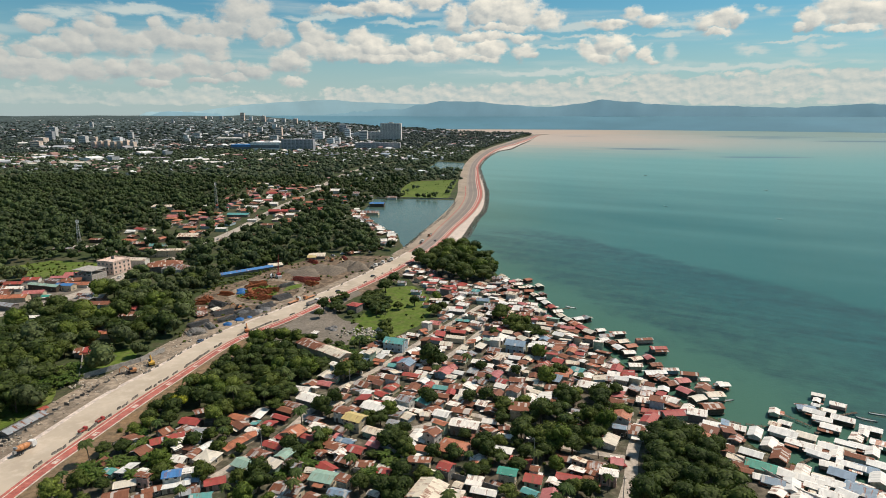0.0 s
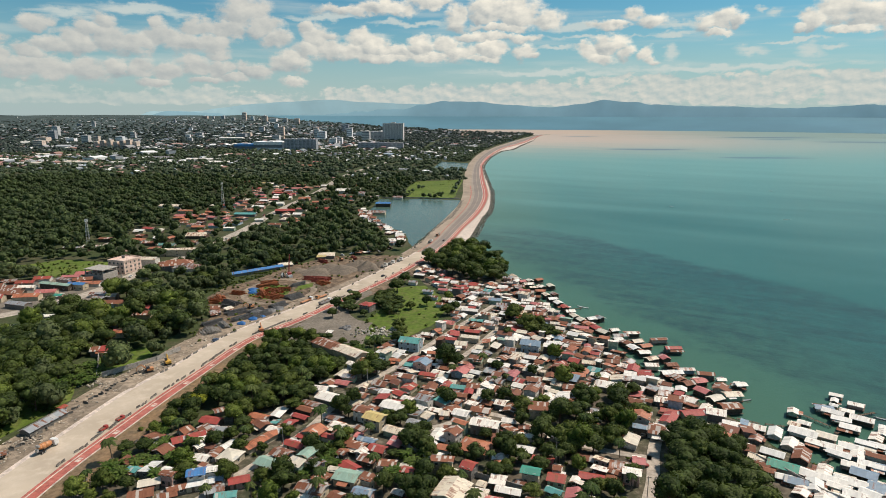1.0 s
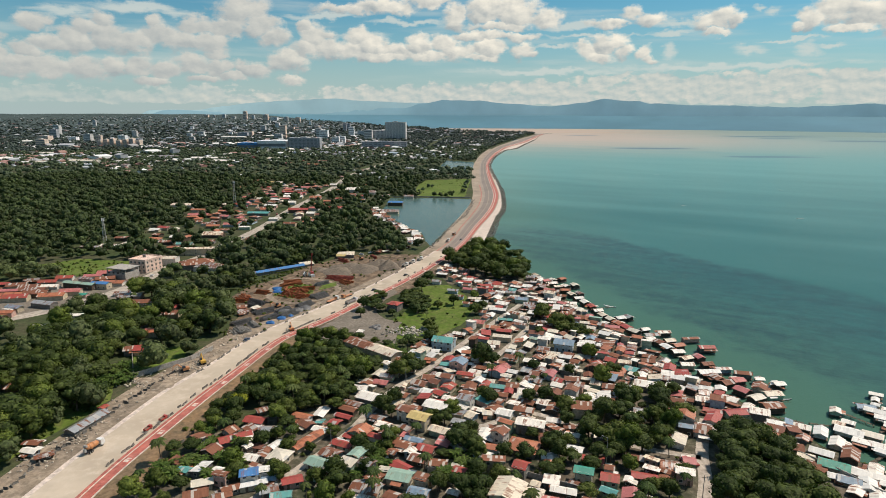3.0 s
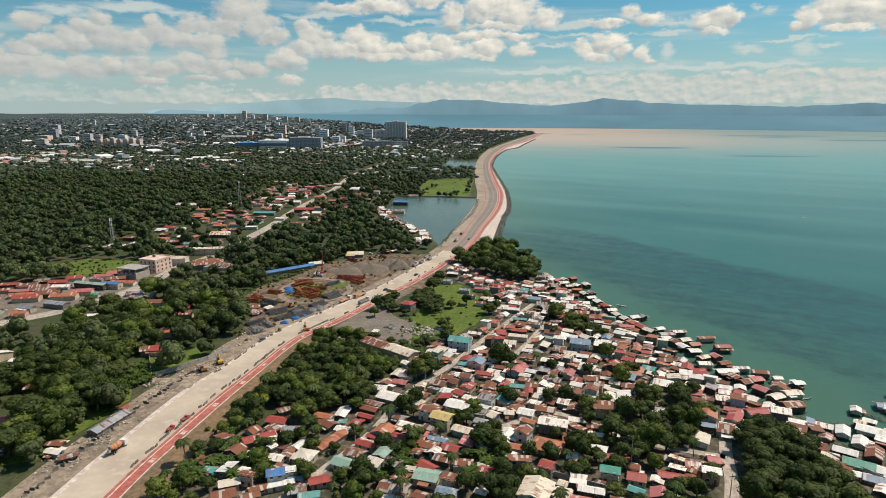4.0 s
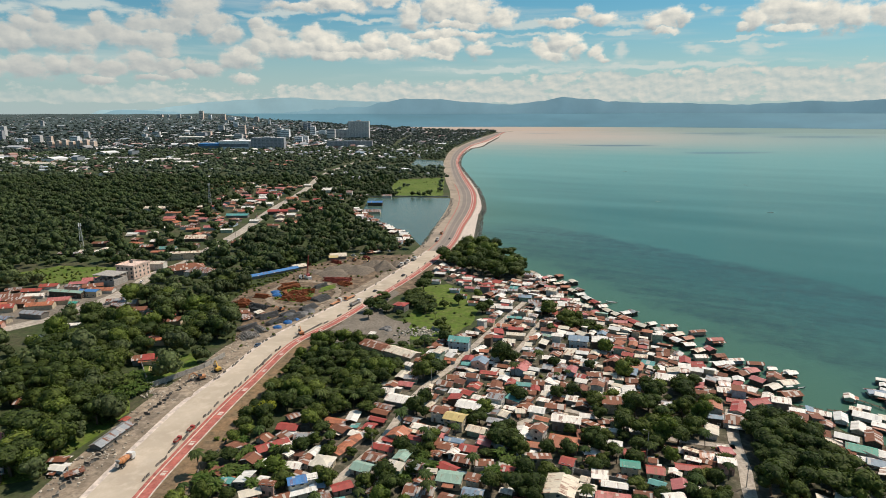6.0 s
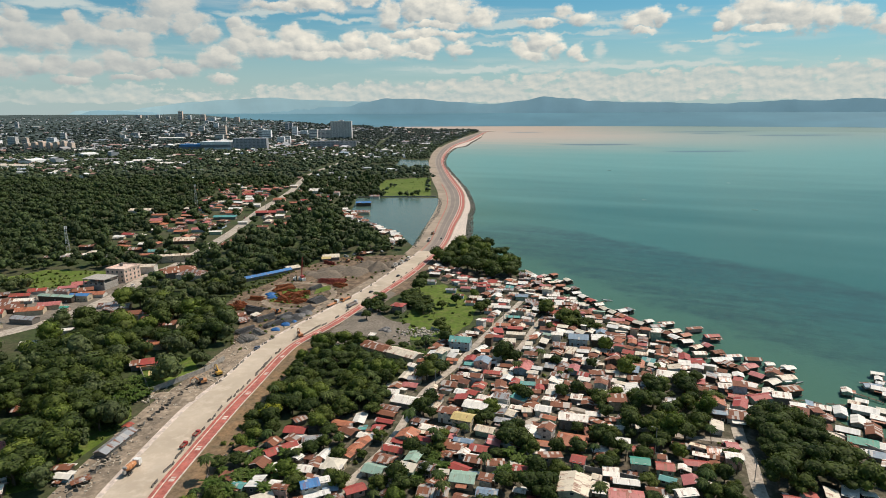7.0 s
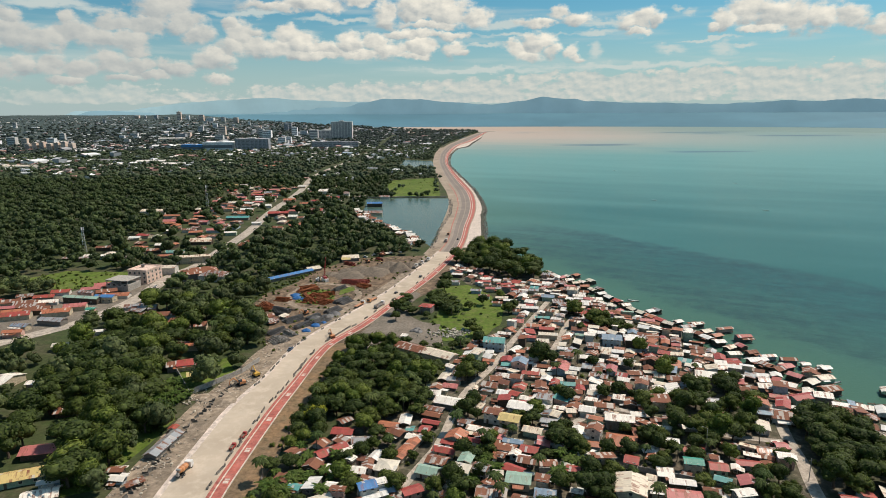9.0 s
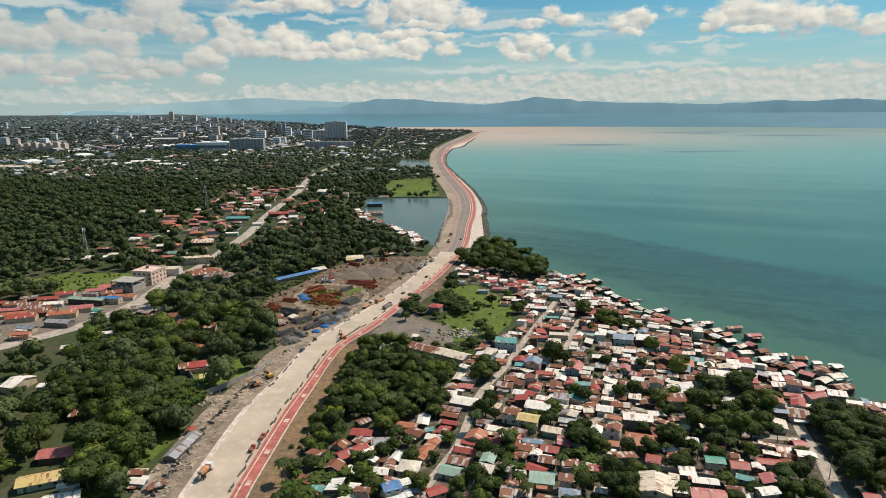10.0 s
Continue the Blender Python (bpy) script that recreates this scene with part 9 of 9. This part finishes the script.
def boat(x, y, rot, paint):
    t = thing("outrigger_boat", (x, y, -0.05), rot, f"narrow {paint} wooden outrigger boat on the water", "boat", "boats")
    V, Fc = [], []
    for j, (yy, w_, z_) in enumerate(((-4, 0.08, 0.75), (-2.5, 0.45, 0.5), (0, 0.6, 0.4), (2.5, 0.45, 0.5), (4, 0.08, 0.8))):
        V += [(-w_, yy, z_), (-w_ * 0.4, yy, -0.15), (w_ * 0.4, yy, -0.15), (w_, yy, z_)]
        if j:
            o = (j - 1) * 4
            Fc += [(o + k, o + k + 1, o + k + 5, o + k + 4) for k in range(3)] + [(o + 3, o, o + 4, o + 7)]
    part("hull", mesh_from("hull", V, Fc, PAINT[paint]), t)
    for sx in (-2.0, 2.0):
        part("float", Shape().tube((sx, -2.6, 0.05), (sx, 2.6, 0.05), 0.09, 0.09, 6).mesh("float", M_WOOD), t)
    for yy in (-1.4, 1.4):
        part("spar", Shape().tube((-2.0, yy, 0.1), (2.0, yy, 0.5), 0.05, 0.05, 5).mesh("spar", M_WOOD), t)


for x_, y_, ro_, c_ in ((213, 271, 60, "grey"), (221, 276, 75, "grey"), (158, 300, 30, "white"), (108, 420, 60, "white"), (160, 285, 100, "grey"), (226, 262, 20, "white"), (-60, 760, 20, "black"), (-40, 720, 50, "black"), (-15, 820, 0, "black"),
                        (300, 900, 30, "white"), (410, 800, 70, "white"), (520, 1100, 20, "white"), (380, 1350, 60, "white")):
    boat(x_, y_, ro_, c_)

# rock armour along the quay
rs2 = np.random.RandomState(4)


RX, RY, RZ, RSZ = [], [], [], []
shore = spline([(21, 590), (27, 640), (33.5, 711), (38, 769), (46, 836), (49, 934), (48.5, 1051), (44, 1163), (33, 1415), (30.5, 1569), (48, 1871), (86, 2176), (131, 2309), (169, 2560), (249, 3050)], 10)
inner_bank = spline([(-29, 592), (-22.5, 648), (-12, 730), (-2.5, 792), (2.5, 880), (3.5, 930)], 10)
for p, q in zip(inner_bank, inner_bank[1:]):
    for i in range(int((q - p).length / 0.9)):
        c = p.lerp(q, rs2.uniform(0, 1))
        RX.append(c.x + rs2.uniform(-1.5, 3.0))
        RY.append(c.y + rs2.uniform(-1, 1))
        RZ.append(GZ + 0.1)
        RSZ.append(rs2.uniform(0.4, 1.0))
for p, q in zip(shore, shore[1:]):
    k = int((q - p).length / (0.45 if p.y < 900 else 1.2))
    for i in range(k):
        c = p.lerp(q, i / k)
        RX.append(c.x + rs2.uniform(-3.0, 4.0))
        RY.append(c.y + rs2.uniform(-1, 1))
        RZ.append(0.9 - max(0, RX[-1] - c.x) * 0.28)
        RSZ.append(rs2.uniform(0.5, 1.3) * (1.0 if p.y < 900 else 1.5))
tagged(new("rock_armour", scatter_mesh("rock_armour", [rock_template(k) for k in range(6)], RX, RY, RZ, RSZ, M_ROCK, 2)), "heaped grey boulders along the quay", "rocks", kind="stuff")
for k_ in KINDS + PALMS + BANANAS:
    for o_ in list(k_.children_recursive) + [k_]:
        bpy.data.objects.remove(o_)
